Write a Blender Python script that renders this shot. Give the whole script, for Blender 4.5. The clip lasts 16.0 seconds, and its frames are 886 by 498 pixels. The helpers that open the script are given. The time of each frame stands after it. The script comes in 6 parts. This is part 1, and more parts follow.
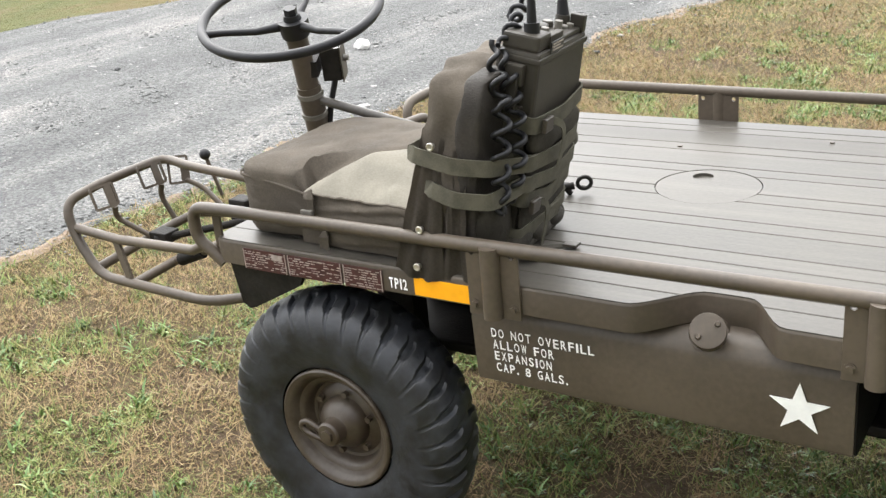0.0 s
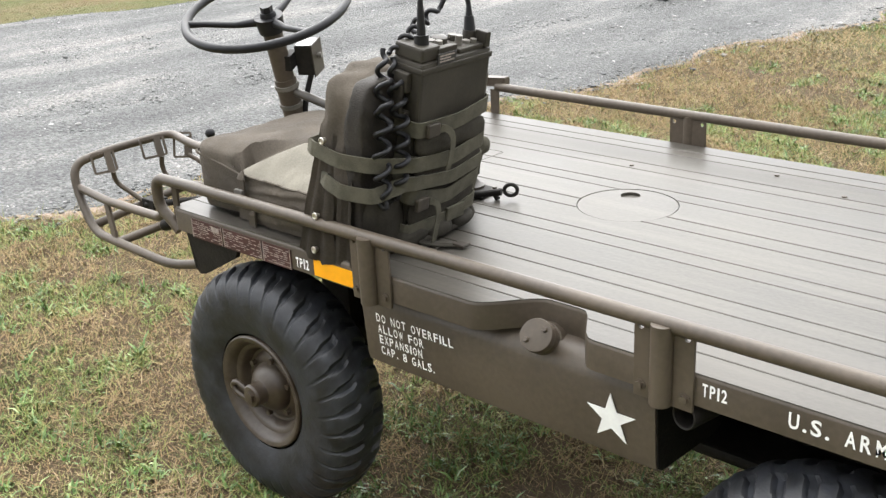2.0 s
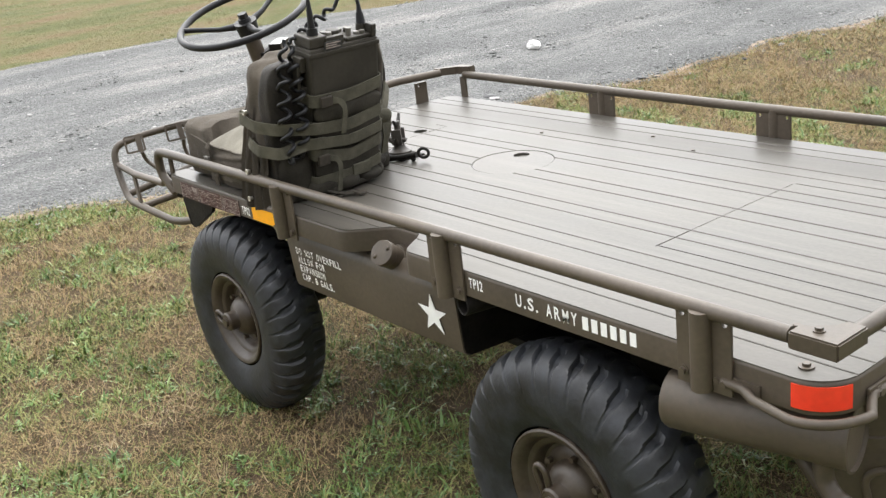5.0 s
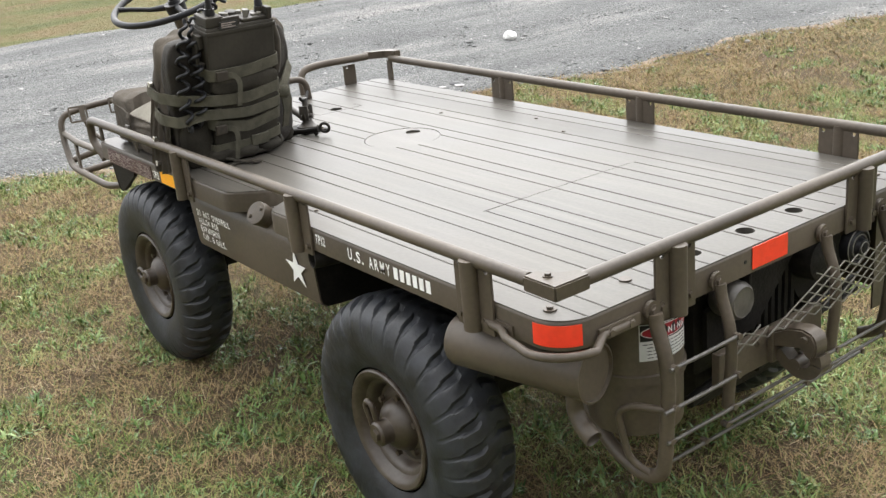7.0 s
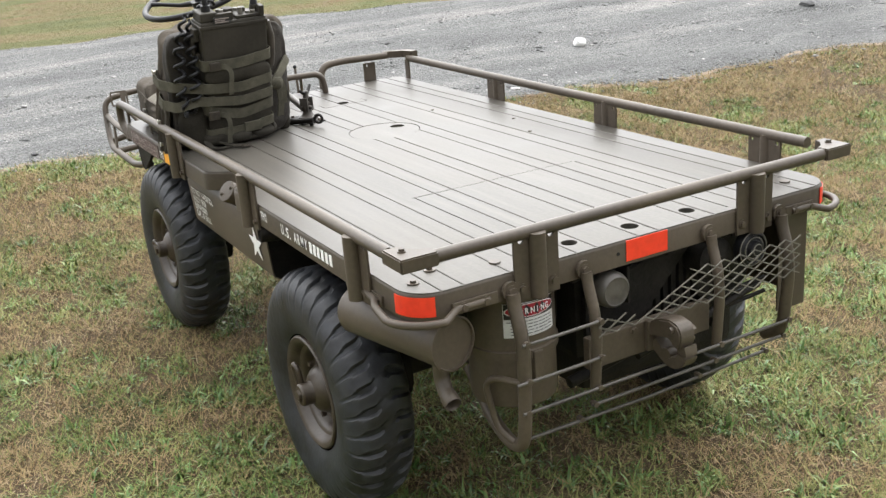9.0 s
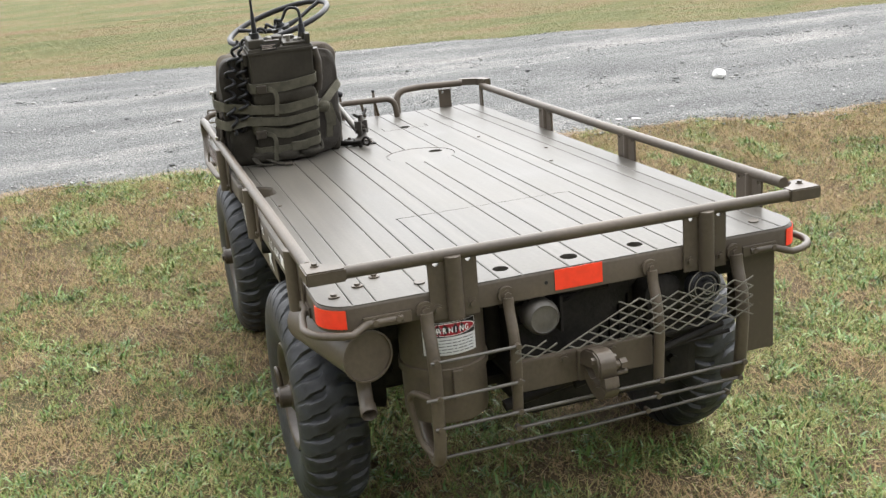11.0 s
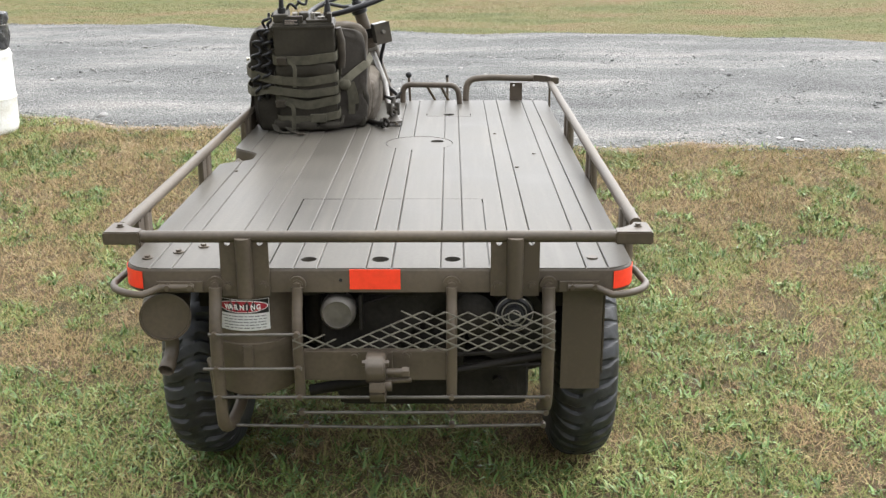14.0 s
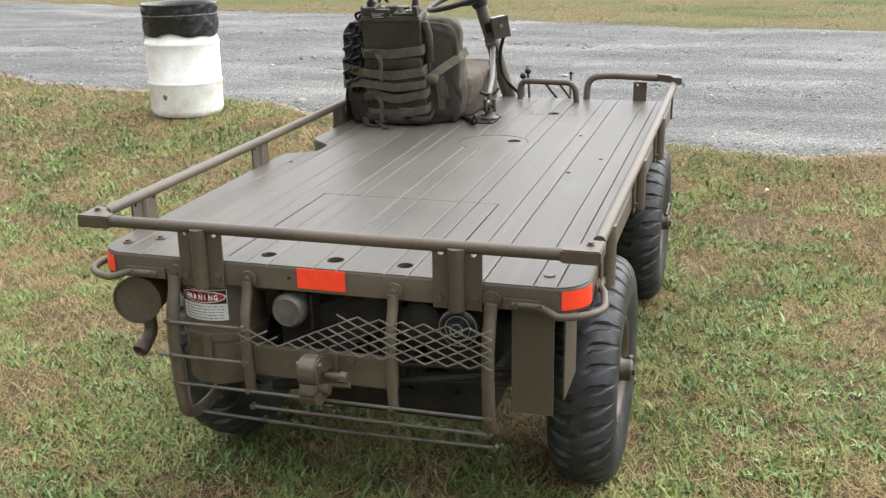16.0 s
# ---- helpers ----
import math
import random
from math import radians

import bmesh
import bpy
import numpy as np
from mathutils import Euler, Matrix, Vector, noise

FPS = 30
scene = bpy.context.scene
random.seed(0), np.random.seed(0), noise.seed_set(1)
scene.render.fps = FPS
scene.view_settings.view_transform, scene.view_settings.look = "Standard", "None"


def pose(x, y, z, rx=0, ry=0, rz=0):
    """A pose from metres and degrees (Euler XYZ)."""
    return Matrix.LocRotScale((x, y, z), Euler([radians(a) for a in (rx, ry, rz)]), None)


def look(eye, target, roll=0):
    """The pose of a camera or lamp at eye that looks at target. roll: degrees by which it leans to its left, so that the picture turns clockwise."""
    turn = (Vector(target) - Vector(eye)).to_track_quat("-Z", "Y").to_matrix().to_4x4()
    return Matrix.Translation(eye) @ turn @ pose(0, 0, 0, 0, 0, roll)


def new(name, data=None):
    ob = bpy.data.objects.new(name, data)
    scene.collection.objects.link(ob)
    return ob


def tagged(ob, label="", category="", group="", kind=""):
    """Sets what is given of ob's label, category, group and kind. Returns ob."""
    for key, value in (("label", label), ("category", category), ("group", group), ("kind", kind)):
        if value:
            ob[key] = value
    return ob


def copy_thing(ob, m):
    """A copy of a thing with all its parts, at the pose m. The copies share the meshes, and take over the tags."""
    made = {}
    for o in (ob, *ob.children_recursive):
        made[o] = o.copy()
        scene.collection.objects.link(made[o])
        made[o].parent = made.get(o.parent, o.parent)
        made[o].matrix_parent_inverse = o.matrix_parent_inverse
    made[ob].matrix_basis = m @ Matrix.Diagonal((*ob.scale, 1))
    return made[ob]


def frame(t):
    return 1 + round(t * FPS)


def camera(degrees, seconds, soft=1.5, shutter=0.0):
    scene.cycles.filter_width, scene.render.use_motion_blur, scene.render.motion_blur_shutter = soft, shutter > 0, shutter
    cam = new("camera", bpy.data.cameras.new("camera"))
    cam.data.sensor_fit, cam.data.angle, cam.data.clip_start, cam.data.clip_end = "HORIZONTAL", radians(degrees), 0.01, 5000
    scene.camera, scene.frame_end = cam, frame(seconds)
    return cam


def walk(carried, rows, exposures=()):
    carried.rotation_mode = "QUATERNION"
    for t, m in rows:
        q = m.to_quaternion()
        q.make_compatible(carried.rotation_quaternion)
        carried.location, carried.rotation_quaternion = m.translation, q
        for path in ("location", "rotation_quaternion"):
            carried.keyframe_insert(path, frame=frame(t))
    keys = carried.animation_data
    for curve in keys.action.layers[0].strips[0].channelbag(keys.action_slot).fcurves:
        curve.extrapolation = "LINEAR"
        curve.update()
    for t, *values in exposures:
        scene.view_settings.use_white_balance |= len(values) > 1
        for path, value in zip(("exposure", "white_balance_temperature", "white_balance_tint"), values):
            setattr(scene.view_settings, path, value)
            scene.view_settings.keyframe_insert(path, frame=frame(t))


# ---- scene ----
cam = camera(46.5, 16.0, soft=1.4)
PATH = [
    (0, (0.627, -2.141, 1.489), (-0.399, -0.591, 0.751), -5.4),
    (0.5, (0.788, -2.186, 1.494), (-0.292, -0.677, 0.749), -4.8),
    (1, (0.918, -2.166, 1.487), (-0.184, -0.667, 0.751), -5.2),
    (1.5, (1.075, -2.034, 1.488), (-0.09, -0.581, 0.758), -2.3),
    (2, (1.169, -1.938, 1.499), (-0.105, -0.574, 0.781), -2.8),
    (2.5, (1.299, -1.9, 1.488), (-0.072, -0.614, 0.805), -3.7),
    (3, (1.482, -1.901, 1.498), (0.058, -0.659, 0.843), -4.7),
    (3.5, (1.637, -1.933, 1.497), (0.188, -0.71, 0.861), -4.9),
    (4, (1.778, -1.957, 1.495), (0.35, -0.723, 0.834), -4.7),
    (4.2, (1.83, -1.952, 1.495), (0.397, -0.725, 0.831), -5.7),
    (6.3, (2.462, -1.734, 1.477), (0.901, -0.697, 0.778), -5.3),
    (6.5, (2.503, -1.75, 1.478), (0.95, -0.696, 0.787), -5.6),
    (7, (2.548, -1.706, 1.468), (1.017, -0.617, 0.784), -5.5),
    (7.5, (2.638, -1.578, 1.445), (1.103, -0.493, 0.763), -4.4),
    (8, (2.723, -1.473, 1.444), (1.129, -0.492, 0.74), -4.1),
    (8.5, (2.856, -1.43, 1.446), (1.215, -0.521, 0.754), -4.7),
    (9, (2.999, -1.423, 1.45), (1.336, -0.527, 0.793), -4.6),
    (9.2, (3.05, -1.421, 1.454), (1.377, -0.528, 0.817), -5.0),
    (11.3, (3.413, -0.812, 1.431), (1.565, -0.341, 0.83), -4.2),
    (11.5, (3.474, -0.736, 1.44), (1.619, -0.319, 0.821), -3.8),
    (12, (3.582, -0.582, 1.447), (1.721, -0.24, 0.797), -3.3),
    (12.5, (3.582, -0.45, 1.439), (1.716, -0.119, 0.799), -2.5),
    (13, (3.55, -0.262, 1.451), (1.664, -0.035, 0.825), 0.8),
    (13.5, (3.529, -0.081, 1.455), (1.632, 0.032, 0.832), 0.1),
    (14, (3.563, 0.167, 1.458), (1.657, 0.151, 0.853), -0.2),
    (14.5, (3.602, 0.393, 1.473), (1.693, 0.261, 0.89), -0.3),
    (15, (3.558, 0.542, 1.459), (1.657, 0.282, 0.892), -0.0),
    (15.5, (3.435, 0.729, 1.463), (1.568, 0.328, 0.868), 2.0),
    (16, (3.352, 0.886, 1.455), (1.529, 0.342, 0.839), -1.0),
]
walk(cam, [(t, look(eye, target, roll)) for t, eye, target, roll in PATH], exposures=((0, 2.16), (2.5, 2.05), (4, 1.93), (6.5, 1.87), (9, 1.88), (11.5, 1.95), (14.5, 1.94), (16, 1.86)))

# ---- light ----
world = bpy.data.worlds.new("overcast_sky")
scene.world = world
world.use_nodes = True
wn, wl = world.node_tree.nodes, world.node_tree.links
sky = wn.new("ShaderNodeTexSky")
sky.sky_type = "NISHITA"
sky.sun_disc = False
sky.sun_elevation = radians(51)
sky.sun_rotation = radians(-50)
sky.dust_density = 3.0
grey = wn.new("ShaderNodeHueSaturation")          # high thin cloud: the sky is nearly white
grey.inputs["Saturation"].default_value = 0.13
wl.new(sky.outputs["Color"], grey.inputs["Color"])
bright = wn.new("ShaderNodeVectorMath")              # the cloud is thinnest towards the sun: the sky fades from there to the far horizon
bright.operation = "DOT_PRODUCT"
bright.inputs[1].default_value = (-0.38, 0.26, 0.89)
wl.new(wn.new("ShaderNodeTexCoord").outputs["Generated"], bright.inputs[0])
lift = wn.new("ShaderNodeMapRange")
lift.inputs["From Min"].default_value, lift.inputs["From Max"].default_value = -0.35, 1.0
lift.inputs["To Min"].default_value, lift.inputs["To Max"].default_value = 0.05, 1.60
wl.new(bright.outputs["Value"], lift.inputs["Value"])
cloud = wn.new("ShaderNodeVectorMath")
cloud.operation = "SCALE"
veil = wn.new("ShaderNodeMix")                       # an even veil of cloud hides most of the glow round the sun
veil.data_type = "RGBA"
veil.inputs[0].default_value = 0.8
veil.inputs[7].default_value = (6.2, 6.3, 6.5, 1)
wl.new(grey.outputs["Color"], veil.inputs[6])
wl.new(veil.outputs[2], cloud.inputs[0])
wl.new(lift.outputs["Result"], cloud.inputs["Scale"])
wl.new(cloud.outputs["Vector"], wn["Background"].inputs["Color"])
wn["Background"].inputs["Strength"].default_value = 0.115
sun = new("sun", bpy.data.lights.new("sun", "SUN"))
sun.data.energy = 0.7
sun.data.angle = radians(80)
sun.data.color = (1.0, 0.97, 0.92)
sun.matrix_basis = look((0, 0, 6), (0.48, -0.40, 6 - 0.78))


# ---- materials ----
def material(name, base, rough=0.6, metal=0.0, vary=0.25, scale=8.0, dark=None, fine=90.0, bump=0.1, bump_scale=140.0, spec=0.5, obj_random=0.0):
    """A surface with two scales of colour variation, gloss variation and fine relief, in metres of the object's own space."""
    m = bpy.data.materials.new(name)
    m.use_nodes = True
    n, l = m.node_tree.nodes, m.node_tree.links
    bsdf = n["Principled BSDF"]
    coord = n.new("ShaderNodeTexCoord")
    big, small, relief = (n.new("ShaderNodeTexNoise") for _ in range(3))
    for tex, s, d in ((big, scale, 4), (small, fine, 3), (relief, bump_scale, 3)):
        tex.inputs["Scale"].default_value = s
        tex.inputs["Detail"].default_value = d
        l.new(coord.outputs["Object"], tex.inputs["Vector"])
    low = dark or [c * (1 - vary) for c in base]
    high = [min(1.0, c * (1 + vary * 0.6)) for c in base]
    ramp = n.new("ShaderNodeValToRGB")
    ramp.color_ramp.elements[0].position, ramp.color_ramp.elements[1].position = 0.33, 0.67
    ramp.color_ramp.elements[0].color, ramp.color_ramp.elements[1].color = (*low, 1), (*high, 1)
    add = n.new("ShaderNodeMath")
    add.operation = "MULTIPLY_ADD"
    add.inputs[1].default_value = 0.4
    l.new(small.outputs["Fac"], add.inputs[0])
    sub = n.new("ShaderNodeMath")
    sub.operation = "SUBTRACT"
    sub.inputs[1].default_value = 0.2
    l.new(big.outputs["Fac"], sub.inputs[0])
    l.new(sub.outputs[0], add.inputs[2])
    value = add.outputs[0]
    if obj_random:
        src = n.new("ShaderNodeObjectInfo").outputs["Random"]
        mad = n.new("ShaderNodeMath")
        mad.operation = "MULTIPLY_ADD"
        mad.inputs[1].default_value = obj_random
        l.new(src, mad.inputs[0])
        off = n.new("ShaderNodeMath")
        off.operation = "SUBTRACT"
        off.inputs[1].default_value = obj_random / 2
        l.new(value, off.inputs[0])
        l.new(off.outputs[0], mad.inputs[2])
        value = mad.outputs[0]
    l.new(value, ramp.inputs["Fac"])
    l.new(ramp.outputs["Color"], bsdf.inputs["Base Color"])
    gloss = n.new("ShaderNodeMapRange")
    gloss.inputs["To Min"].default_value, gloss.inputs["To Max"].default_value = max(0.05, rough - 0.1), min(1.0, rough + 0.1)
    l.new(big.outputs["Fac"], gloss.inputs["Value"])
    l.new(gloss.outputs["Result"], bsdf.inputs["Roughness"])
    bsdf.inputs["Metallic"].default_value = metal
    bsdf.inputs["Specular IOR Level"].default_value = spec
    if bump:
        b = n.new("ShaderNodeBump")
        b.inputs["Strength"].default_value = bump
        b.inputs["Distance"].default_value = 0.004
        l.new(relief.outputs["Fac"], b.inputs["Height"])
        l.new(b.outputs["Normal"], bsdf.inputs["Normal"])
    return m


OLIVE = (0.080, 0.0628, 0.0455)
paint = material("olive_drab_paint", OLIVE, rough=0.47, spec=0.42, vary=0.28, scale=3.5, bump=0.06, bump_scale=260)
deck_paint = material("olive_drab_deck_paint", (0.072, 0.0658, 0.0556), rough=0.41, vary=0.24, scale=3.2, bump=0.06, bump_scale=120, spec=0.26, obj_random=0.14)
nt = deck_paint.node_tree                               # scuffs and dust drawn out along the planks
drag = nt.nodes.new("ShaderNodeMapping")
drag.inputs["Scale"].default_value = (1.6, 34.0, 1.0)
nt.links.new(nt.nodes["Texture Coordinate"].outputs["Object"], drag.inputs["Vector"])
streak = nt.nodes.new("ShaderNodeTexNoise")
streak.inputs["Scale"].default_value, streak.inputs["Detail"].default_value, streak.inputs["Roughness"].default_value = 1.0, 6, 0.65
nt.links.new(drag.outputs["Vector"], streak.inputs["Vector"])
dust = nt.nodes.new("ShaderNodeMapRange")
dust.inputs["From Min"].default_value, dust.inputs["From Max"].default_value = 0.48, 0.72
dust.inputs["To Max"].default_value = 0.30
nt.links.new(streak.outputs["Fac"], dust.inputs["Value"])
dusty = nt.nodes.new("ShaderNodeMix")
dusty.data_type = "RGBA"
dusty.inputs[7].default_value = (0.135, 0.122, 0.104, 1)
nt.links.new(dust.outputs["Result"], dusty.inputs[0])
nt.links.new(nt.nodes["Color Ramp"].outputs["Color"], dusty.inputs[6])
nt.links.new(dusty.outputs[2], nt.nodes["Principled BSDF"].inputs["Base Color"])
wheel_paint = material("dirty_olive_wheel_paint", (0.052, 0.041, 0.030), rough=0.42, vary=0.4, scale=16, dark=(0.036, 0.024, 0.015), bump=0.12)
steel_dark = material("oily_dark_metal", (0.016, 0.014, 0.012), rough=0.65, spec=0.2, vary=0.5, scale=14, bump=0.3)
rubber = material("tyre_rubber", (0.0160, 0.0178, 0.0222), rough=0.50, spec=0.50, vary=0.8, scale=15, fine=48, bump=0.25, bump_scale=90)
black_rubber = material("black_rubber", (0.010, 0.010, 0.0115), rough=0.46, spec=0.35, vary=0.3, scale=20, bump=0.05)
nt = rubber.node_tree
edge = nt.nodes.new("ShaderNodeMapRange")             # lug edges are scuffed paler
edge.inputs["From Min"].default_value, edge.inputs["From Max"].default_value = 0.503, 0.56
edge.inputs["To Max"].default_value = 0.35
nt.links.new(nt.nodes.new("ShaderNodeNewGeometry").outputs["Pointiness"], edge.inputs["Value"])
scuffed = nt.nodes.new("ShaderNodeMix")
scuffed.data_type = "RGBA"
scuffed.inputs[7].default_value = (0.085, 0.083, 0.080, 1)
nt.links.new(edge.outputs["Result"], scuffed.inputs[0])
nt.links.new(nt.nodes["Color Ramp"].outputs["Color"], scuffed.inputs[6])
nt.links.new(scuffed.outputs[2], nt.nodes["Principled BSDF"].inputs["Base Color"])
worn_steel = material("grey_worn_paint", (0.145, 0.135, 0.115), rough=0.5, vary=0.3, scale=20, bump=0.1)
lid_metal = material("pale_shiny_metal", (0.10, 0.10, 0.095), rough=0.22, spec=0.9, vary=0.3, scale=40, bump=0.05)
brown_metal = material("brown_enamelled_metal", (0.042, 0.034, 0.025), rough=0.45, vary=0.3, scale=30, bump=0.1)
drab_worn = material("scuffed_drab_paint", (0.080, 0.072, 0.062), rough=0.42, vary=0.3, scale=20, bump=0.12)
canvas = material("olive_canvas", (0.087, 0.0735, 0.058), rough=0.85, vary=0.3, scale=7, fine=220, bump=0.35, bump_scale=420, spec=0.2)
# the same canvas, faded, with the light from above put into its colour
canvas_pale = material("faded_lit_canvas", (0.205, 0.190, 0.155), rough=0.88, vary=0.22, scale=9, fine=220, bump=0.35, bump_scale=420, spec=0.2)
webbing = material("olive_webbing", (0.092, 0.086, 0.064), rough=0.9, vary=0.25, scale=30, fine=300, bump=0.5, bump_scale=500, spec=0.2)
pack_cloth = material("dark_olive_cloth", (0.037, 0.033, 0.0255), rough=0.85, vary=0.35, scale=12, fine=200, bump=0.4, bump_scale=380, spec=0.2)
back_cloth = material("dark_brown_cloth", (0.034, 0.029, 0.0235), rough=0.7, vary=0.4, scale=10, fine=160, bump=0.4, bump_scale=300, spec=0.3)
radio_paint = material("dark_green_radio_paint", (0.037, 0.0325, 0.0250), rough=0.52, vary=0.25, scale=12, bump=0.12, bump_scale=320, spec=0.3)
white_paint = material("white_stencil_paint", (0.90, 0.90, 0.885), rough=0.6, vary=0.06, scale=30, bump=0.05)
red_reflector = material("red_reflective_tape", (0.88, 0.055, 0.022), rough=0.35, vary=0.08, scale=40, bump=0.08, bump_scale=600)
amber_reflector = material("amber_reflective_tape", (0.92, 0.40, 0.008), rough=0.35, vary=0.06, scale=40, bump=0.08, bump_scale=600)
plate_red = material("maroon_data_plate", (0.055, 0.016, 0.016), rough=0.4, vary=0.3, scale=40, bump=0.05)
plate_ink = material("silver_plate_lettering", (0.36, 0.31, 0.29), rough=0.4, metal=0.3, vary=0.3, scale=60, bump=0.0)
label_black = material("black_label", (0.02, 0.02, 0.02), rough=0.4, vary=0.2, scale=40, bump=0.0)
label_red = material("red_label_print", (0.36, 0.016, 0.030), rough=0.4, vary=0.15, scale=40, bump=0.0)
ink = material("grey_label_print", (0.18, 0.18, 0.18), rough=0.6, vary=0.2, scale=60, bump=0.0)
brass = material("nickel_snap", (0.55, 0.52, 0.46), rough=0.3, metal=0.9, vary=0.2, scale=80, bump=0.0)
drum_white = material("white_plastic_drum", (0.88, 0.89, 0.90), rough=0.5, vary=0.04, scale=5, dark=(0.62, 0.60, 0.55), bump=0.04, bump_scale=60)
bag_black = material("black_plastic_bag", (0.012, 0.012, 0.013), rough=0.28, vary=0.3, scale=20, bump=0.5, bump_scale=35)
chalk = material("white_quartz_rock", (0.82, 0.81, 0.78), rough=0.8, vary=0.15, scale=20, bump=0.5, bump_scale=60)
dark_stone = material("dark_stone", (0.10, 0.10, 0.10), rough=0.85, vary=0.4, scale=20, bump=0.5, bump_scale=60)
grey_stone = material("pale_grey_stone", (0.33, 0.32, 0.31), rough=0.85, vary=0.3, scale=20, bump=0.5, bump_scale=60)
litter_white = material("white_paper_scrap", (0.75, 0.75, 0.72), rough=0.8, vary=0.1, scale=30, bump=0.2)


def mixed(name, stops, scale, fine_scale, rough, bump, bump_scale, detail=6.0, island=0.0, spread=0.5):
    """A material that wanders through several colours, patch by patch."""
    m = bpy.data.materials.new(name)
    m.use_nodes = True
    n, l = m.node_tree.nodes, m.node_tree.links
    bsdf = n["Principled BSDF"]
    coord = n.new("ShaderNodeTexCoord")
    patch, grain = n.new("ShaderNodeTexNoise"), n.new("ShaderNodeTexNoise")
    patch.inputs["Scale"].default_value, patch.inputs["Detail"].default_value, patch.inputs["Roughness"].default_value = scale, detail, 0.6
    grain.inputs["Scale"].default_value, grain.inputs["Detail"].default_value = fine_scale, 4
    for tex in (patch, grain):
        l.new(coord.outputs["Object"], tex.inputs["Vector"])
    mix = n.new("ShaderNodeMath")
    mix.operation = "MULTIPLY_ADD"
    mix.inputs[1].default_value = spread
    l.new(grain.outputs["Fac"], mix.inputs[0])
    sub = n.new("ShaderNodeMath")
    sub.operation = "SUBTRACT"
    sub.inputs[1].default_value = spread / 2 + island / 2
    l.new(patch.outputs["Fac"], sub.inputs[0])
    l.new(sub.outputs[0], mix.inputs[2])
    value = mix.outputs[0]
    if island:
        mad = n.new("ShaderNodeMath")
        mad.operation = "MULTIPLY_ADD"
        mad.inputs[1].default_value = island
        l.new(n.new("ShaderNodeNewGeometry").outputs["Random Per Island"], mad.inputs[0])
        l.new(value, mad.inputs[2])
        value = mad.outputs[0]
    ramp = n.new("ShaderNodeValToRGB")
    while len(ramp.color_ramp.elements) < len(stops):
        ramp.color_ramp.elements.new(0.5)
    for e, (at, c) in zip(ramp.color_ramp.elements, stops):
        e.position, e.color = at, (*c, 1)
    l.new(value, ramp.inputs["Fac"])
    l.new(ramp.outputs["Color"], bsdf.inputs["Base Color"])
    bsdf.inputs["Roughness"].default_value = rough
    bsdf.inputs["Specular IOR Level"].default_value = 0.25
    b = n.new("ShaderNodeBump")
    b.inputs["Strength"].default_value, b.inputs["Distance"].default_value = bump, 0.02
    rel = n.new("ShaderNodeTexNoise")
    rel.inputs["Scale"].default_value, rel.inputs["Detail"].default_value = bump_scale, 5
    l.new(coord.outputs["Object"], rel.inputs["Vector"])
    l.new(rel.outputs["Fac"], b.inputs["Height"])
    l.new(b.outputs["Normal"], bsdf.inputs["Normal"])
    return m


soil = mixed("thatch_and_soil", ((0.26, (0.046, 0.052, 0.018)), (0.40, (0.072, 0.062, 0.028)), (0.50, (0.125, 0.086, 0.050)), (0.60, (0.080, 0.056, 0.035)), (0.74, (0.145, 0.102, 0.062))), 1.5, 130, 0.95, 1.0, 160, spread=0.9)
thatch_mat = mixed("dry_thatch", ((0.08, (0.120, 0.072, 0.043)), (0.24, (0.208, 0.150, 0.076)), (0.38, (0.330, 0.252, 0.126)), (0.52, (0.305, 0.214, 0.110)), (0.66, (0.250, 0.168, 0.090)), (0.90, (0.47, 0.385, 0.245))), 3.0, 9, 0.85, 0.0, 10, spread=0.35, island=0.5)
sward_mat = mixed("olive_sward", ((0.15, (0.078, 0.092, 0.028)), (0.38, (0.150, 0.172, 0.050)), (0.58, (0.228, 0.236, 0.078)), (0.84, (0.36, 0.33, 0.145))), 2.4, 8, 0.7, 0.0, 10, spread=0.25, island=0.5)
green_mat = mixed("green_grass", ((0.20, (0.046, 0.082, 0.018)), (0.44, (0.098, 0.156, 0.036)), (0.66, (0.170, 0.238, 0.062)), (0.88, (0.29, 0.345, 0.125))), 2.4, 8, 0.55, 0.0, 10, spread=0.25, island=0.55)
weed_mat = mixed("weed_leaves", ((0.20, (0.044, 0.094, 0.020)), (0.47, (0.094, 0.180, 0.042)), (0.68, (0.168, 0.275, 0.076)), (0.86, (0.31, 0.40, 0.155))), 2.4, 8, 0.38, 0.0, 10, spread=0.25, island=0.5)
far_grass_mat = mixed("dry_meadow_grass", ((0.30, (0.100, 0.124, 0.039)), (0.46, (0.146, 0.153, 0.054)), (0.58, (0.198, 0.164, 0.073)), (0.72, (0.205, 0.142, 0.075))), 0.9, 5, 0.8, 0.0, 10, spread=0.3, island=0.12)
weed_mat.node_tree.nodes["Principled BSDF"].inputs["Specular IOR Level"].default_value = 0.5
gravel = mixed("crushed_grey_gravel", ((0.28, (0.100, 0.101, 0.099)), (0.45, (0.128, 0.130, 0.127)), (0.58, (0.168, 0.168, 0.163)), (0.70, (0.260, 0.250, 0.232))), 0.9, 80, 0.9, 0.7, 110, spread=0.75)
dirt = mixed("trodden_tan_dirt", ((0.30, (0.150, 0.112, 0.080)), (0.48, (0.235, 0.180, 0.135)), (0.62, (0.300, 0.240, 0.185)), (0.78, (0.200, 0.175, 0.150))), 5.0, 90, 0.95, 0.8, 120, spread=0.7)
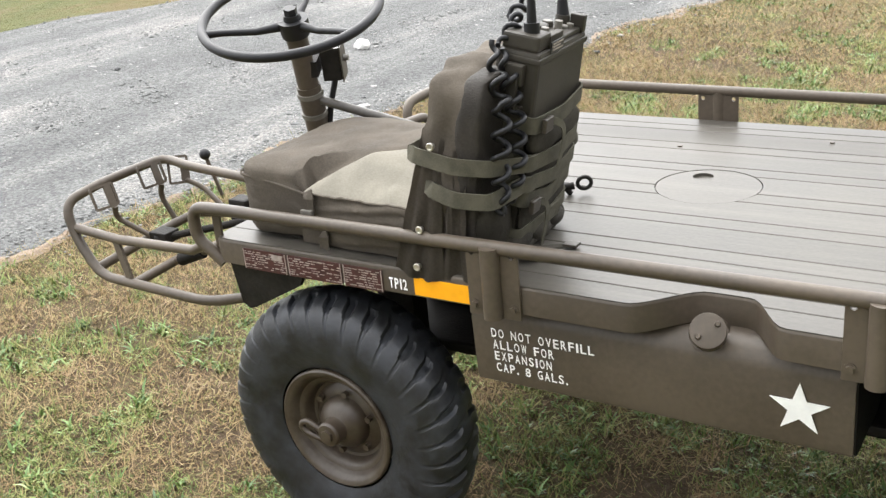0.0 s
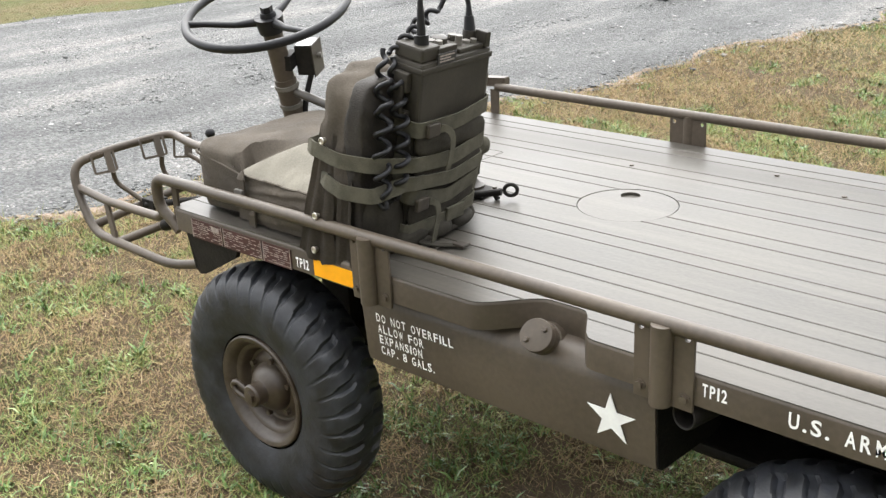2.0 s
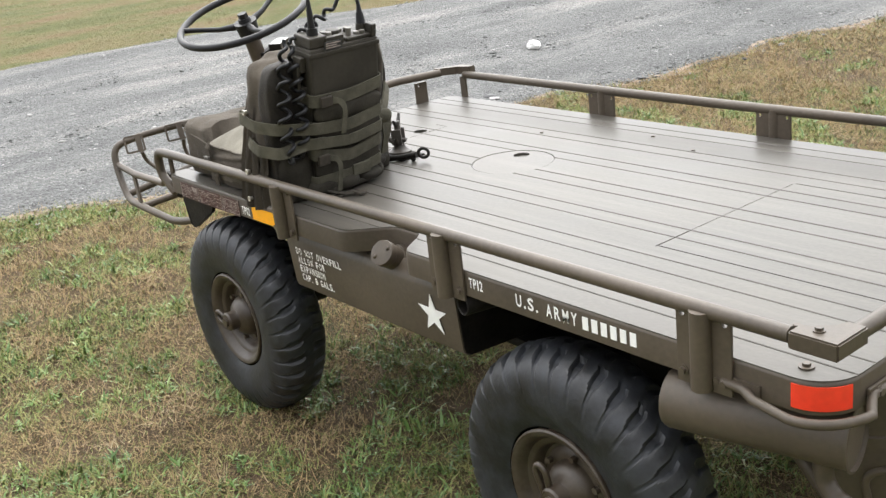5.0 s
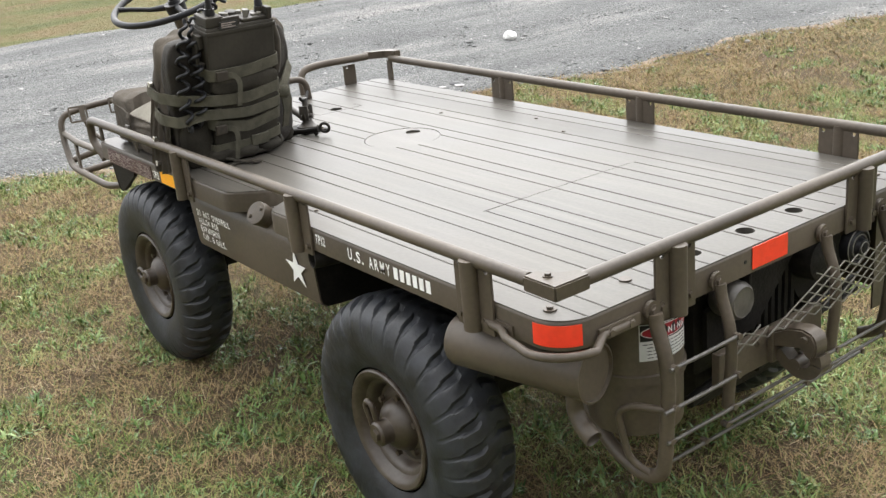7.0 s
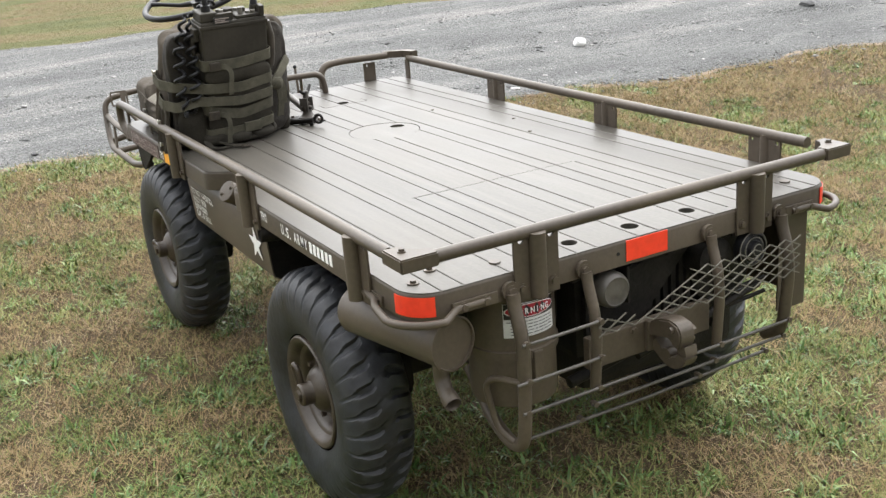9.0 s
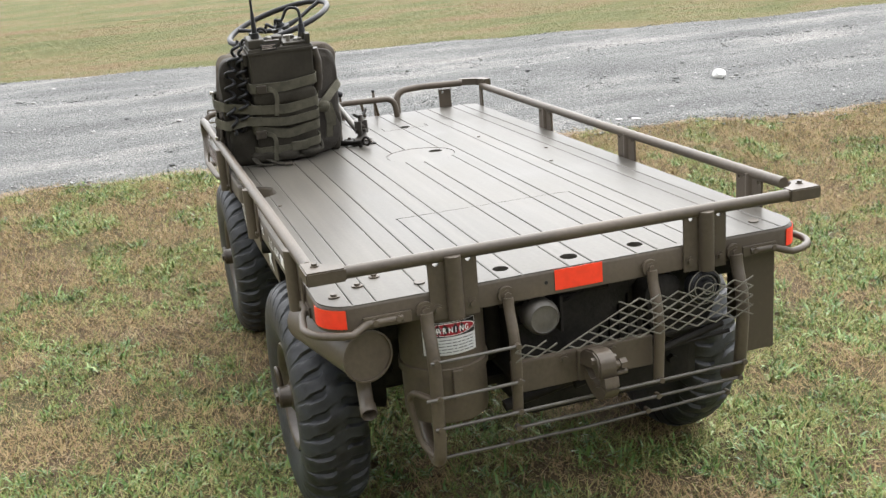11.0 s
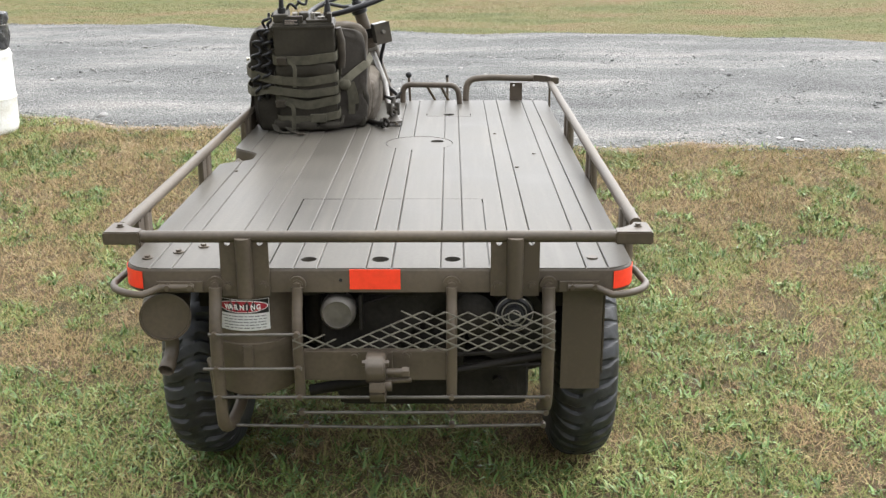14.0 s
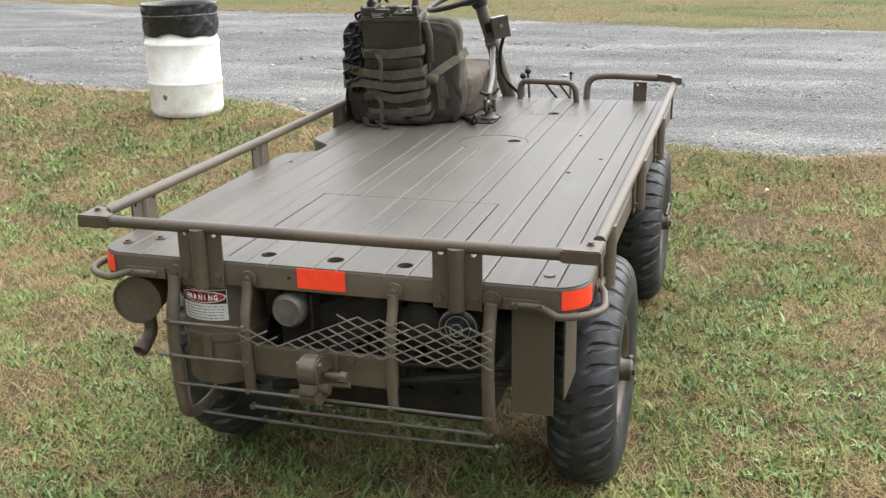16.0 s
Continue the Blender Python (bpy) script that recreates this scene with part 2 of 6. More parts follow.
stone_mat = mixed("gravel_stones", ((0.25, (0.125, 0.126, 0.124)), (0.5, (0.185, 0.185, 0.180)), (0.72, (0.26, 0.256, 0.245)), (0.88, (0.40, 0.39, 0.375))), 3.0, 40, 0.85, 0.3, 90, spread=0.3, island=0.8)


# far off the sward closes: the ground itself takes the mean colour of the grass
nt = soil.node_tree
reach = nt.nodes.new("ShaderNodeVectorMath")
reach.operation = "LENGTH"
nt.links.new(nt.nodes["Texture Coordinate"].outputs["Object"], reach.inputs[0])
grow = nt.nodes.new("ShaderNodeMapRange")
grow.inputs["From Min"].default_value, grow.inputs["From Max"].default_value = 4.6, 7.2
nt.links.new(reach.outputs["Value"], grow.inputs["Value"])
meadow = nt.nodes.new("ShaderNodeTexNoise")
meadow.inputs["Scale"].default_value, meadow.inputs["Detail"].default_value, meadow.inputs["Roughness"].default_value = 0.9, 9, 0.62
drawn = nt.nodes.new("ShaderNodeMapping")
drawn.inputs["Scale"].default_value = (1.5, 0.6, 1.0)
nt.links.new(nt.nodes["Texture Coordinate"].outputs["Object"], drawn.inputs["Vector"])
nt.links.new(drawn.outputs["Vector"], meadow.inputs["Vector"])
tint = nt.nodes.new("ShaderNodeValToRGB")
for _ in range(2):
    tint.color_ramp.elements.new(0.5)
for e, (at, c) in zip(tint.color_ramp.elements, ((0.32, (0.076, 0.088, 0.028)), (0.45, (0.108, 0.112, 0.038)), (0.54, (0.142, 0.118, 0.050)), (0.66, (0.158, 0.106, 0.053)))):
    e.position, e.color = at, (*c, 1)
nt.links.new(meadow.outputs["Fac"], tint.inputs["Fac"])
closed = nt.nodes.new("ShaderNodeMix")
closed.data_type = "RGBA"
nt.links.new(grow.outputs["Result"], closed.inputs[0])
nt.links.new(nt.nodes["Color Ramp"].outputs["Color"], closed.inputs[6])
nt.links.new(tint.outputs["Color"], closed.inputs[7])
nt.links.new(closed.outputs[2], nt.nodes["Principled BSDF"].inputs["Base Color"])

# crushed stones, packed: cells of a centimetre or two, each with its own grey
nt = gravel.node_tree
place = nt.nodes["Texture Coordinate"].outputs["Object"]
cells = nt.nodes.new("ShaderNodeTexVoronoi")
cells.inputs["Scale"].default_value = 62
nt.links.new(place, cells.inputs["Vector"])
tone = nt.nodes.new("ShaderNodeSeparateColor")
nt.links.new(cells.outputs["Color"], tone.inputs[0])
tone_range = nt.nodes.new("ShaderNodeMapRange")
tone_range.inputs["To Min"].default_value, tone_range.inputs["To Max"].default_value = 0.68, 1.18
nt.links.new(tone.outputs[0], tone_range.inputs["Value"])
toned = nt.nodes.new("ShaderNodeVectorMath")
toned.operation = "SCALE"
nt.links.new(nt.nodes["Color Ramp"].outputs["Color"], toned.inputs[0])
nt.links.new(tone_range.outputs["Result"], toned.inputs["Scale"])
nt.links.new(toned.outputs["Vector"], nt.nodes["Principled BSDF"].inputs["Base Color"])
# wheel tracks draw the patches out along the road
tracks = nt.nodes.new("ShaderNodeMapping")
tracks.inputs["Scale"].default_value = (2.6, 0.55, 1.0)
tracks.inputs["Rotation"].default_value = (0, 0, radians(-6))
nt.links.new(place, tracks.inputs["Vector"])
nt.links.new(tracks.outputs["Vector"], nt.nodes["Noise Texture"].inputs["Vector"])
domes = nt.nodes.new("ShaderNodeBump")
domes.invert = True
domes.inputs["Strength"].default_value, domes.inputs["Distance"].default_value = 0.8, 0.012
nt.links.new(cells.outputs["Distance"], domes.inputs["Height"])
nt.links.new(nt.nodes["Bump"].outputs["Normal"], domes.inputs["Normal"])
nt.links.new(domes.outputs["Normal"], nt.nodes["Principled BSDF"].inputs["Normal"])

# ---- mesh tools ----
def part(name, bm, mat, parent=None, label="", smooth=None):
    """Links a bmesh as one mesh object under a thing or under a part. smooth: the edge angle in degrees up to which it is shaded smooth."""
    me = bpy.data.meshes.new(name)
    bmesh.ops.recalc_face_normals(bm, faces=bm.faces)
    bm.to_mesh(me)
    bm.free()
    me.materials.append(mat)
    if smooth is not None:
        me.shade_smooth()
        me.set_sharp_from_angle(angle=radians(smooth))
    ob = new(name, me)
    if parent is not None:
        ob.parent = parent
        if parent.type == "EMPTY":
            ob.matrix_parent_inverse = Matrix.Translation(parent.location).inverted()
    if label:
        ob["label"] = label
    return ob


def thing(name, label, category, at=(0, 0, 0), group="", kind=""):
    e = new(name)
    e.location = at
    return tagged(e, label, category, group, kind)


def add_box(bm, x0, x1, y0, y1, z0, z1, m=None, bevel=0.0):
    r = bmesh.ops.create_cube(bm, size=1.0)
    vs = r["verts"]
    for v in vs:
        v.co = Vector(((x0 + x1) / 2 + v.co.x * (x1 - x0), (y0 + y1) / 2 + v.co.y * (y1 - y0), (z0 + z1) / 2 + v.co.z * (z1 - z0)))
    if bevel:
        es = list({e for v in vs for e in v.link_edges})
        out = bmesh.ops.bevel(bm, geom=es, offset=bevel, segments=2, profile=0.6, affect="EDGES")
        vs = list({v for f in out["faces"] for v in f.verts} | {v for v in vs if v.is_valid})
    if m is not None:
        for v in vs:
            v.co = m @ v.co
    return vs


def box(*a, m=None, bevel=0.0):
    bm = bmesh.new()
    add_box(bm, *a, m=m, bevel=bevel)
    return bm


def add_cyl(bm, a, b, r, r2=None, n=20, bevel=0.0):
    """A capped cylinder or cone from a to b."""
    a, b = Vector(a), Vector(b)
    q = (b - a).to_track_quat("Z", "Y").to_matrix().to_4x4()
    m = Matrix.Translation((a + b) / 2) @ q
    r2 = r if r2 is None else r2
    out = bmesh.ops.create_cone(bm, cap_ends=True, segments=n, radius1=r, radius2=r2, depth=(b - a).length, matrix=m)
    if bevel:
        es = [e for e in {e for v in out["verts"] for e in v.link_edges} if any(len(f.verts) > 4 for f in e.link_faces)]
        bmesh.ops.bevel(bm, geom=es, offset=bevel, segments=2, profile=0.6, affect="EDGES")


def cyl(*a, **k):
    bm = bmesh.new()
    add_cyl(bm, *a, **k)
    return bm


def rounded(points, radius, steps=6, closed=False):
    """The polyline with its corners rounded."""
    pts = [Vector(p) for p in points]
    n, out = len(pts), []
    for i, p in enumerate(pts):
        if not closed and i in (0, n - 1):
            out.append(p)
            continue
        a, b = pts[i - 1] - p, pts[(i + 1) % n] - p
        cut = min(radius, a.length * 0.48, b.length * 0.48)
        p0, p1 = p + a.normalized() * cut, p + b.normalized() * cut
        for k in range(steps + 1):
            t = k / steps
            out.append(p0 * (1 - t) ** 2 + p * 2 * t * (1 - t) + p1 * t * t)
    return out


def add_tube(bm, pts, r, n=10, closed=False, flat=None, up=None):
    """Sweeps a round section (or a flat one: width r, thickness flat) along pts."""
    pts = [Vector(p) for p in pts]
    count = len(pts)
    rings, prev = [], None
    for i, p in enumerate(pts):
        if closed:
            d = pts[(i + 1) % count] - pts[i - 1]
        else:
            d = pts[min(i + 1, count - 1)] - pts[max(i - 1, 0)]
        d.normalize()
        if prev is None:
            ref = Vector(up) if up else (Vector((0, 0, 1)) if abs(d.z) < 0.9 else Vector((1, 0, 0)))
            u = (ref - d * ref.dot(d)).normalized()
        elif up:
            ref = Vector(up)
            u = (ref - d * ref.dot(d)).normalized()
        else:
            u = (prev - d * prev.dot(d)).normalized()
        prev = u
        v = d.cross(u)
        rad = r[i] if isinstance(r, (list, tuple)) else r
        if flat is None:
            ring = [bm.verts.new(p + (u * math.cos(2 * math.pi * k / n) + v * math.sin(2 * math.pi * k / n)) * rad) for k in range(n)]
        else:
            ring = [bm.verts.new(p + u * a * flat / 2 + v * b * rad / 2) for a, b in ((-1, -1), (1, -1), (1, 1), (-1, 1))]
        rings.append(ring)
    for i in range(count if closed else count - 1):
        a, b = rings[i], rings[(i + 1) % count]
        k = len(a)
        for j in range(k):
            bm.faces.new((a[j], a[(j + 1) % k], b[(j + 1) % k], b[j]))
    if not closed:
        bm.faces.new(rings[0][::-1])
        bm.faces.new(rings[-1])


def tube(pts, r, n=10, closed=False, flat=None, up=None):
    bm = bmesh.new()
    add_tube(bm, pts, r, n, closed, flat, up)
    return bm


def add_revolve(bm, profile, n, m, closed=False):
    """Turns a profile of (radius, height) round the z axis of m."""
    rings = [[bm.verts.new(m @ Vector((r * math.cos(2 * math.pi * k / n), r * math.sin(2 * math.pi * k / n), h))) for k in range(n)] for r, h in profile]
    pairs = list(zip(rings, rings[1:])) + ([(rings[-1], rings[0])] if closed else [])
    for a, b in pairs:
        for k in range(n):
            bm.faces.new((a[k], a[(k + 1) % n], b[(k + 1) % n], b[k]))
    if not closed:
        bm.faces.new(rings[0][::-1])
        bm.faces.new(rings[-1])


def add_prism(bm, outline, lift):
    """Extrudes a closed 3D outline by the vector lift."""
    lift = Vector(lift)
    a = [bm.verts.new(Vector(p)) for p in outline]
    b = [bm.verts.new(Vector(p) + lift) for p in outline]
    bm.faces.new(a[::-1])
    bm.faces.new(b)
    for i in range(len(a)):
        j = (i + 1) % len(a)
        bm.faces.new((a[i], a[j], b[j], b[i]))


def prism(outline, lift):
    bm = bmesh.new()
    add_prism(bm, outline, lift)
    return bm


def carve(bm, steps):
    """Cuts a solid by others: steps of (operation, bmesh)."""
    def temp(b):
        me = bpy.data.meshes.new("temp")
        bmesh.ops.recalc_face_normals(b, faces=b.faces)
        b.to_mesh(me)
        b.free()
        return new("temp", me)
    ob = temp(bm)
    tools = []
    for op, b in steps:
        tools.append(temp(b))
        mod = ob.modifiers.new("cut", "BOOLEAN")
        mod.operation, mod.object, mod.solver = op, tools[-1], "EXACT"
    me = bpy.data.meshes.new_from_object(ob.evaluated_get(bpy.context.evaluated_depsgraph_get()))
    out = bmesh.new()
    out.from_mesh(me)
    for o in (ob, *tools):
        data = o.data
        bpy.data.objects.remove(o)
        bpy.data.meshes.remove(data)
    bpy.data.meshes.remove(me)
    return out


def lettering(text, size, m, bold=0.012, width=1.0, thick=0.0012, spacing=1.0):
    """Writing in the built-in font as a thin solid: x along the line, y up, z out of the surface of m."""
    cu = bpy.data.curves.new("writing", "FONT")
    cu.body, cu.size, cu.extrude, cu.offset, cu.space_character = text, size, thick / 2, bold * size, spacing
    cu.resolution_u = 3
    ob = new("writing", cu)
    me = bpy.data.meshes.new_from_object(ob.evaluated_get(bpy.context.evaluated_depsgraph_get()))
    bm = bmesh.new()
    bm.from_mesh(me)
    bpy.data.objects.remove(ob)
    bpy.data.curves.remove(cu)
    bpy.data.meshes.remove(me)
    bmesh.ops.transform(bm, matrix=m @ Matrix.Diagonal((width, 1, 1, 1)), verts=bm.verts)
    return bm


def on_face(origin, right, upward):
    """A frame on a surface: x to the right, y up, z out."""
    x, y = Vector(right).normalized(), Vector(upward).normalized()
    z = x.cross(y).normalized()
    y = z.cross(x)
    return Matrix(((x.x, y.x, z.x, origin[0]), (x.y, y.y, z.y, origin[1]), (x.z, y.z, z.z, origin[2]), (0, 0, 0, 1)))


def stencilled(text, tall, pitch, m, bold, parent):
    """Block letters of one width, sprayed through a stencil: each one a part."""
    x = 0.0
    for ch in text:
        step = pitch * (0.55 if ch in ".I1" else 0.75 if ch == " " else 1.0)
        if ch != " ":
            bm = lettering(ch, 1.0, Matrix(), bold, 1.0, 0.0)
            lo, hi = min(v.co.x for v in bm.verts), max(v.co.x for v in bm.verts)
            base, top = min(v.co.y for v in bm.verts), max(v.co.y for v in bm.verts)
            wide = step - pitch * 0.26
            high = tall * 0.24 if ch == "." else tall
            for v in bm.verts:
                v.co = m @ Vector((x + (v.co.x - lo) / (hi - lo) * wide, (v.co.y - base) / (top - base) * high, 0.0006))
            part("letter", bm, white_paint, parent)
        x += step


def soft_block(x0, x1, y0, y1, z0, z1, cuts=9, puff=0.02, wrinkle=0.006, seed=0.0, power=5.0, m=None):
    """A stuffed cushion: a rounded block with bulging faces and folds in the cloth."""
    bm = bmesh.new()
    bmesh.ops.create_cube(bm, size=2.0)
    bmesh.ops.subdivide_edges(bm, edges=bm.edges, cuts=cuts, use_grid_fill=True)
    c = Vector(((x0 + x1) / 2, (y0 + y1) / 2, (z0 + z1) / 2))
    h = Vector(((x1 - x0) / 2, (y1 - y0) / 2, (z1 - z0) / 2))
    for v in bm.verts:
        p = v.co
        k = (abs(p.x) ** power + abs(p.y) ** power + abs(p.z) ** power) ** (1 / power)
        q = p / k
        bulge = 1 - max(0, sorted((abs(q.x), abs(q.y), abs(q.z)))[1]) ** 2
        w = Vector((q.x * h.x, q.y * h.y, q.z * h.z))
        nrm = Vector((round(q.x * 0.72), round(q.y * 0.72), round(q.z * 0.72)))
        w += nrm * puff * bulge
        f = noise.noise(Vector((w.x * 9 + seed, w.y * 9, w.z * 5))) + 0.5 * noise.noise(Vector((w.x * 26, w.y * 26 + seed, w.z * 14)))
        w += q.normalized() * wrinkle * f
        v.co = c + w
        if m is not None:
            v.co = m @ v.co
    return bm


# ---- ground ----
PROFILE_X = (-60, -20, -12, -8, -5.3, -4, -3, -1.9, -1.3, -0.7, 0.7, 1.5, 3, 6, 20, 60)
PROFILE_Z = (0.8, 0.55, 0.42, 0.33, 0.25, 0.19, 0.13, 0.045, -0.015, -0.05, -0.065, -0.07, -0.09, -0.12, -0.2, -0.4)


def rough_height(x, y):
    """Low swells of the turf, from a few crossed waves."""
    return 0.012 * np.sin(1.7 * x + 0.9 * y) * np.cos(1.3 * y - 0.5 * x) + 0.006 * np.sin(5.1 * x + 1.0) * np.sin(4.3 * y + 2.0)


def gz(x, y):
    x, y = np.asarray(x, float), np.asarray(y, float)
    base = sum(np.interp(x + d, PROFILE_X, PROFILE_Z) for d in (-0.4, -0.2, 0.0, 0.2, 0.4)) / 5
    near = np.clip((np.hypot(x, y) - 1.2) / 1.5, 0, 1)
    return base + 0.012 * np.clip(y, -8, 8) + rough_height(x, y) * (0.15 + 0.85 * near)


def road_near(y):
    """x of the road's edge beside the turf where the vehicle stands."""
    y = np.asarray(y, float)
    return -2.93 + np.where(y > 0, 0.16, 0.27) * y + 0.07 * np.sin(2.3 * y) + 0.04 * np.sin(6.1 * y + 1)


def road_far(y):
    y = np.asarray(y, float)
    return -7.75 + 0.27 * y + 0.12 * np.sin(1.1 * y + 2) + 0.05 * np.sin(4.7 * y)


def sheet(name, xs, ys, height, mat, label, category):
    gx, gy = np.meshgrid(xs, ys, indexing="ij")
    co = np.stack((gx, gy, height(gx, gy)), -1).reshape(-1, 3)
    a, b = len(xs), len(ys)
    i = (np.arange(a - 1)[:, None] * b + np.arange(b - 1)[None]).ravel()
    faces = np.stack((i, i + b, i + b + 1, i + 1), -1)
    me = bpy.data.meshes.new(name)
    me.from_pydata(co.tolist(), [], faces.tolist())
    me.materials.append(mat)
    me.shade_smooth()
    return tagged(new(name, me), label, category, kind="structure")


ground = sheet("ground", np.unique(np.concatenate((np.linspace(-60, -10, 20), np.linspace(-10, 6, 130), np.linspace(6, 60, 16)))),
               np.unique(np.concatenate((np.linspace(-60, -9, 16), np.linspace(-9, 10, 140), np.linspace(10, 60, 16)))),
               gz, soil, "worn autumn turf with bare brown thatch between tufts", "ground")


def road_sheet():
    ys = np.concatenate((np.linspace(-60, -13, 24), np.linspace(-12.7, 14, 260), np.linspace(14.5, 60, 24)))
    across = np.linspace(0, 1, 70)
    near, far = road_near(ys), road_far(ys)
    gx = near[None] + (far - near)[None] * across[:, None]
    gy = np.repeat(ys[None], len(across), 0)
    crown = 0.012 * np.clip(np.minimum(across, 1 - across) * 20, 0, 1)[:, None] - 0.010
    ruts = -0.018 * (np.exp(-((across - 0.33) / 0.06) ** 2) + np.exp(-((across - 0.66) / 0.06) ** 2))[:, None]
    bumps = 0.006 * np.sin(9 * gx + 3 * gy) * np.sin(7 * gy - 4 * gx)
    gzv = gz(gx, gy) + 0.014 + crown + 0.3 * ruts + bumps * np.clip(np.minimum(across, 1 - across) * 15, 0, 1)[:, None]
    co = np.stack((gx, gy, gzv), -1).reshape(-1, 3)
    a, b = gx.shape
    i = (np.arange(a - 1)[:, None] * b + np.arange(b - 1)[None]).ravel()
    me = bpy.data.meshes.new("gravel_road")
    me.from_pydata(co.tolist(), [], np.stack((i, i + 1, i + b + 1, i + b), -1).tolist())
    me.materials.append(gravel)
    me.shade_smooth()
    return tagged(new("gravel_road", me), "grey crushed-stone farm road with pale wheel tracks", "road", kind="structure")


road_sheet()


def dirt_edge():
    """A ragged band of trodden tan dirt between the turf and the gravel."""
    ys = np.linspace(-12, 14, 1300)
    wander = 0.5 + 0.5 * np.sin(1.9 * ys + 0.6) * np.sin(5.3 * ys + 1.7)
    ragged = 0.25 * np.sin(23 * ys) + 0.2 * np.sin(41 * ys + 1) + 0.15 * np.sin(87 * ys + 2)
    half = np.clip(0.012 + 0.075 * wander * (1 + ragged), 0.004, 0.2)
    mid = road_near(ys) - 0.02 + 0.03 * np.sin(11 * ys)
    across = np.linspace(-1, 1, 7)
    gx = mid[None] + half[None] * across[:, None]
    gy = np.repeat(ys[None], 7, 0)
    z = gz(gx, gy) + 0.0085 - 0.014 * np.abs(across[:, None]) ** 2 + 0.002 * np.sin(57 * gy + 31 * gx)
    co = np.stack((gx, gy, z), -1).reshape(-1, 3)
    i = (np.arange(6)[:, None] * len(ys) + np.arange(len(ys) - 1)[None]).ravel()
    me = bpy.data.meshes.new("dirt_verge")
    me.from_pydata(co.tolist(), [], np.stack((i, i + len(ys), i + len(ys) + 1, i + 1), -1).tolist())
    me.materials.append(dirt)
    me.shade_smooth()
    tagged(new("dirt_verge", me), "ragged strip of trodden tan dirt beside the gravel", "verge", kind="structure")


dirt_edge()

# ---- vehicle: frame, deck and skirt ----
DECK = 0.70
LEFT, RIGHT, REAR, FRONT = -0.597, 0.592, 1.322, -1.015
mule = thing("flatbed_utility_vehicle", "olive drab military flatbed carrier parked on the grass", "vehicle")


def deck_outline(inset=0.0):
    """The edge of the deck, with round rear corners and the bay for the fuel filler on the driver's side."""
    l, r, b, f = LEFT + inset, RIGHT - inset, REAR - inset, FRONT + inset
    pts = []
    for cx, cy, rad, a0 in ((b, r, 0.075, 0), (f, r, 0.04, 90), (f, l, 0.03, 180)):
        sx, sy = (-1 if cx == b else 1), (-1 if cy == r else 1)
        for k in range(9):
            a = radians(a0 + 90 * k / 8)
            pts.append((cx + sx * rad + rad * math.cos(a), cy + sy * rad + rad * math.sin(a)))
    for k in range(25):
        x = -0.04 + 0.31 * k / 24
        s_in = min(1, max(0, (x + 0.025) / 0.125))
        s_out = min(1, max(0, (0.255 - x) / 0.085))
        s = (s_in * s_in * (3 - 2 * s_in)) * (s_out * s_out * (3 - 2 * s_out))
        pts.append((x, l + 0.095 * s))
    for k in range(9):
        a = radians(270 + 90 * k / 8)
        pts.append((b - 0.075 + 0.075 * math.cos(a), l + 0.075 + 0.075 * math.sin(a)))
    return pts


GROOVES = sorted(s * g for g in (0.029, 0.142, 0.196, 0.310, 0.367, 0.477, 0.528) for s in (-1, 1))


CIRCLE = (-0.085, 0.052)


def deck_cuts(low):
    """Solids for the drain holes, the round hatch and the seams of the lift-out panels."""
    holes = bmesh.new()
    for x, y, r in ((1.254, -0.169, 0.0185), (1.254, 0.0, 0.0205), (1.254, 0.170, 0.0190), (-0.655, 0.158, 0.023)):
        add_cyl(holes, (x, y, low), (x, y, DECK + 0.02), r, n=24)
    hatch = cyl((*CIRCLE, low), (*CIRCLE, DECK + 0.02), 0.1205, n=72)
    seams = bmesh.new()
    for x0, x1, y0, y1 in ((0.702, 1.285, -0.2580, -0.2545), (0.702, 1.30, 0.2535, 0.2575), (0.6975, 0.7010, -0.262, -0.145), (0.6980, 0.7000, -0.14, 0.25),
                           (-0.6205, -0.6175, 0.068, 0.246), (-0.68, -0.622, 0.066, 0.0685), (-0.68, -0.622, 0.2455, 0.248)):
        add_box(seams, x0, x1, y0, y1, low, DECK + 0.02)
    return holes, hatch, seams


def deck_base():
    """The sheet that carries the planks; it shows only in the joints."""
    bm = prism([(x, y, DECK - 0.016) for x, y in deck_outline(0.011)], (0, 0, 0.008))
    holes, hatch, seams = deck_cuts(DECK - 0.05)
    hatch.free()
    seams.free()
    return carve(bm, [("DIFFERENCE", holes)])


deck = part("deck", deck_base(), deck_paint, mule, "ribbed olive metal cargo deck with drain holes")
edges = [-0.65, *GROOVES, 0.65]
for k, (ya, yb) in enumerate(zip(edges, edges[1:])):
    ga, gb = (0.0005 if y < -0.12 else 0.0007 if i % 2 else 0.0010 for i, y in ((k, ya), (k + 1, yb)))
    y0, y1, c = ya + ga, yb - gb, 0.0028
    section = [(y0, DECK - 0.008), (y0, DECK - c * 0.75), (y0 + c * 0.35, DECK - c * 0.28), (y0 + c, DECK), (y1 - c, DECK), (y1 - c * 0.35, DECK - c * 0.28), (y1, DECK - c * 0.75), (y1, DECK - 0.008)]
    plank = prism([(-1.2, y, z) for y, z in section], (2.7, 0, 0))
    cuts = deck_cuts(DECK - 0.03)
    plank = carve(plank, [("INTERSECT", prism([(x, y, DECK - 0.05) for x, y in deck_outline(0.003)], (0, 0, 0.1)))] + [("DIFFERENCE", c) for c in cuts])
    part("plank", plank, deck_paint, deck)
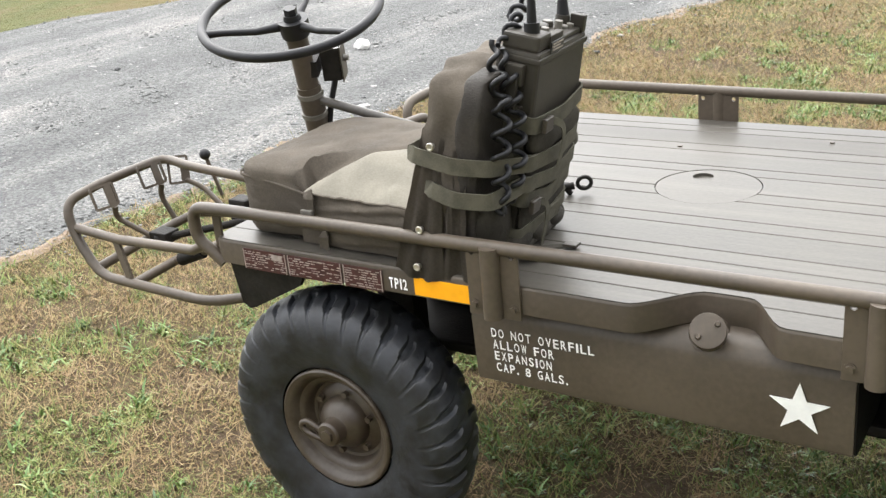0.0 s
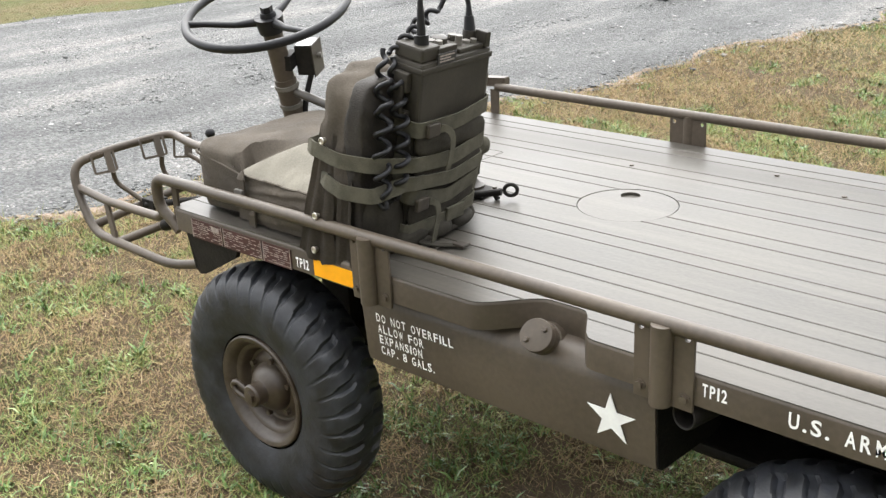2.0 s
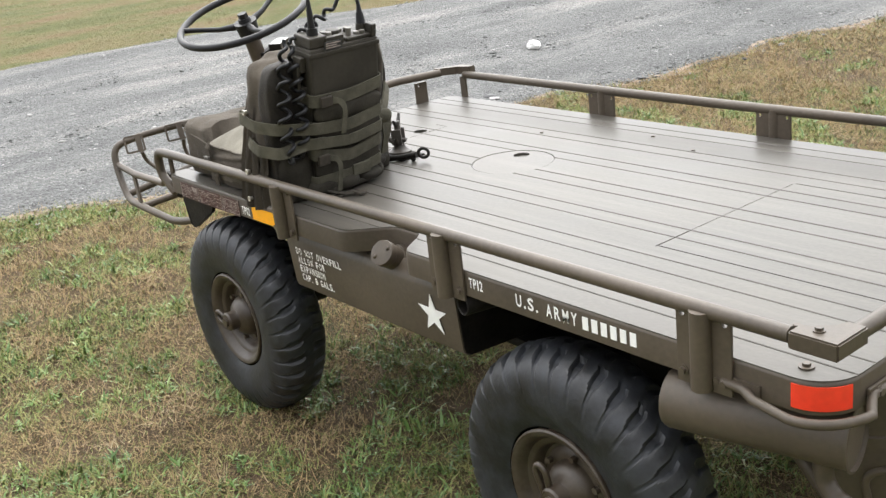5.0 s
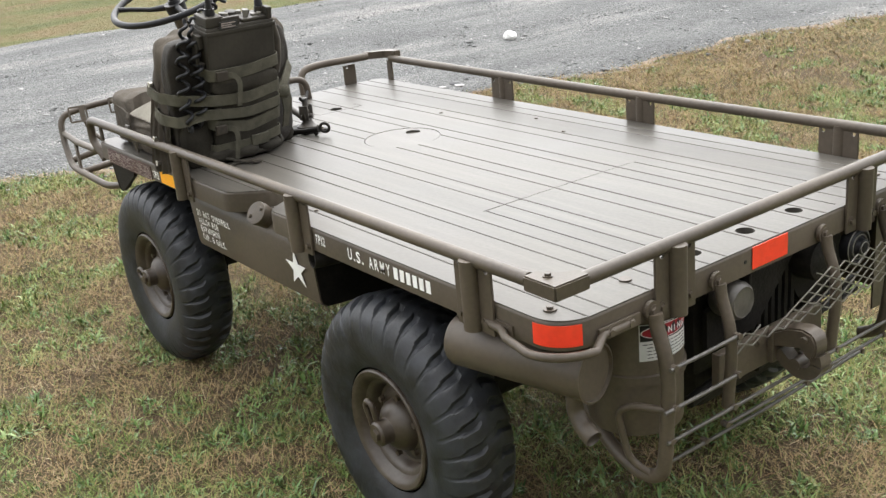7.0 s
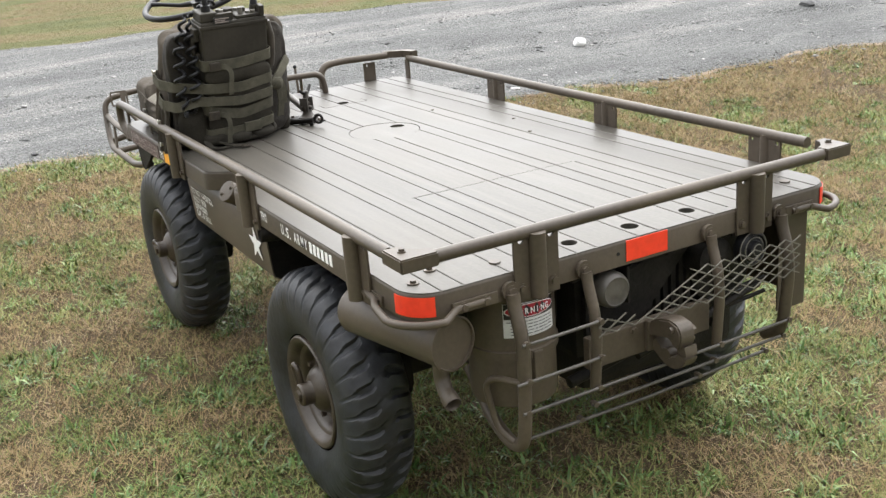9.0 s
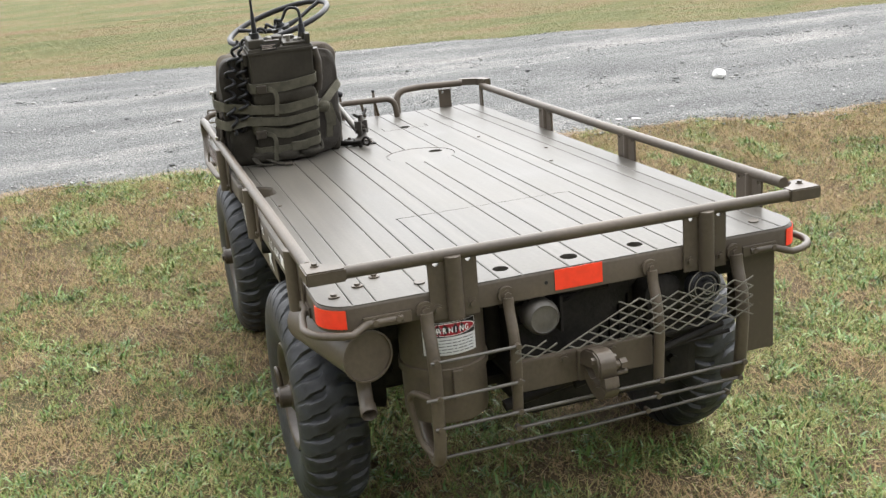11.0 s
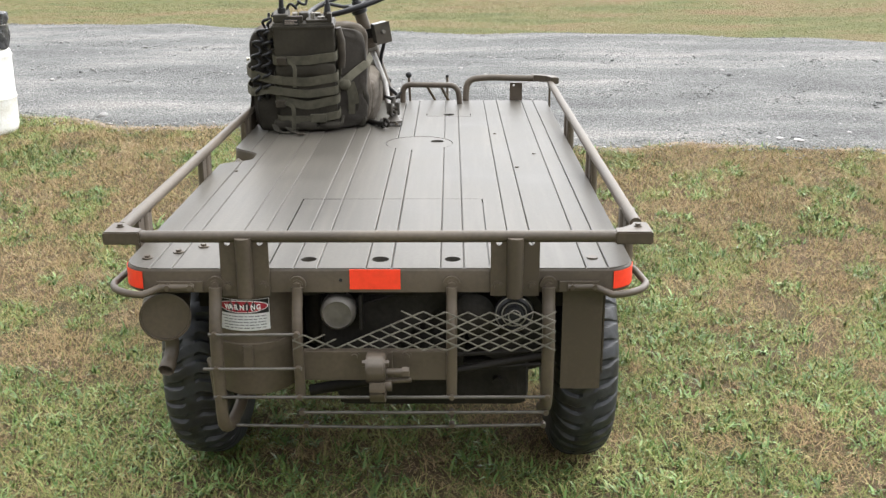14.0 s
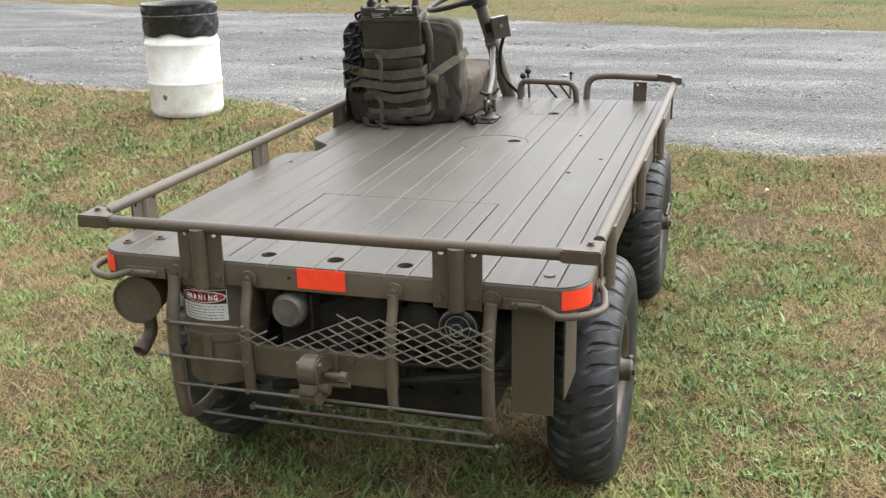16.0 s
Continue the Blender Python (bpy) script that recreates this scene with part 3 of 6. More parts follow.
access = carve(cyl((*CIRCLE, DECK - 0.0078), (*CIRCLE, DECK - 0.0008), 0.1180, n=72),
               [("DIFFERENCE", cyl((-0.118, 0.117, DECK - 0.05), (-0.118, 0.117, DECK + 0.05), 0.024, n=24))])
part("access_plate", access, deck_paint, deck, "round flat inspection plate with finger hole")


def skirt():
    """The folded edge that hangs round the deck."""
    rows = [(0.000, 0.642), (0.000, 0.692), (0.0012, 0.6955), (0.004, 0.6985), (0.010, 0.6985), (0.010, 0.642)]
    bm = bmesh.new()
    loops = [[bm.verts.new((x, y, z)) for x, y in deck_outline(i)] for i, z in rows]
    n = len(loops[0])
    for a, b in zip(loops, loops[1:] + loops[:1]):
        for k in range(n):
            bm.faces.new((a[k], a[(k + 1) % n], b[(k + 1) % n], b[k]))
    return bm


part("edge_skirt", skirt(), paint, mule, smooth=35)
for y in (-0.30, -0.10, 0.10, 0.30):
    bm = bmesh.new()
    add_box(bm, -0.98, 1.29, y - 0.02, y + 0.02, 0.62, 0.682)
    part("deck_beam", bm, steel_dark, mule)
for y in (-0.17, 0.17):
    bm = bmesh.new()
    add_tube(bm, rounded([(-0.95, y, 0.60), (-0.95, y, 0.45), (1.15, y, 0.45), (1.15, y, 0.60)], 0.06), 0.03, 12)
    part("frame_tube", bm, steel_dark, mule, smooth=60)

# added dark sheet that stands in for the deep shade below the vehicle
part("underbody_shade_sheet", box(-0.86, 1.10, -0.30, 0.36, 0.345, 0.372, bevel=0.01), steel_dark, mule, "dark sheet added under engine and drive to deepen the shade")
# added, unseen box: stops light that comes in under the right side
part("under_box", box(-0.42, 0.40, 0.26, 0.50, 0.37, 0.62, bevel=0.02), steel_dark, mule, "unseen dark box added under the deck to block light")
part("oil_pan", box(0.84, 1.12, -0.12, 0.30, 0.325, 0.42, bevel=0.03), steel_dark, mule, "dark oily engine sump")
part("bell_housing", cyl((0.62, 0.02, 0.47), (0.86, 0.02, 0.47), 0.19, 0.15, n=28), steel_dark, mule)
part("gearbox", box(0.42, 0.98, -0.20, 0.24, 0.372, 0.61, bevel=0.03), steel_dark, mule, "dark oily gearbox casing")
part("drive_tunnel", box(-0.80, 0.42, -0.12, 0.14, 0.372, 0.56, bevel=0.03), steel_dark, mule)
for y in (-0.42, 0.44):
    part("frame_rail", box(-0.95, 1.20, y - 0.03, y + 0.03, 0.56, 0.655, bevel=0.004), steel_dark, mule)

# ---- vehicle: posts and rails ----
RAIL_Z = 0.777


def add_bolt(bm, at, out, r=0.008, h=0.006):
    """A hexagon bolt head on its washer."""
    at, out = Vector(at), Vector(out).normalized()
    add_cyl(bm, at, at + out * 0.002, r * 1.45, n=14)
    add_cyl(bm, at + out * 0.002, at + out * (0.002 + h), r, n=6)


def bolt(at, out, parent, r=0.008, h=0.006):
    bm = bmesh.new()
    add_bolt(bm, at, out, r, h)
    part("bolt", bm, paint, parent)


def side_post(x, y, side, wide=0.112, low=0.618, holes=True):
    """A bolted plate with a half-round channel that carries the rail. side: the way out, as a sign of y."""
    yo = y + side * 0.0015
    bm = bmesh.new()
    add_box(bm, x - wide / 2, x + wide / 2, min(yo, yo + side * 0.006), max(yo, yo + side * 0.006), low + 0.012, RAIL_Z - 0.008, bevel=0.0015)
    if holes:
        cut = bmesh.new()
        for dx in (-0.043, 0.043):
            add_cyl(cut, (x + dx, y - 0.05, 0.760), (x + dx, y + 0.05, 0.760), 0.0056, n=14)
        bm = carve(bm, [("DIFFERENCE", cut)])
    post = part("side_post", bm, paint, mule)
    ch = bmesh.new()
    add_tube(ch, [(x, yo + side * 0.012, low + 0.014), (x, yo + side * 0.012, RAIL_Z)], 0.019, 16)
    part("post_channel", ch, paint, post, smooth=50)
    for dx in (-0.042, 0.042):
        bolt((x + dx, yo + side * 0.006, low + 0.035), (0, side, 0), post, 0.007)
    return post


for x in (-0.285, 0.402, 1.085):
    side_post(x, LEFT, -1)
for x in (-0.235, 0.412, 1.085):
    side_post(x, RIGHT, 1)


def end_post(y, low):
    """The same bracket on the rear edge."""
    xo = REAR + 0.0015
    bm = box(xo, xo + 0.006, y - 0.056, y + 0.056, low, RAIL_Z - 0.008, bevel=0.0015)
    cut = bmesh.new()
    for dy in (-0.037, 0.037):
        add_cyl(cut, (REAR - 0.05, y + dy, 0.7645), (REAR + 0.05, y + dy, 0.7645), 0.0072, n=14)
    post = part("end_post", carve(bm, [("DIFFERENCE", cut)]), paint, mule)
    part("post_channel", tube([(xo + 0.010, y, max(low, 0.615)), (xo + 0.010, y, RAIL_Z)], 0.019, 16), paint, post, smooth=50)
    for dy in (-0.04, 0.04):
        bolt((xo + 0.006, y + dy, 0.661), (1, 0, 0), post)


part("skirt_plug", cyl((REAR - 0.002, -0.088, 0.672), (REAR + 0.0012, -0.088, 0.672), 0.0042, n=14), black_rubber, mule, "small black hole in the edge")
end_post(-0.306, 0.635)
end_post(0.313, 0.635)
for x0, y0, wx, wy in ((-0.935, RIGHT + 0.004, 0.032, 0.007), (FRONT - 0.004, 0.455, 0.007, 0.055)):
    bm = box(x0 - wx / 2, x0 + wx / 2, y0 - wy / 2, y0 + wy / 2, 0.645, RAIL_Z, bevel=0.001)
    cut = cyl((x0 - 0.05, y0 - 0.01, 0.766), (x0 + 0.05, y0 - 0.01, 0.766), 0.005, n=12)
    part("front_post", carve(bm, [("DIFFERENCE", cut)]), paint, mule)

RY, RX = 0.603, 1.322
R = 0.0142
rails = (
    ("side_rail", rounded([(-0.998, -0.588, 0.636), (-1.022, -0.592, 0.660), (-1.062, -0.598, 0.692), (-1.060, -0.599, 0.768), (-0.97, -RY + 0.004, 0.771), (0.0, -RY + 0.002, 0.774), (1.25, -RY, RAIL_Z)], 0.045, 8)),
    ("side_rail", [(-0.93, RY - 0.003, RAIL_Z + 0.008), (0.2, RY, RAIL_Z), (1.22, RY, RAIL_Z)]),
    ("rear_rail", [(RX, -0.56, RAIL_Z), (RX, 0.57, RAIL_Z)]),
    ("front_rail", rounded([(-1.012, 0.232, 0.690), (-1.030, 0.236, 0.790), (-1.028, 0.33, 0.800), (-0.99, 0.53, 0.800)], 0.06, 8)),
)
for name, pts in rails:
    part(name, tube(pts, R, 14), paint, mule, "olive painted steel tube", smooth=60)


def corner(x, y, sx, sy, arm=0.067):
    """A folded angle that joins two rails, bolted on top."""
    z0, z1, w = RAIL_Z - 0.0148, RAIL_Z + 0.0148, 0.0175
    out = [(x + sx * w, y + sy * w), (x - sx * arm, y + sy * w), (x - sx * arm, y - sy * w), (x - sx * 0.045, y - sy * w), (x - sx * w, y - sy * 0.045), (x - sx * w, y - sy * arm), (x + sx * w, y - sy * arm)]
    bm = prism([(a, b, z0) for a, b in out], (0, 0, z1 - z0))
    bmesh.ops.bevel(bm, geom=bm.edges[:], offset=0.003, segments=2, affect="EDGES")
    ob = part("rail_corner", bm, paint, mule, smooth=40)
    bolt((x - sx * 0.03, y - sy * 0.01, z1), (0, 0, 1), ob, 0.0065, 0.005)


corner(RX, -RY - 0.002, 1, -1)
corner(RX, RY + 0.002, 1, 1)
bm = prism([(a, b, 0.788) for a, b in ((-0.995, 0.515), (-0.955, 0.585), (-0.90, 0.600), (-0.90, 0.632), (-0.965, 0.625), (-1.022, 0.525))], (0, 0, 0.028))
bmesh.ops.bevel(bm, geom=bm.edges[:], offset=0.003, segments=2, affect="EDGES")
part("rail_corner", bm, paint, mule)
bm = box(-1.018, -0.996, -0.585, -0.578, 0.66, 0.772, bevel=0.001)
part("front_post", bm, paint, mule)

# hoop at the front edge beside the gear levers
part("lever_guard", tube(rounded([(-0.965, -0.045, 0.695), (-0.965, -0.045, 0.778), (-0.925, 0.196, 0.780), (-0.925, 0.205, 0.695)], 0.045, 8), 0.0125, 12), paint, mule, "bent tube hoop on the deck", smooth=60)

# ---- vehicle: fuel tank ----
tank_profile = [(-0.300, 0.642), (-0.50, 0.642), (-0.530, 0.637), (-0.551, 0.622), (-0.561, 0.598), (-0.552, 0.470), (-0.548, 0.455), (-0.535, 0.446), (-0.350, 0.432), (-0.320, 0.436), (-0.304, 0.455)]
bm = prism([(-0.366, y, z) for y, z in tank_profile], (0.730, 0, 0))
tank = part("fuel_tank", bm, paint, mule, "olive steel fuel tank slung under the deck edge", smooth=35)
mid_y, mid_z = -0.43, 0.54
# thin plate whose near-black colour stands in for shade on the tank's end
part("tank_end", prism([(0.3642, mid_y + (y - mid_y) * 0.975, mid_z + (z - mid_z) * 0.975) for y, z in tank_profile], (0.003, 0, 0)), steel_dark, tank, "near-black end plate with the shade under the deck put into its colour")
axis = Vector((0.20, -0.79, 0.58)).normalized()
tip = Vector((0.121, -0.578, 0.664))
base = tip - axis * 0.056
neck = bmesh.new()
add_cyl(neck, base - axis * 0.02, tip - axis * 0.012, 0.031, 0.029, n=28)
add_cyl(neck, base - axis * 0.028, base + axis * 0.004, 0.046, 0.034, n=28)
part("filler_neck", neck, paint, tank, smooth=40)
cap = bmesh.new()
add_cyl(cap, tip - axis * 0.024, tip, 0.0320, n=36, bevel=0.003)
q = axis.to_track_quat("Z", "Y").to_matrix()
for s in (-1, 1):
    c = tip + q @ Vector((0.016 * s, 0.012 * s, 0.000))
    add_cyl(cap, c, c + axis * 0.006, 0.006, 0.004, n=8)
part("filler_cap", cap, paint, tank, "round screw cap with two lugs", smooth=40)
def open_pipe(name, a, b, r, wall, mat, parent, label=""):
    """A hollow pipe from its open mouth a to b."""
    a, b = Vector(a), Vector(b)
    m = Matrix.Translation(a) @ (b - a).to_track_quat("Z", "Y").to_matrix().to_4x4()
    bm = bmesh.new()
    d = (b - a).length
    add_revolve(bm, [(0.004, d * 0.8), (r - wall, d * 0.8), (r - wall, 0.002), (r - wall / 2, 0.0), (r, 0.002), (r, d)], 24, m)
    return part(name, bm, mat, parent, label, smooth=40)


open_pipe("cross_tube", (0.440, -0.600, 0.615), (0.50, -0.22, 0.60), 0.024, 0.004, steel_dark, mule, "open dark cross tube under the deck")

# ---- vehicle: markings ----
LF = lambda x, z, y=LEFT - 0.0006: on_face((x, y, z), (1, 0, 0), (0, 0, 1))
tilt_up = Vector((0, -0.009, 0.128))
TF = lambda x, z: on_face((x, -0.561 + (0.598 - z) * 0.0703 - 0.0030, z), (1, 0, 0), tilt_up)
for text, x, z, tall, pitch in (("TP12", -0.532, 0.651, 0.024, 0.0132), ("TP12", 0.471, 0.664, 0.0235, 0.0132), ("U.S. ARMY", 0.616, 0.6592, 0.0275, 0.0225)):
    stencilled(text, tall, pitch, LF(x, z), 0.022, mule)
for i in range(6):
    part("number_bar", box(0.800 + i * 0.0235, 0.8150 + i * 0.0235, LEFT - 0.0014, LEFT - 0.0004, 0.6585, 0.6855), white_paint, mule)
for i, text in enumerate(("DO NOT OVERFILL", "ALLOW FOR", "EXPANSION", "CAP. 8 GALS.")):
    stencilled(text, 0.0205, (0.0160, 0.0158, 0.0152, 0.0152)[i], TF(-0.322 + 0.0012 * i, 0.5620 - 0.0263 * i), 0.016, tank)
m = TF(0.275, 0.5015)
star = [m @ Vector((r * math.sin(math.pi * k / 5), r * math.cos(math.pi * k / 5) + 0.033, 0)) for k in range(10) for r in [(0.0535 if k % 2 == 0 else 0.0205)]]
part("star", prism(star, m.to_3x3() @ Vector((0, 0, 0.0012))), white_paint, tank, "white five-pointed star")

plates = random.Random(4)
for x0, x1 in ((-0.925, -0.802), (-0.798, -0.652), (-0.648, -0.548)):
    plate = part("data_plate", box(x0, x1, LEFT - 0.0022, LEFT - 0.0004, 0.638, 0.687, bevel=0.0006), plate_red, mule, "maroon metal plate with rows of worn silver print")
    bm = bmesh.new()
    for row in range(8):
        z = 0.6425 + row * 0.0053
        x = x0 + 0.005
        while x < x1 - 0.008:
            w = plates.uniform(0.004, 0.018)
            if plates.random() < 0.72:
                add_box(bm, x, min(x + w, x1 - 0.004), LEFT - 0.0030, LEFT - 0.0021, z, z + plates.uniform(0.0012, 0.0026))
            x += w + plates.uniform(0.002, 0.006)
    for xa in (x0 + 0.001, x1 - 0.0035):
        add_box(bm, xa, xa + 0.0022, LEFT - 0.003, LEFT - 0.002, 0.639, 0.686)
    if x0 < -0.9:
        add_box(bm, x0 + 0.083, x0 + 0.112, LEFT - 0.0031, LEFT - 0.002, 0.668, 0.681)
    part("plate_print", bm, plate_ink, plate)


def side_tape(pts, z0, z1, mat, label):
    """Reflective tape that follows an upright face: pts are (x, y) on its outer side."""
    bm = bmesh.new()
    rows = []
    for i, (x, y) in enumerate(pts):
        d = Vector(pts[min(i + 1, len(pts) - 1)]) - Vector(pts[max(i - 1, 0)])
        n = Vector((d.y, -d.x)).normalized() * 0.0012
        if n.x * (x - 0.2) + n.y * y * 4 < 0:
            n = -n
        rows.append([bm.verts.new((x - k * n.x, y - k * n.y, z)) for k, z in ((0, z0), (0, z1), (1, z1), (1, z0))])
    for a, b in zip(rows, rows[1:]):
        for j in range(4):
            bm.faces.new((a[j], a[(j + 1) % 4], b[(j + 1) % 4], b[j]))
    bm.faces.new(rows[0][::-1])
    bm.faces.new(rows[-1])
    part("reflector", bm, mat, mule, label, smooth=30)


side_tape([(-0.470, LEFT - 0.0025), (-0.343, LEFT - 0.0025)], 0.6455, 0.684, amber_reflector, "amber reflective tape")
side_tape([(REAR + 0.0025, -0.067), (REAR + 0.0025, 0.050)], 0.650, 0.698, red_reflector, "red reflective tape")
for s, edge in ((-1, LEFT), (1, RIGHT)):
    cx, cy = REAR - 0.075, edge - s * 0.075
    arc = [(cx + 0.0775 * math.cos(radians(a)), cy + s * 0.0775 * math.sin(radians(a))) for a in range(18, 93, 8)]
    side_tape(arc, 0.650, 0.692, red_reflector, "red reflective tape round the corner")

# ---- vehicle: wheels ----
TYRE_R, TYRE_W = 0.317, 0.089


def tyre_mesh():
    """Balloon tyre with a worn bar tread: staggered lugs that run from the crown over the shoulders."""
    lugs = 36
    spots = (-0.5, -0.36, -0.25, -0.18, -0.12, -0.06, 0.0, 0.06, 0.12, 0.18, 0.25, 0.36)      # round each groove's middle
    section = []                      # (radius, across, share from crown to bead, side)
    for k in range(41):
        u = -1 + 2 * k / 40
        a = abs(u)
        phi = radians(132 * a)
        e = 2 / 2.5
        w = TYRE_W * abs(math.sin(phi)) ** e
        c = math.cos(phi)
        r = 0.233 + (TYRE_R - 0.233) * c ** e if c > 0 else 0.233 - 0.118 * (-c) ** 1.05
        section.append((r, math.copysign(w, u), a, u))
    bm = bmesh.new()
    rings = []
    for j, spot in ((j, spot) for j in range(lugs) for spot in spots):
        ring = []
        for r, w, a, u in section:
            turn = math.copysign(min(a, 0.10) / 0.10 * 0.25, u) - 0.75 * a      # lugs stagger across the crown and sweep back
            th = 2 * math.pi * (j + spot + turn) / lugs
            half = float(np.interp(a, (0.05, 0.24, 0.36, 0.66), (0.26, 0.25, 0.13, 0.09)))
            deep = float(np.interp(a, (0.03, 0.10, 0.26, 0.38, 0.56, 0.68), (0.0, 0.0085, 0.0080, 0.0030, 0.0015, 0.0)))
            g = min(1.0, max(0.0, (half - abs(spot)) / (half * 0.55)))
            depth = deep * g * g * (3 - 2 * g)
            worn = 0.0014 * math.sin(7 * th + 3 * u) + 0.0011 * math.sin(23 * th - 5 * u) + 0.0007 * math.sin(61 * th + 17 * u)
            lean = min(1, a / 0.68) * math.pi / 2
            rr = r - depth * math.cos(lean * 0.8) + worn * (1 - a)
            ww = w - math.copysign(depth * math.sin(lean * 0.8), w)
            ring.append(bm.verts.new((rr * math.cos(th), ww, rr * math.sin(th))))
        rings.append(ring)
    for j in range(len(rings)):
        a, b = rings[j], rings[(j + 1) % len(rings)]
        for k in range(len(a) - 1):
            bm.faces.new((a[k], a[k + 1], b[k + 1], b[k]))
    return bm


def wheel_at(x, y, z, side, steer=0.0, spin=0.0):
    """side: the way out, as a sign of y. Parts are in the wheel's own space, outer face towards -y, then turned."""
    m = Matrix.Rotation(radians(-90), 4, "X")          # profile axis along y; height h ends at y = h
    rim = bmesh.new()
    prof = [(0.030, -0.030), (0.070, -0.030), (0.082, -0.026), (0.092, -0.020), (0.099, -0.022), (0.103, -0.032), (0.107, -0.044), (0.112, -0.048), (0.121, -0.051), (0.126, -0.060), (0.132, -0.070), (0.139, -0.074),
            (0.146, -0.076), (0.150, -0.073), (0.151, -0.067), (0.145, -0.064), (0.135, -0.055), (0.130, 0.08), (0.155, 0.085), (0.02, 0.085)]
    add_revolve(rim, prof, 48, m)
    me_parent = part("wheel", rim, wheel_paint, mule, "olive disc wheel with a fat black bar-tread tyre", smooth=40)
    me_parent.matrix_parent_inverse = Matrix()
    part("tyre", tyre_mesh(), rubber, me_parent, "worn black bar-tread tyre", smooth=28)
    hub = bmesh.new()
    add_revolve(hub, [(0.066, -0.026), (0.064, -0.040), (0.058, -0.052), (0.048, -0.062), (0.038, -0.068), (0.032, -0.071), (0.030, -0.076), (0.030, -0.098), (0.026, -0.103), (0.02, -0.103)], 28, m)
    add_cyl(hub, (0, -0.100, 0), (0, -0.110, 0), 0.016, n=6)
    part("hub", hub, wheel_paint, me_parent, smooth=35)
    for k in range(6):
        a = math.pi * k / 3 + 0.3
        part("wheel_nut", cyl((0.078 * math.cos(a), -0.034, 0.078 * math.sin(a)), (0.078 * math.cos(a), -0.046, 0.078 * math.sin(a)), 0.008, n=6), wheel_paint, me_parent)
    loop = rounded([(-0.012, -0.088, 0.016), (-0.014, -0.092, 0.066), (-0.032, -0.094, 0.078), (-0.044, -0.093, 0.060), (-0.032, -0.088, 0.004)], 0.014, 5)
    part("ring_handle", tube(loop, 0.0075, 8), wheel_paint, me_parent, smooth=60)
    turn = Matrix.Rotation(radians(steer), 4, "Z") @ (Matrix.Rotation(math.pi, 4, "Z") if side > 0 else Matrix()) @ Matrix.Rotation(radians(spin), 4, "Y")
    me_parent.matrix_basis = Matrix.Translation((x, y, z)) @ turn
    return me_parent


w = wheel_at(-0.740, -0.517, 0.259, -1, steer=0, spin=-62)
copy_thing(w, Matrix.Translation((0.714, -0.539, 0.256)) @ Matrix.Rotation(radians(-5), 4, "Y"))
for x, y, s in ((-0.722, 0.520, 70), (0.724, 0.536, 120)):
    copy_thing(w, Matrix.Translation((x, y, 0.262 if x < 0 else 0.256)) @ Matrix.Rotation(math.pi, 4, "Z") @ Matrix.Rotation(radians(s), 4, "Y"))
for x in (-0.722, 0.724):
    bm = cyl((x, -0.44, 0.262), (x, 0.44, 0.262), 0.035, n=16)
    add_revolve(bm, [(0.03, -0.10), (0.09, -0.06), (0.105, 0.0), (0.09, 0.06), (0.03, 0.10)], 24, Matrix.Translation((x, 0.02, 0.275)) @ Matrix.Rotation(radians(90), 4, "X"))
    for s in (-1, 1):
        add_cyl(bm, (x, s * 0.36, 0.262), (x, s * 0.43, 0.262), 0.085, 0.07, n=20)
    part("axle", bm, steel_dark, mule, smooth=45)
    for s in (-1, 1):
        part("axle_arm", box(x - 0.05, x + 0.05, s * 0.30 - 0.03, s * 0.30 + 0.03, 0.29, 0.64), steel_dark, mule)

# ---- vehicle: front basket and pedals ----
front_gusset = prism([(-0.998, -0.572, 0.640), (-0.985, -0.566, 0.530), (-0.972, -0.562, 0.515), (-0.950, -0.562, 0.520), (-0.80, -0.57, 0.600), (-0.78, -0.57, 0.640)], (0, 0.012, 0))
part("front_gusset", front_gusset, steel_dark, mule)
part("front_apron", box(-0.985, -0.83, -0.54, 0.30, 0.60, 0.642), steel_dark, mule)
basket = part("foot_basket", tube(rounded([(-0.972, -0.535, 0.533), (-1.10, -0.566, 0.510), (-1.34, -0.580, 0.528), (-1.46, -0.576, 0.530), (-1.545, -0.562, 0.620), (-1.575, -0.552, 0.705), (-1.552, -0.44, 0.728), (-1.528, -0.240, 0.738), (-1.40, -0.268, 0.732), (-1.0, -0.312, 0.726)], 0.05, 7), 0.0126, 14), paint, mule, "bent tube foot guard in front of the deck", smooth=60)
part("basket_side_tube", tube([(-1.565, -0.553, 0.642), (-1.38, -0.563, 0.634), (-1.10, -0.582, 0.650), (-1.055, -0.590, 0.672)], 0.0120, 12), paint, basket, smooth=60)
part("basket_strut", tube([(-1.385, -0.567, 0.632), (-1.345, -0.578, 0.526)], 0.022, flat=0.008, up=(0, 1, 0)), paint, basket)
part("basket_cross_tube", tube([(-1.475, -0.573, 0.545), (-1.40, -0.36, 0.600), (-1.37, -0.30, 0.615), (-1.05, -0.22, 0.62)], 0.0125, 12), paint, basket, smooth=60)
part("basket_cross_tube", tube([(-1.335, -0.576, 0.527), (-1.32, -0.45, 0.540), (-1.16, -0.42, 0.60), (-1.0, -0.40, 0.62)], 0.0125, 12), paint, basket, smooth=60)
part("tube_socket", tube([(-1.30, -0.446, 0.546), (-1.23, -0.434, 0.572)], 0.018, 14), steel_dark, basket, smooth=60)
part("basket_post", tube([(-1.135, -0.300, 0.728), (-1.12, -0.295, 0.62)], 0.028, flat=0.008, up=(0, 1, 0)), paint, basket)


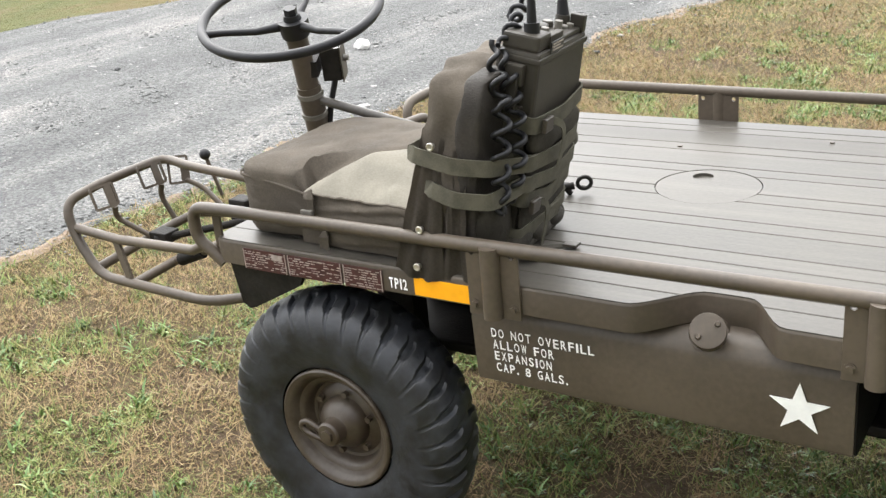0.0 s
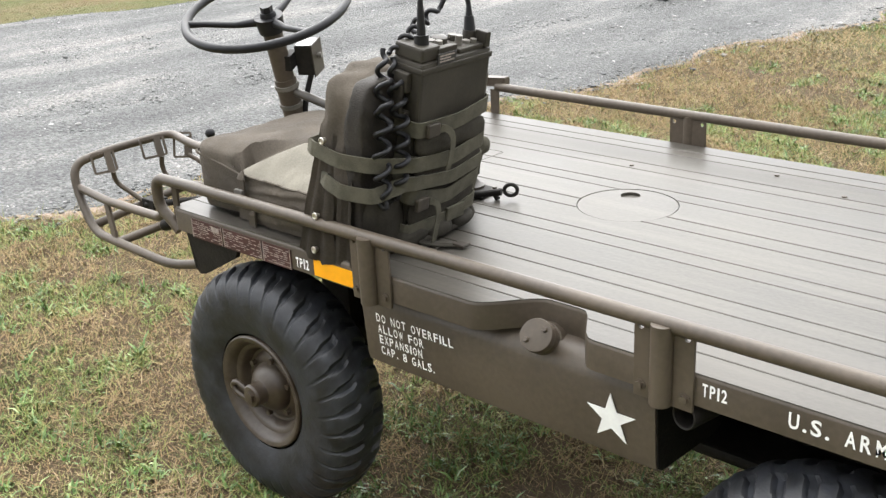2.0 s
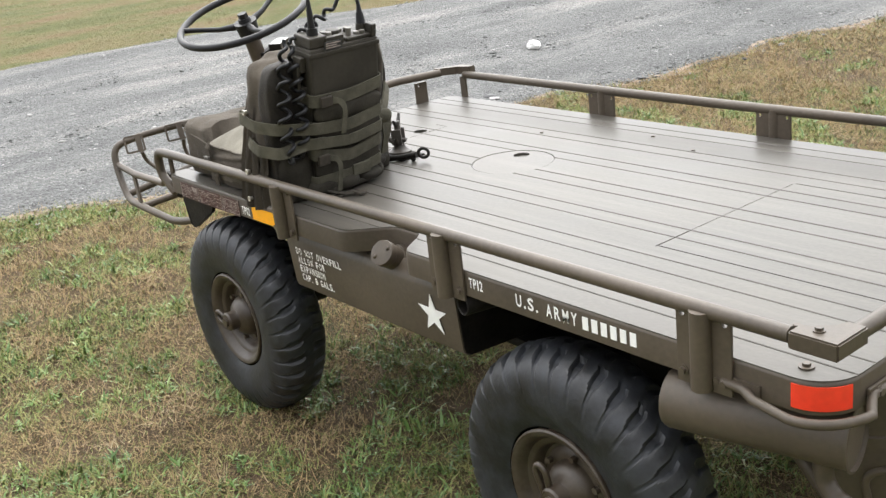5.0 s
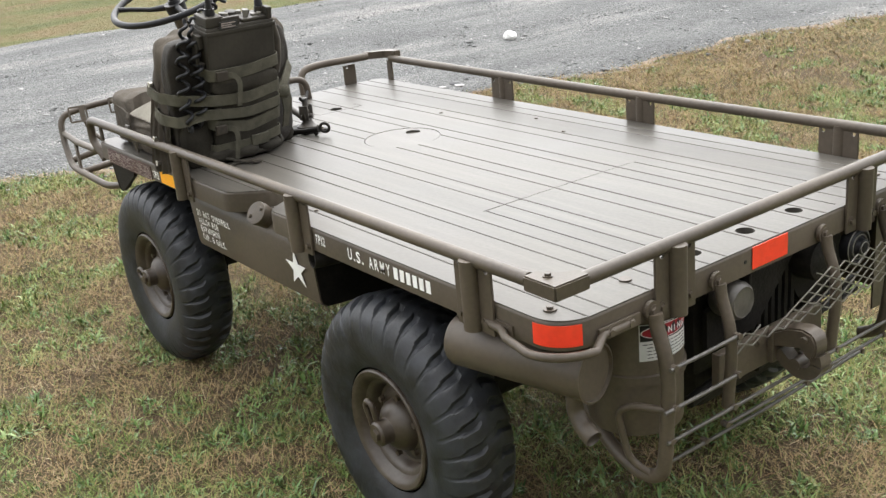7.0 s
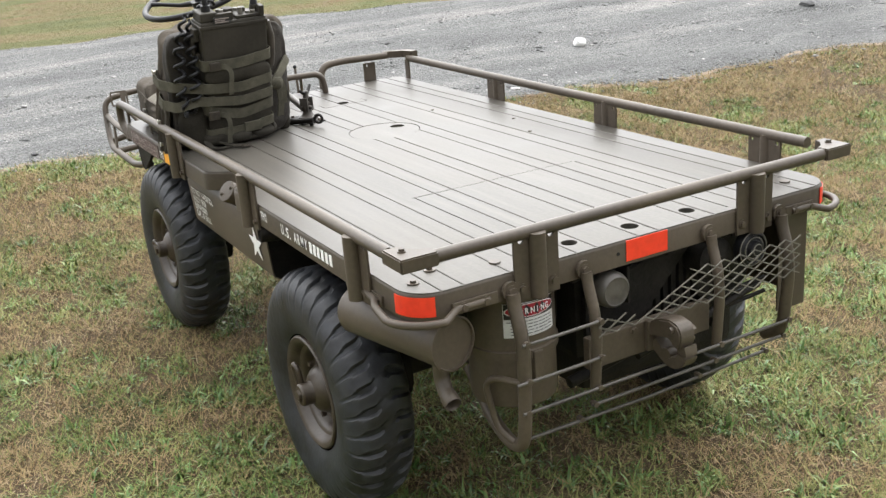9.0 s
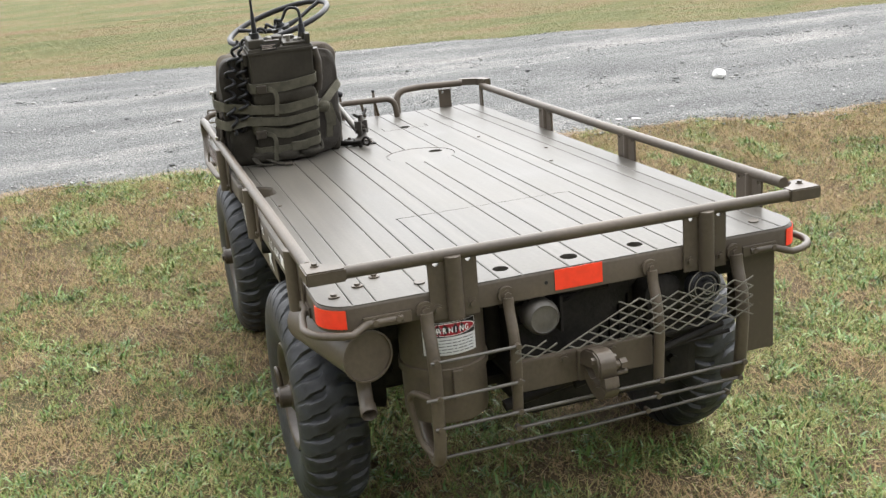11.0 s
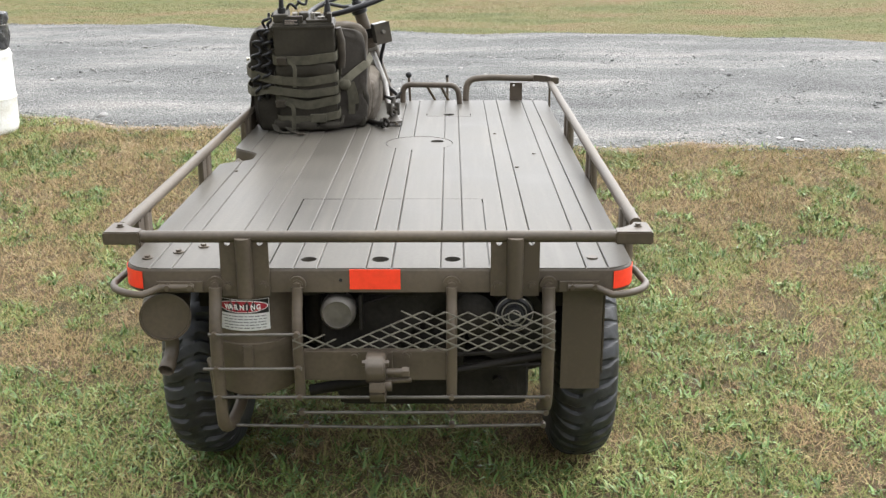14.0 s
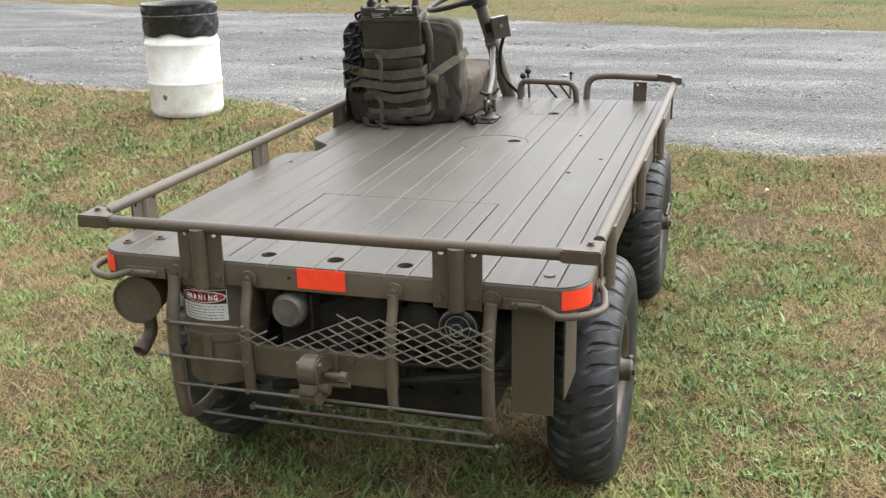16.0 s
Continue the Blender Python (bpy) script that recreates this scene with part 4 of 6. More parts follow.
def pedal(pad, foot, mid, yaw, a=0.030, b=0.028):
    """A pedal: an open rectangular pad on a bent stalk."""
    c = Vector(pad)
    m = Matrix.Translation(c) @ Matrix.Rotation(radians(yaw), 4, "Z") @ Matrix.Rotation(radians(-18), 4, "Y")
    ring = [m @ Vector((0, a, b)) for a, b in ((-a, -b), (a, -b), (a, b), (-a, b))]
    bm = bmesh.new()
    add_tube(bm, rounded(ring, 0.005, 3, closed=True), 0.0068, closed=True, flat=0.0035, up=m.to_3x3() @ Vector((1, 0, 0)))
    ob = part("pedal", bm, paint, mule, "flat steel pedal frame on a stalk")
    part("pedal_tab", box(-0.003, 0.003, 0.006, 0.026, -0.032, 0.026, m=m), paint, ob)
    part("pedal_stalk", tube(rounded([m @ Vector((0, 0.018, -0.03)), Vector(mid), Vector(foot)], 0.03), 0.0075, 8), paint, ob, smooth=60)


pedal((-1.466, -0.510, 0.720), (-1.40, -0.43, 0.585), (-1.480, -0.476, 0.650), -8, 0.032, 0.028)
pedal((-1.464, -0.347, 0.727), (-1.44, -0.315, 0.590), (-1.470, -0.325, 0.66), -6, 0.036, 0.028)
pedal((-1.482, -0.236, 0.705), (-1.36, -0.215, 0.605), (-1.42, -0.215, 0.655), -52, 0.026, 0.036)
shaft = bmesh.new()
add_cyl(shaft, (-1.38, -0.45, 0.592), (-1.10, -0.22, 0.62), 0.010, n=12)
add_box(shaft, -1.40, -1.34, -0.45, -0.40, 0.580, 0.610, bevel=0.004)
add_box(shaft, -1.26, -1.20, -0.29, -0.24, 0.60, 0.66, bevel=0.006)
part("pedal_shaft", shaft, steel_dark, mule)
for x, y, z, x1, y1, knob in ((-1.003, -0.020, 0.814, -1.02, -0.01, 0.014), (-1.10, 0.150, 0.795, -1.08, 0.150, 0.008), (-1.470, -0.140, 0.722, -1.44, -0.13, 0.016)):
    bm = tube([(x1, y1, 0.60), (x, y, z)], 0.0055, 8)
    lever = part("gear_lever", bm, paint, mule)
    bm = bmesh.new()
    bmesh.ops.create_uvsphere(bm, u_segments=14, v_segments=10, radius=knob, matrix=Matrix.Translation((x, y, z)))
    part("lever_knob", bm, black_rubber, lever, "black ball knob", smooth=80)
for y in (0.06, 0.12):
    part("linkage_rod", tube([(-0.97, y, 0.772), (-1.10, y + 0.05, 0.66)], 0.006, 8), paint, mule)

# ---- vehicle: steering ----
HUB, FOOT = Vector((-0.998, -0.236, 1.112)), Vector((-1.052, -0.110, 0.690))
ax = (HUB - FOOT).normalized()
col = bmesh.new()
add_cyl(col, FOOT, FOOT + (HUB - FOOT) * 0.62, 0.030, n=20)
add_cyl(col, FOOT + (HUB - FOOT) * 0.60, HUB - ax * 0.02, 0.0265, n=20)
column = part("steering_column", col, paint, mule, "slanted olive steering column", smooth=45)
for f in (0.57, 0.44):
    c = FOOT + (HUB - FOOT) * f
    part("clamp", cyl(c - ax * 0.006, c + ax * 0.006, 0.0335, n=22), worn_steel, column, smooth=40)
q = ax.to_track_quat("Z", "Y").to_matrix().to_4x4()
ux = Vector((1, 0, 0)) - ax * ax.x
ux.normalize()
uy = ax.cross(ux)


def on_wheel(angle, r, h=0.0):
    return HUB + (ux * math.cos(angle) + uy * math.sin(angle)) * r + ax * h


bm = bmesh.new()
add_tube(bm, [on_wheel(2 * math.pi * k / 56, 0.212, 0.030) for k in range(56)], 0.0115, 12, closed=True)
part("steering_wheel", bm, black_rubber, column, "thin black three-spoke steering wheel", smooth=60)
bm = bmesh.new()
for a in (227, 347, 107):
    a = radians(a)
    add_tube(bm, [on_wheel(a, 0.02, 0.0), on_wheel(a, 0.09, 0.004), on_wheel(a, 0.165, 0.022), on_wheel(a, 0.210, 0.030)], [0.013, 0.0085, 0.008, 0.0095], 10)
add_cyl(bm, HUB - ax * 0.03, HUB + ax * 0.012, 0.034, 0.038, n=24)
add_cyl(bm, HUB + ax * 0.012, HUB + ax * 0.024, 0.022, 0.019, n=20)
add_cyl(bm, HUB + ax * 0.024, HUB + ax * 0.040, 0.016, n=6)
part("wheel_spokes", bm, black_rubber, column, smooth=45)
bx = FOOT + (HUB - FOOT) * 0.70
bm = bmesh.new()
mm = Matrix.Translation(bx + Vector((0.042, 0.060, 0.018))) @ Matrix.Rotation(radians(28), 4, "Z") @ Matrix.Rotation(radians(10), 4, "X")
add_box(bm, -0.024, 0.024, -0.032, 0.032, -0.042, 0.038, m=mm, bevel=0.004)
add_box(bm, -0.05, -0.03, -0.055, 0.0, -0.02, 0.02, m=mm)
switch = part("switch_box", bm, steel_dark, column, "small dark switch box clamped to the column")
# glossy lid, coloured paler than the box to help the sky's reflection
part("switch_lid", box(-0.022, 0.023, -0.031, 0.031, 0.0385, 0.0415, m=mm, bevel=0.001), lid_metal, switch, "shiny top of the switch box, sky reflection partly put into its paler colour")
part("switch_plate", box(0.025, 0.028, -0.036, 0.036, -0.046, 0.043, m=mm, bevel=0.001), brown_metal, switch)
part("switch_knob", cyl(mm @ Vector((0.028, 0, 0.005)), mm @ Vector((0.040, 0, 0.005)), 0.008, n=12), worn_steel, switch)
part("cable", tube(rounded([mm @ Vector((0, 0.01, -0.045)), bx + Vector((0.02, 0.055, -0.10)), bx + Vector((-0.005, 0.060, -0.20)), Vector((-1.03, -0.06, 0.71))], 0.05), 0.008, 8), black_rubber, column, smooth=60)
part("column_brace", tube([FOOT + (HUB - FOOT) * 0.54, (-0.70, -0.105, 0.825), (-0.475, -0.075, 0.742)], 0.0118, 12), drab_worn, column, "straight brace from column to deck", smooth=60)

# ---- vehicle: brace foot and latch on the deck ----
foot = part("brace_foot", box(-0.545, -0.395, -0.118, -0.028, DECK, DECK + 0.005, bevel=0.002), steel_dark, mule, "bolted dark foot plate with a lug and clamp")
FX, FY = -0.478, -0.060
bm = bmesh.new()
add_revolve(bm, [(0.036, DECK + 0.005), (0.036, DECK + 0.011), (0.026, DECK + 0.015), (0.018, DECK + 0.024), (0.016, DECK + 0.036)], 24, Matrix.Translation((FX, FY, 0)))
ring_m = Matrix.Translation((FX, FY, DECK + 0.044)) @ Matrix.Rotation(radians(35), 4, "Z")
add_tube(bm, [ring_m @ Vector((0, 0.016 * math.cos(a), 0.016 * math.sin(a))) for a in [2 * math.pi * k / 20 for k in range(20)]], 0.0075, 10, closed=True)
part("lug", bm, brown_metal, foot, "flared lug with an eye", smooth=40)
bm = bmesh.new()
add_cyl(bm, ring_m @ Vector((-0.022, 0, 0)), ring_m @ Vector((0.024, 0, 0)), 0.007, n=10)
add_box(bm, -0.016, 0.016, -0.020, -0.014, -0.012, 0.036, m=ring_m, bevel=0.001)
add_box(bm, -0.016, 0.016, 0.014, 0.020, -0.012, 0.036, m=ring_m, bevel=0.001)
add_cyl(bm, ring_m @ Vector((0, 0, 0.034)), ring_m @ Vector((0, 0, 0.060)), 0.011, 0.009, n=12)
part("fork", bm, drab_worn, foot, smooth=40)
bm = bmesh.new()
add_tube(bm, [ring_m @ Vector(p) for p in ((0.004, -0.040, 0.066), (0.0, -0.014, 0.054), (0.0, 0.014, 0.054), (-0.004, 0.040, 0.074))], [0.005, 0.007, 0.007, 0.0045], 8)
part("wing_handle", bm, steel_dark, foot, smooth=50)
for x, y in ((-0.530, -0.100), (-0.530, -0.045), (-0.412, -0.045)):
    bolt((x, y, DECK + 0.005), (0, 0, 1), foot, 0.006, 0.005)
bm = bmesh.new()
add_tube(bm, [(-0.46, -0.15, 0.708), (-0.40, -0.115, 0.713), (-0.352, -0.092, 0.722)], [0.011, 0.0085, 0.009], 10)
add_tube(bm, [Vector((-0.332, -0.080, 0.727)) + Vector((0.013 * math.cos(a), 0.009 * math.cos(a), 0.014 * math.sin(a))) for a in [2 * math.pi * k / 20 for k in range(20)]], 0.0048, 8, closed=True)
add_tube(bm, [(-0.37, -0.10, 0.718), (-0.36, -0.095, 0.702)], 0.007, 8)
part("latch_lever", bm, steel_dark, mule, "dark steel latch lever with an eye", smooth=50)
for x, y in ((1.245, -0.553), (1.20, -0.49), (1.155, -0.44), (1.25, -0.36), (1.245, 0.50), (0.3, 0.38), (-0.25, 0.33), (0.1, 0.45), (0.35, -0.52)):
    bm = bmesh.new()
    add_cyl(bm, (x, y, DECK), (x, y, DECK + 0.003), 0.013 if x > 1 else 0.006, n=16)
    if x > 1.1 and y < -0.4:
        add_cyl(bm, (x, y, DECK + 0.003), (x, y, DECK + 0.008), 0.007, n=6)
    part("deck_bolt", bm, paint, mule)

# ---- vehicle: rear end ----
for s, edge in ((-1, LEFT), (1, RIGHT)):
    cy = edge - s * 0.075
    y_in = -0.425 if s < 0 else 0.435
    pts = [(REAR + 0.006, y_in, 0.657), (REAR + 0.006, cy - s * 0.02, 0.657), (REAR + 0.022, cy + s * 0.01, 0.648)]
    for a in range(10, 91, 10):
        pts.append((REAR - 0.06 + 0.09 * math.cos(radians(a)), cy - s * 0.0 + s * 0.108 * math.sin(radians(a)), 0.646))
    pts += [(REAR - 0.13, edge + s * 0.022, 0.650), (REAR - 0.16, edge + s * 0.008, 0.654), (REAR - 0.20, edge + s * 0.006, 0.655)]
    guard = part("corner_guard", tube(pts, 0.0085, 12), paint, mule, "bent rod guard round the deck corner", smooth=60)
    bm = box(REAR + 0.002, REAR + 0.008, min(y_in - s * 0.02, cy - s * 0.01), max(y_in - s * 0.02, cy - s * 0.01), 0.645, 0.671, bevel=0.002)
    part("guard_strap", bm, paint, guard)
    for y in (y_in + s * 0.01, y_in + s * 0.062):
        bolt((REAR + 0.008, y, 0.658), (1, 0, 0), guard, 0.007)
    for x in (REAR - 0.21, REAR - 0.15):
        bolt((x, edge + s * 0.004, 0.655), (0, s, 0), guard, 0.006)
    part("guard_strap", box(REAR - 0.23, REAR - 0.13, min(edge + s * 0.001, edge + s * 0.005), max(edge + s * 0.001, edge + s * 0.005), 0.643, 0.667), paint, guard)

BX = 1.368
bars = {1: -0.375, 2: -0.187, 3: 0.168, 4: 0.390}
for k, y in bars.items():
    low = {1: 0.300, 2: 0.335, 3: 0.335, 4: 0.352}[k]
    pts = [(REAR + 0.016, y, 0.660), (REAR + 0.020, y, 0.632), (BX - 0.006, y, 0.580), (BX, y, 0.52), (BX - 0.01, y, low + 0.06)]
    if k in (1, 4):
        s = 1 if k == 4 else -1
        pts += [(BX - 0.02, y, low + 0.012), (BX - 0.07, y - 0.004 * s, low - 0.012)]
        if k == 1:
            pts += [(1.20, y + 0.015, low + 0.004), (1.10, y + 0.02, 0.40)]
    bar = part("guard_bar", tube(rounded(pts, 0.045, 6), 0.0150 if k in (1, 4) else 0.0125, 12), paint, mule, "bent olive tube guarding the engine", smooth=60)
    eye = bmesh.new()
    add_cyl(eye, (REAR + 0.003, y, 0.664), (REAR + 0.012, y, 0.664), 0.020, n=18)
    add_bolt(eye, (REAR + 0.012, y, 0.664), (1, 0, 0), 0.009)
    part("bar_eye", eye, paint, bar)
rods = ((0.561, -0.388, -0.180), (0.476, -0.405, -0.178), (0.400, -0.388, 0.398), (0.352, -0.194, 0.392), (0.291, -0.374, 0.384))
for z, y0, y1 in rods:
    x = BX + 0.016 if z > 0.45 else (BX + 0.006 if z > 0.38 else BX - 0.012 if z > 0.32 else BX - 0.066)
    sag = -0.006 if z < 0.31 else 0.0
    rod = part("guard_rod", tube([(x, y0, z), (x, (y0 + y1) / 2, z + sag), (x - 0.002, y1, z)], 0.0041, 8), drab_worn, mule, "thin drab steel cross rod", smooth=60)
    for y in [v for v in bars.values() if y0 - 0.03 <= v <= y1 + 0.03]:
        part("weld", cyl((x - 0.012, y, z), (x + 0.005, y, z), 0.0068, n=8), paint, rod)
part("guard_loop", tube(rounded([(BX, -0.385, 0.470), (1.30, -0.410, 0.466), (1.27, -0.415, 0.44), (1.285, -0.40, 0.33), (1.33, -0.372, 0.300)], 0.03), 0.0075, 8), paint, mule, smooth=60)


def mesh_screen():
    """Expanded metal: zigzag strands that meet in diamonds, its upper edge cut on a slant."""
    bm = bmesh.new()
    x, y0, y1, z0 = BX + 0.022, -0.196, 0.405, 0.526
    dy, dz = 0.0250, 0.0118
    def top(y):
        return 0.571 - 0.20 * (y + 0.19) if y < -0.10 else (0.546 + (y + 0.10) * 0.50 if y < 0.08 else 0.628)
    node = lambda i, j: (x + 0.004 * math.sin(13 * (y0 + i * dy)), y0 + i * dy, z0 + j * dz + 0.003 * math.sin(9 * i * dy))
    for i in range(int((y1 - y0) / dy)):
        for j in range(9):
            if (i + j) % 2 == 0:
                for up in (-1, 1):
                    p, q = node(i, j), node(i + 1, j + up)
                    if 0 <= j + up <= 8 and p[2] <= top(p[1]) and q[2] <= top(q[1]) + 0.008:
                        add_tube(bm, [p, q], 0.0030, flat=0.0020, up=(1, 0, 0))
    return bm


part("mesh_screen", mesh_screen(), worn_steel, mule, "expanded metal screen with a ragged cut edge")

# tow hook on its cross plate
part("tow_beam", box(1.315, 1.335, -0.185, 0.168, 0.425, 0.500, bevel=0.003), paint, mule)
hook = part("tow_hook", box(1.335, 1.350, -0.030, 0.030, 0.430, 0.505, bevel=0.004), paint, mule, "heavy cast tow hook with a hinged jaw")
bm = bmesh.new()
lip = [(1.345, 0.468), (1.345, 0.502), (1.378, 0.520), (1.414, 0.528), (1.440, 0.521), (1.450, 0.502), (1.448, 0.474), (1.438, 0.464), (1.424, 0.468), (1.424, 0.482), (1.410, 0.490), (1.378, 0.478)]
add_prism(bm, [(x, -0.026, z) for x, z in lip], (0, 0.044, 0))
bmesh.ops.bevel(bm, geom=bm.edges[:], offset=0.004, segments=2, affect="EDGES")
part("hook_latch", bm, paint, hook, smooth=50)
bm = bmesh.new()
tongue = [Vector(p) for p in ((1.350, 0.000, 0.454), (1.378, 0.000, 0.432), (1.404, 0.000, 0.421), (1.430, 0.000, 0.427), (1.447, 0.000, 0.448), (1.441, 0.000, 0.470))]
add_tube(bm, rounded(tongue, 0.02), [0.034] * len(rounded(tongue, 0.02)), flat=0.026, up=(0.05, 0, 1))
add_cyl(bm, (1.396, -0.020, 0.440), (1.396, 0.030, 0.440), 0.013, n=16)
part("hook_jaw", bm, paint, hook, smooth=50)
part("hinge_pin", cyl((1.386, 0.018, 0.470), (1.386, 0.066, 0.470), 0.0085, n=12), paint, hook)
part("hinge_pin", cyl((1.382, 0.018, 0.446), (1.382, 0.074, 0.449), 0.0065, n=12), paint, hook)
part("pin_nut", cyl((1.386, 0.054, 0.470), (1.386, 0.070, 0.470), 0.013, n=6), paint, hook)
part("latch_bolt", cyl((1.424, -0.034, 0.508), (1.424, 0.026, 0.508), 0.008, n=6), paint, hook)
for y in (-0.060, 0.062):
    bolt((1.335, y, 0.488), (1, 0, 0), hook, 0.008, 0.007)

# silencer and tail pipe
bm = bmesh.new()
a, b = Vector((0.985, -0.578, 0.572)), Vector((1.308, -0.505, 0.574))
q = Matrix.Translation(a) @ (b - a).to_track_quat("Z", "Y").to_matrix().to_4x4()
L = (b - a).length
add_revolve(bm, [(0.040, 0.0), (0.052, 0.006), (0.056, 0.014), (0.056, L - 0.004), (0.060, L - 0.003), (0.060, L), (0.056, L + 0.001), (0.055, L - 0.006), (0.02, L - 0.007)], 32, q)
muffler = part("silencer", bm, paint, mule, "olive cylindrical exhaust silencer", smooth=35)
pipe = rounded([(1.252, -0.512, 0.545), (1.252, -0.510, 0.474), (1.272, -0.5125, 0.452), (1.286, -0.514, 0.4455)], 0.03)
part("tail_pipe", tube(pipe, 0.0170, 16), paint, muffler, smooth=50)
open_pipe("pipe_mouth", (1.306, -0.5155, 0.4370), (1.282, -0.5136, 0.4474), 0.0190, 0.0025, paint, muffler)

# air cleaner bucket with its warning label
cx, cy = 1.222, -0.312
bm = bmesh.new()
add_revolve(bm, [(0.085, 0.375), (0.096, 0.380), (0.098, 0.388), (0.098, 0.492), (0.104, 0.494), (0.104, 0.512), (0.099, 0.514), (0.099, 0.640), (0.05, 0.645)], 40, Matrix.Translation((cx, cy, 0)))
bucket = part("air_cleaner", bm, paint, mule, "olive air cleaner canister with a clamp band", smooth=35)
bm = box(cx + 0.098, cx + 0.108, cy - 0.012, cy + 0.012, 0.44, 0.51, bevel=0.003)
part("band_clip", bm, paint, bucket)


def wrap(r, a0, a1, z0, z1, steps=12):
    bm = bmesh.new()
    ring = [(cx + r * math.cos(radians(a0 + (a1 - a0) * k / steps)), cy + r * math.sin(radians(a0 + (a1 - a0) * k / steps))) for k in range(steps + 1)]
    lo, hi = [bm.verts.new((x, y, z0)) for x, y in ring], [bm.verts.new((x, y, z1)) for x, y in ring]
    for i in range(steps):
        bm.faces.new((lo[i], lo[i + 1], hi[i + 1], hi[i]))
    bmesh.ops.solidify(bm, geom=bm.faces[:], thickness=0.0006)
    return bm


A0, A1 = -41, 32
label = part("warning_label", wrap(0.1005, A0, A1, 0.546, 0.6235), white_paint, bucket, "white warning sticker with a black and red head", smooth=30)
part("label_head", wrap(0.1012, A0 + 1, A1 - 1, 0.5885, 0.6225), label_black, label, smooth=30)
bm = bmesh.new()
oval = []
for k in range(28):
    t = 2 * math.pi * k / 28
    ang = radians((A0 + A1) / 2 + 33.5 * math.cos(t))
    oval.append(bm.verts.new((cx + 0.1020 * math.cos(ang), cy + 0.1020 * math.sin(ang), 0.6060 + 0.0136 * math.sin(t))))
mid = bm.verts.new((cx + 0.1020 * math.cos(radians((A0 + A1) / 2)), cy + 0.1020 * math.sin(radians((A0 + A1) / 2)), 0.6060))
n_oval = len(oval)
centre_line = [bm.verts.new((cx + 0.1021 * math.cos(radians((A0 + A1) / 2 + d)), cy + 0.1021 * math.sin(radians((A0 + A1) / 2 + d)), 0.6060)) for d in (-22, -11, 11, 22)]
spine = [centre_line[0], centre_line[1], mid, centre_line[2], centre_line[3]]
for k in range(n_oval):
    p, o = oval[k], oval[(k + 1) % n_oval]
    near = min(spine, key=lambda v: (v.co - (p.co + o.co) / 2).length)
    bm.faces.new((p, o, near))
rim_bm = bm.copy()
for v in rim_bm.verts:
    d = math.atan2(v.co.y - cy, v.co.x - cx) - radians((A0 + A1) / 2)
    a = radians((A0 + A1) / 2) + d * 1.045
    v.co = Vector((cx + 0.1016 * math.cos(a), cy + 0.1016 * math.sin(a), 0.6060 + (v.co.z - 0.6060) * 1.12))
part("label_oval", bm, label_red, label)
part("oval_rim", rim_bm, white_paint, label)
word = "WARNING"
for i, ch in enumerate(word):
    ang = radians((A0 + A1) / 2 - 25 + 50 * (i + 0.5) / len(word))
    out = Vector((math.cos(ang), math.sin(ang), 0))
    side = Vector((-math.sin(ang), math.cos(ang), 0))
    at = Vector((cx, cy, 0.5993)) + out * 0.1036 - side * (0.0022 if ch == "I" else 0.0050)
    part("label_letter", lettering(ch, 0.0182, on_face(at, side, (0, 0, 1)), 0.020, 0.78, 0.0004), white_paint, label)
bars_rng = random.Random(9)
bm = bmesh.new()
for row in range(5):
    z = 0.5815 - row * 0.0072
    ang = A0 + (4 if row == 0 else 9)
    while ang < A1 - 6:
        w = bars_rng.uniform(3, 9)
        e = min(ang + w, A1 - 5)
        p = [(cx + 0.1011 * math.cos(radians(t)), cy + 0.1011 * math.sin(radians(t))) for t in (ang, e)]
        add_tube(bm, [(p[0][0], p[0][1], z), (p[1][0], p[1][1], z)], 0.0017, flat=0.0004, up=(math.cos(radians(ang)), math.sin(radians(ang)), 0))
        ang = e + bars_rng.uniform(1.0, 2.2)
part("label_print", bm, ink, label)

# engine and its accessories behind the guard
engine = part("engine_block", box(0.98, 1.24, -0.15, 0.20, 0.40, 0.60, bevel=0.02), steel_dark, mule, "dark oily engine block")
for k in range(7):
    part("cooling_fin", box(0.97, 1.25, 0.03 + 0.024 * k, 0.042 + 0.024 * k, 0.42, 0.60), steel_dark, engine)
part("cowl", prism([(1.255, -0.14, 0.47), (1.255, 0.02, 0.47), (1.255, 0.17, 0.62), (1.255, 0.10, 0.635), (1.255, -0.14, 0.56)], (0.012, 0, 0)), steel_dark, engine)
bm = bmesh.new()
add_revolve(bm, [(0.034, 0.0), (0.041, 0.012), (0.042, 0.05), (0.039, 0.060), (0.033, 0.066), (0.029, 0.064), (0.010, 0.068)], 32, Matrix.Translation((1.262, -0.098, 0.588)) @ Matrix.Rotation(radians(90), 4, "Y"))
lamp = part("rear_lamp", bm, drab_worn, mule, "round drab lamp housing", smooth=40)
part("lamp_bracket", box(1.262, 1.305, -0.050, -0.042, 0.540, 0.628, bevel=0.003), steel_dark, lamp)
bm = bmesh.new()
mr = Matrix.Translation((1.300, 0.313, 0.590)) @ Matrix.Rotation(radians(90), 4, "Y")
add_revolve(bm, [(0.010, 0.0), (0.043, 0.004), (0.046, 0.014), (0.044, 0.026), (0.036, 0.032), (0.033, 0.028), (0.022, 0.030), (0.02, 0.040), (0.008, 0.042)], 32, mr)
pulley = part("pulley", bm, black_rubber, engine, "black ribbed starter pulley", smooth=40)
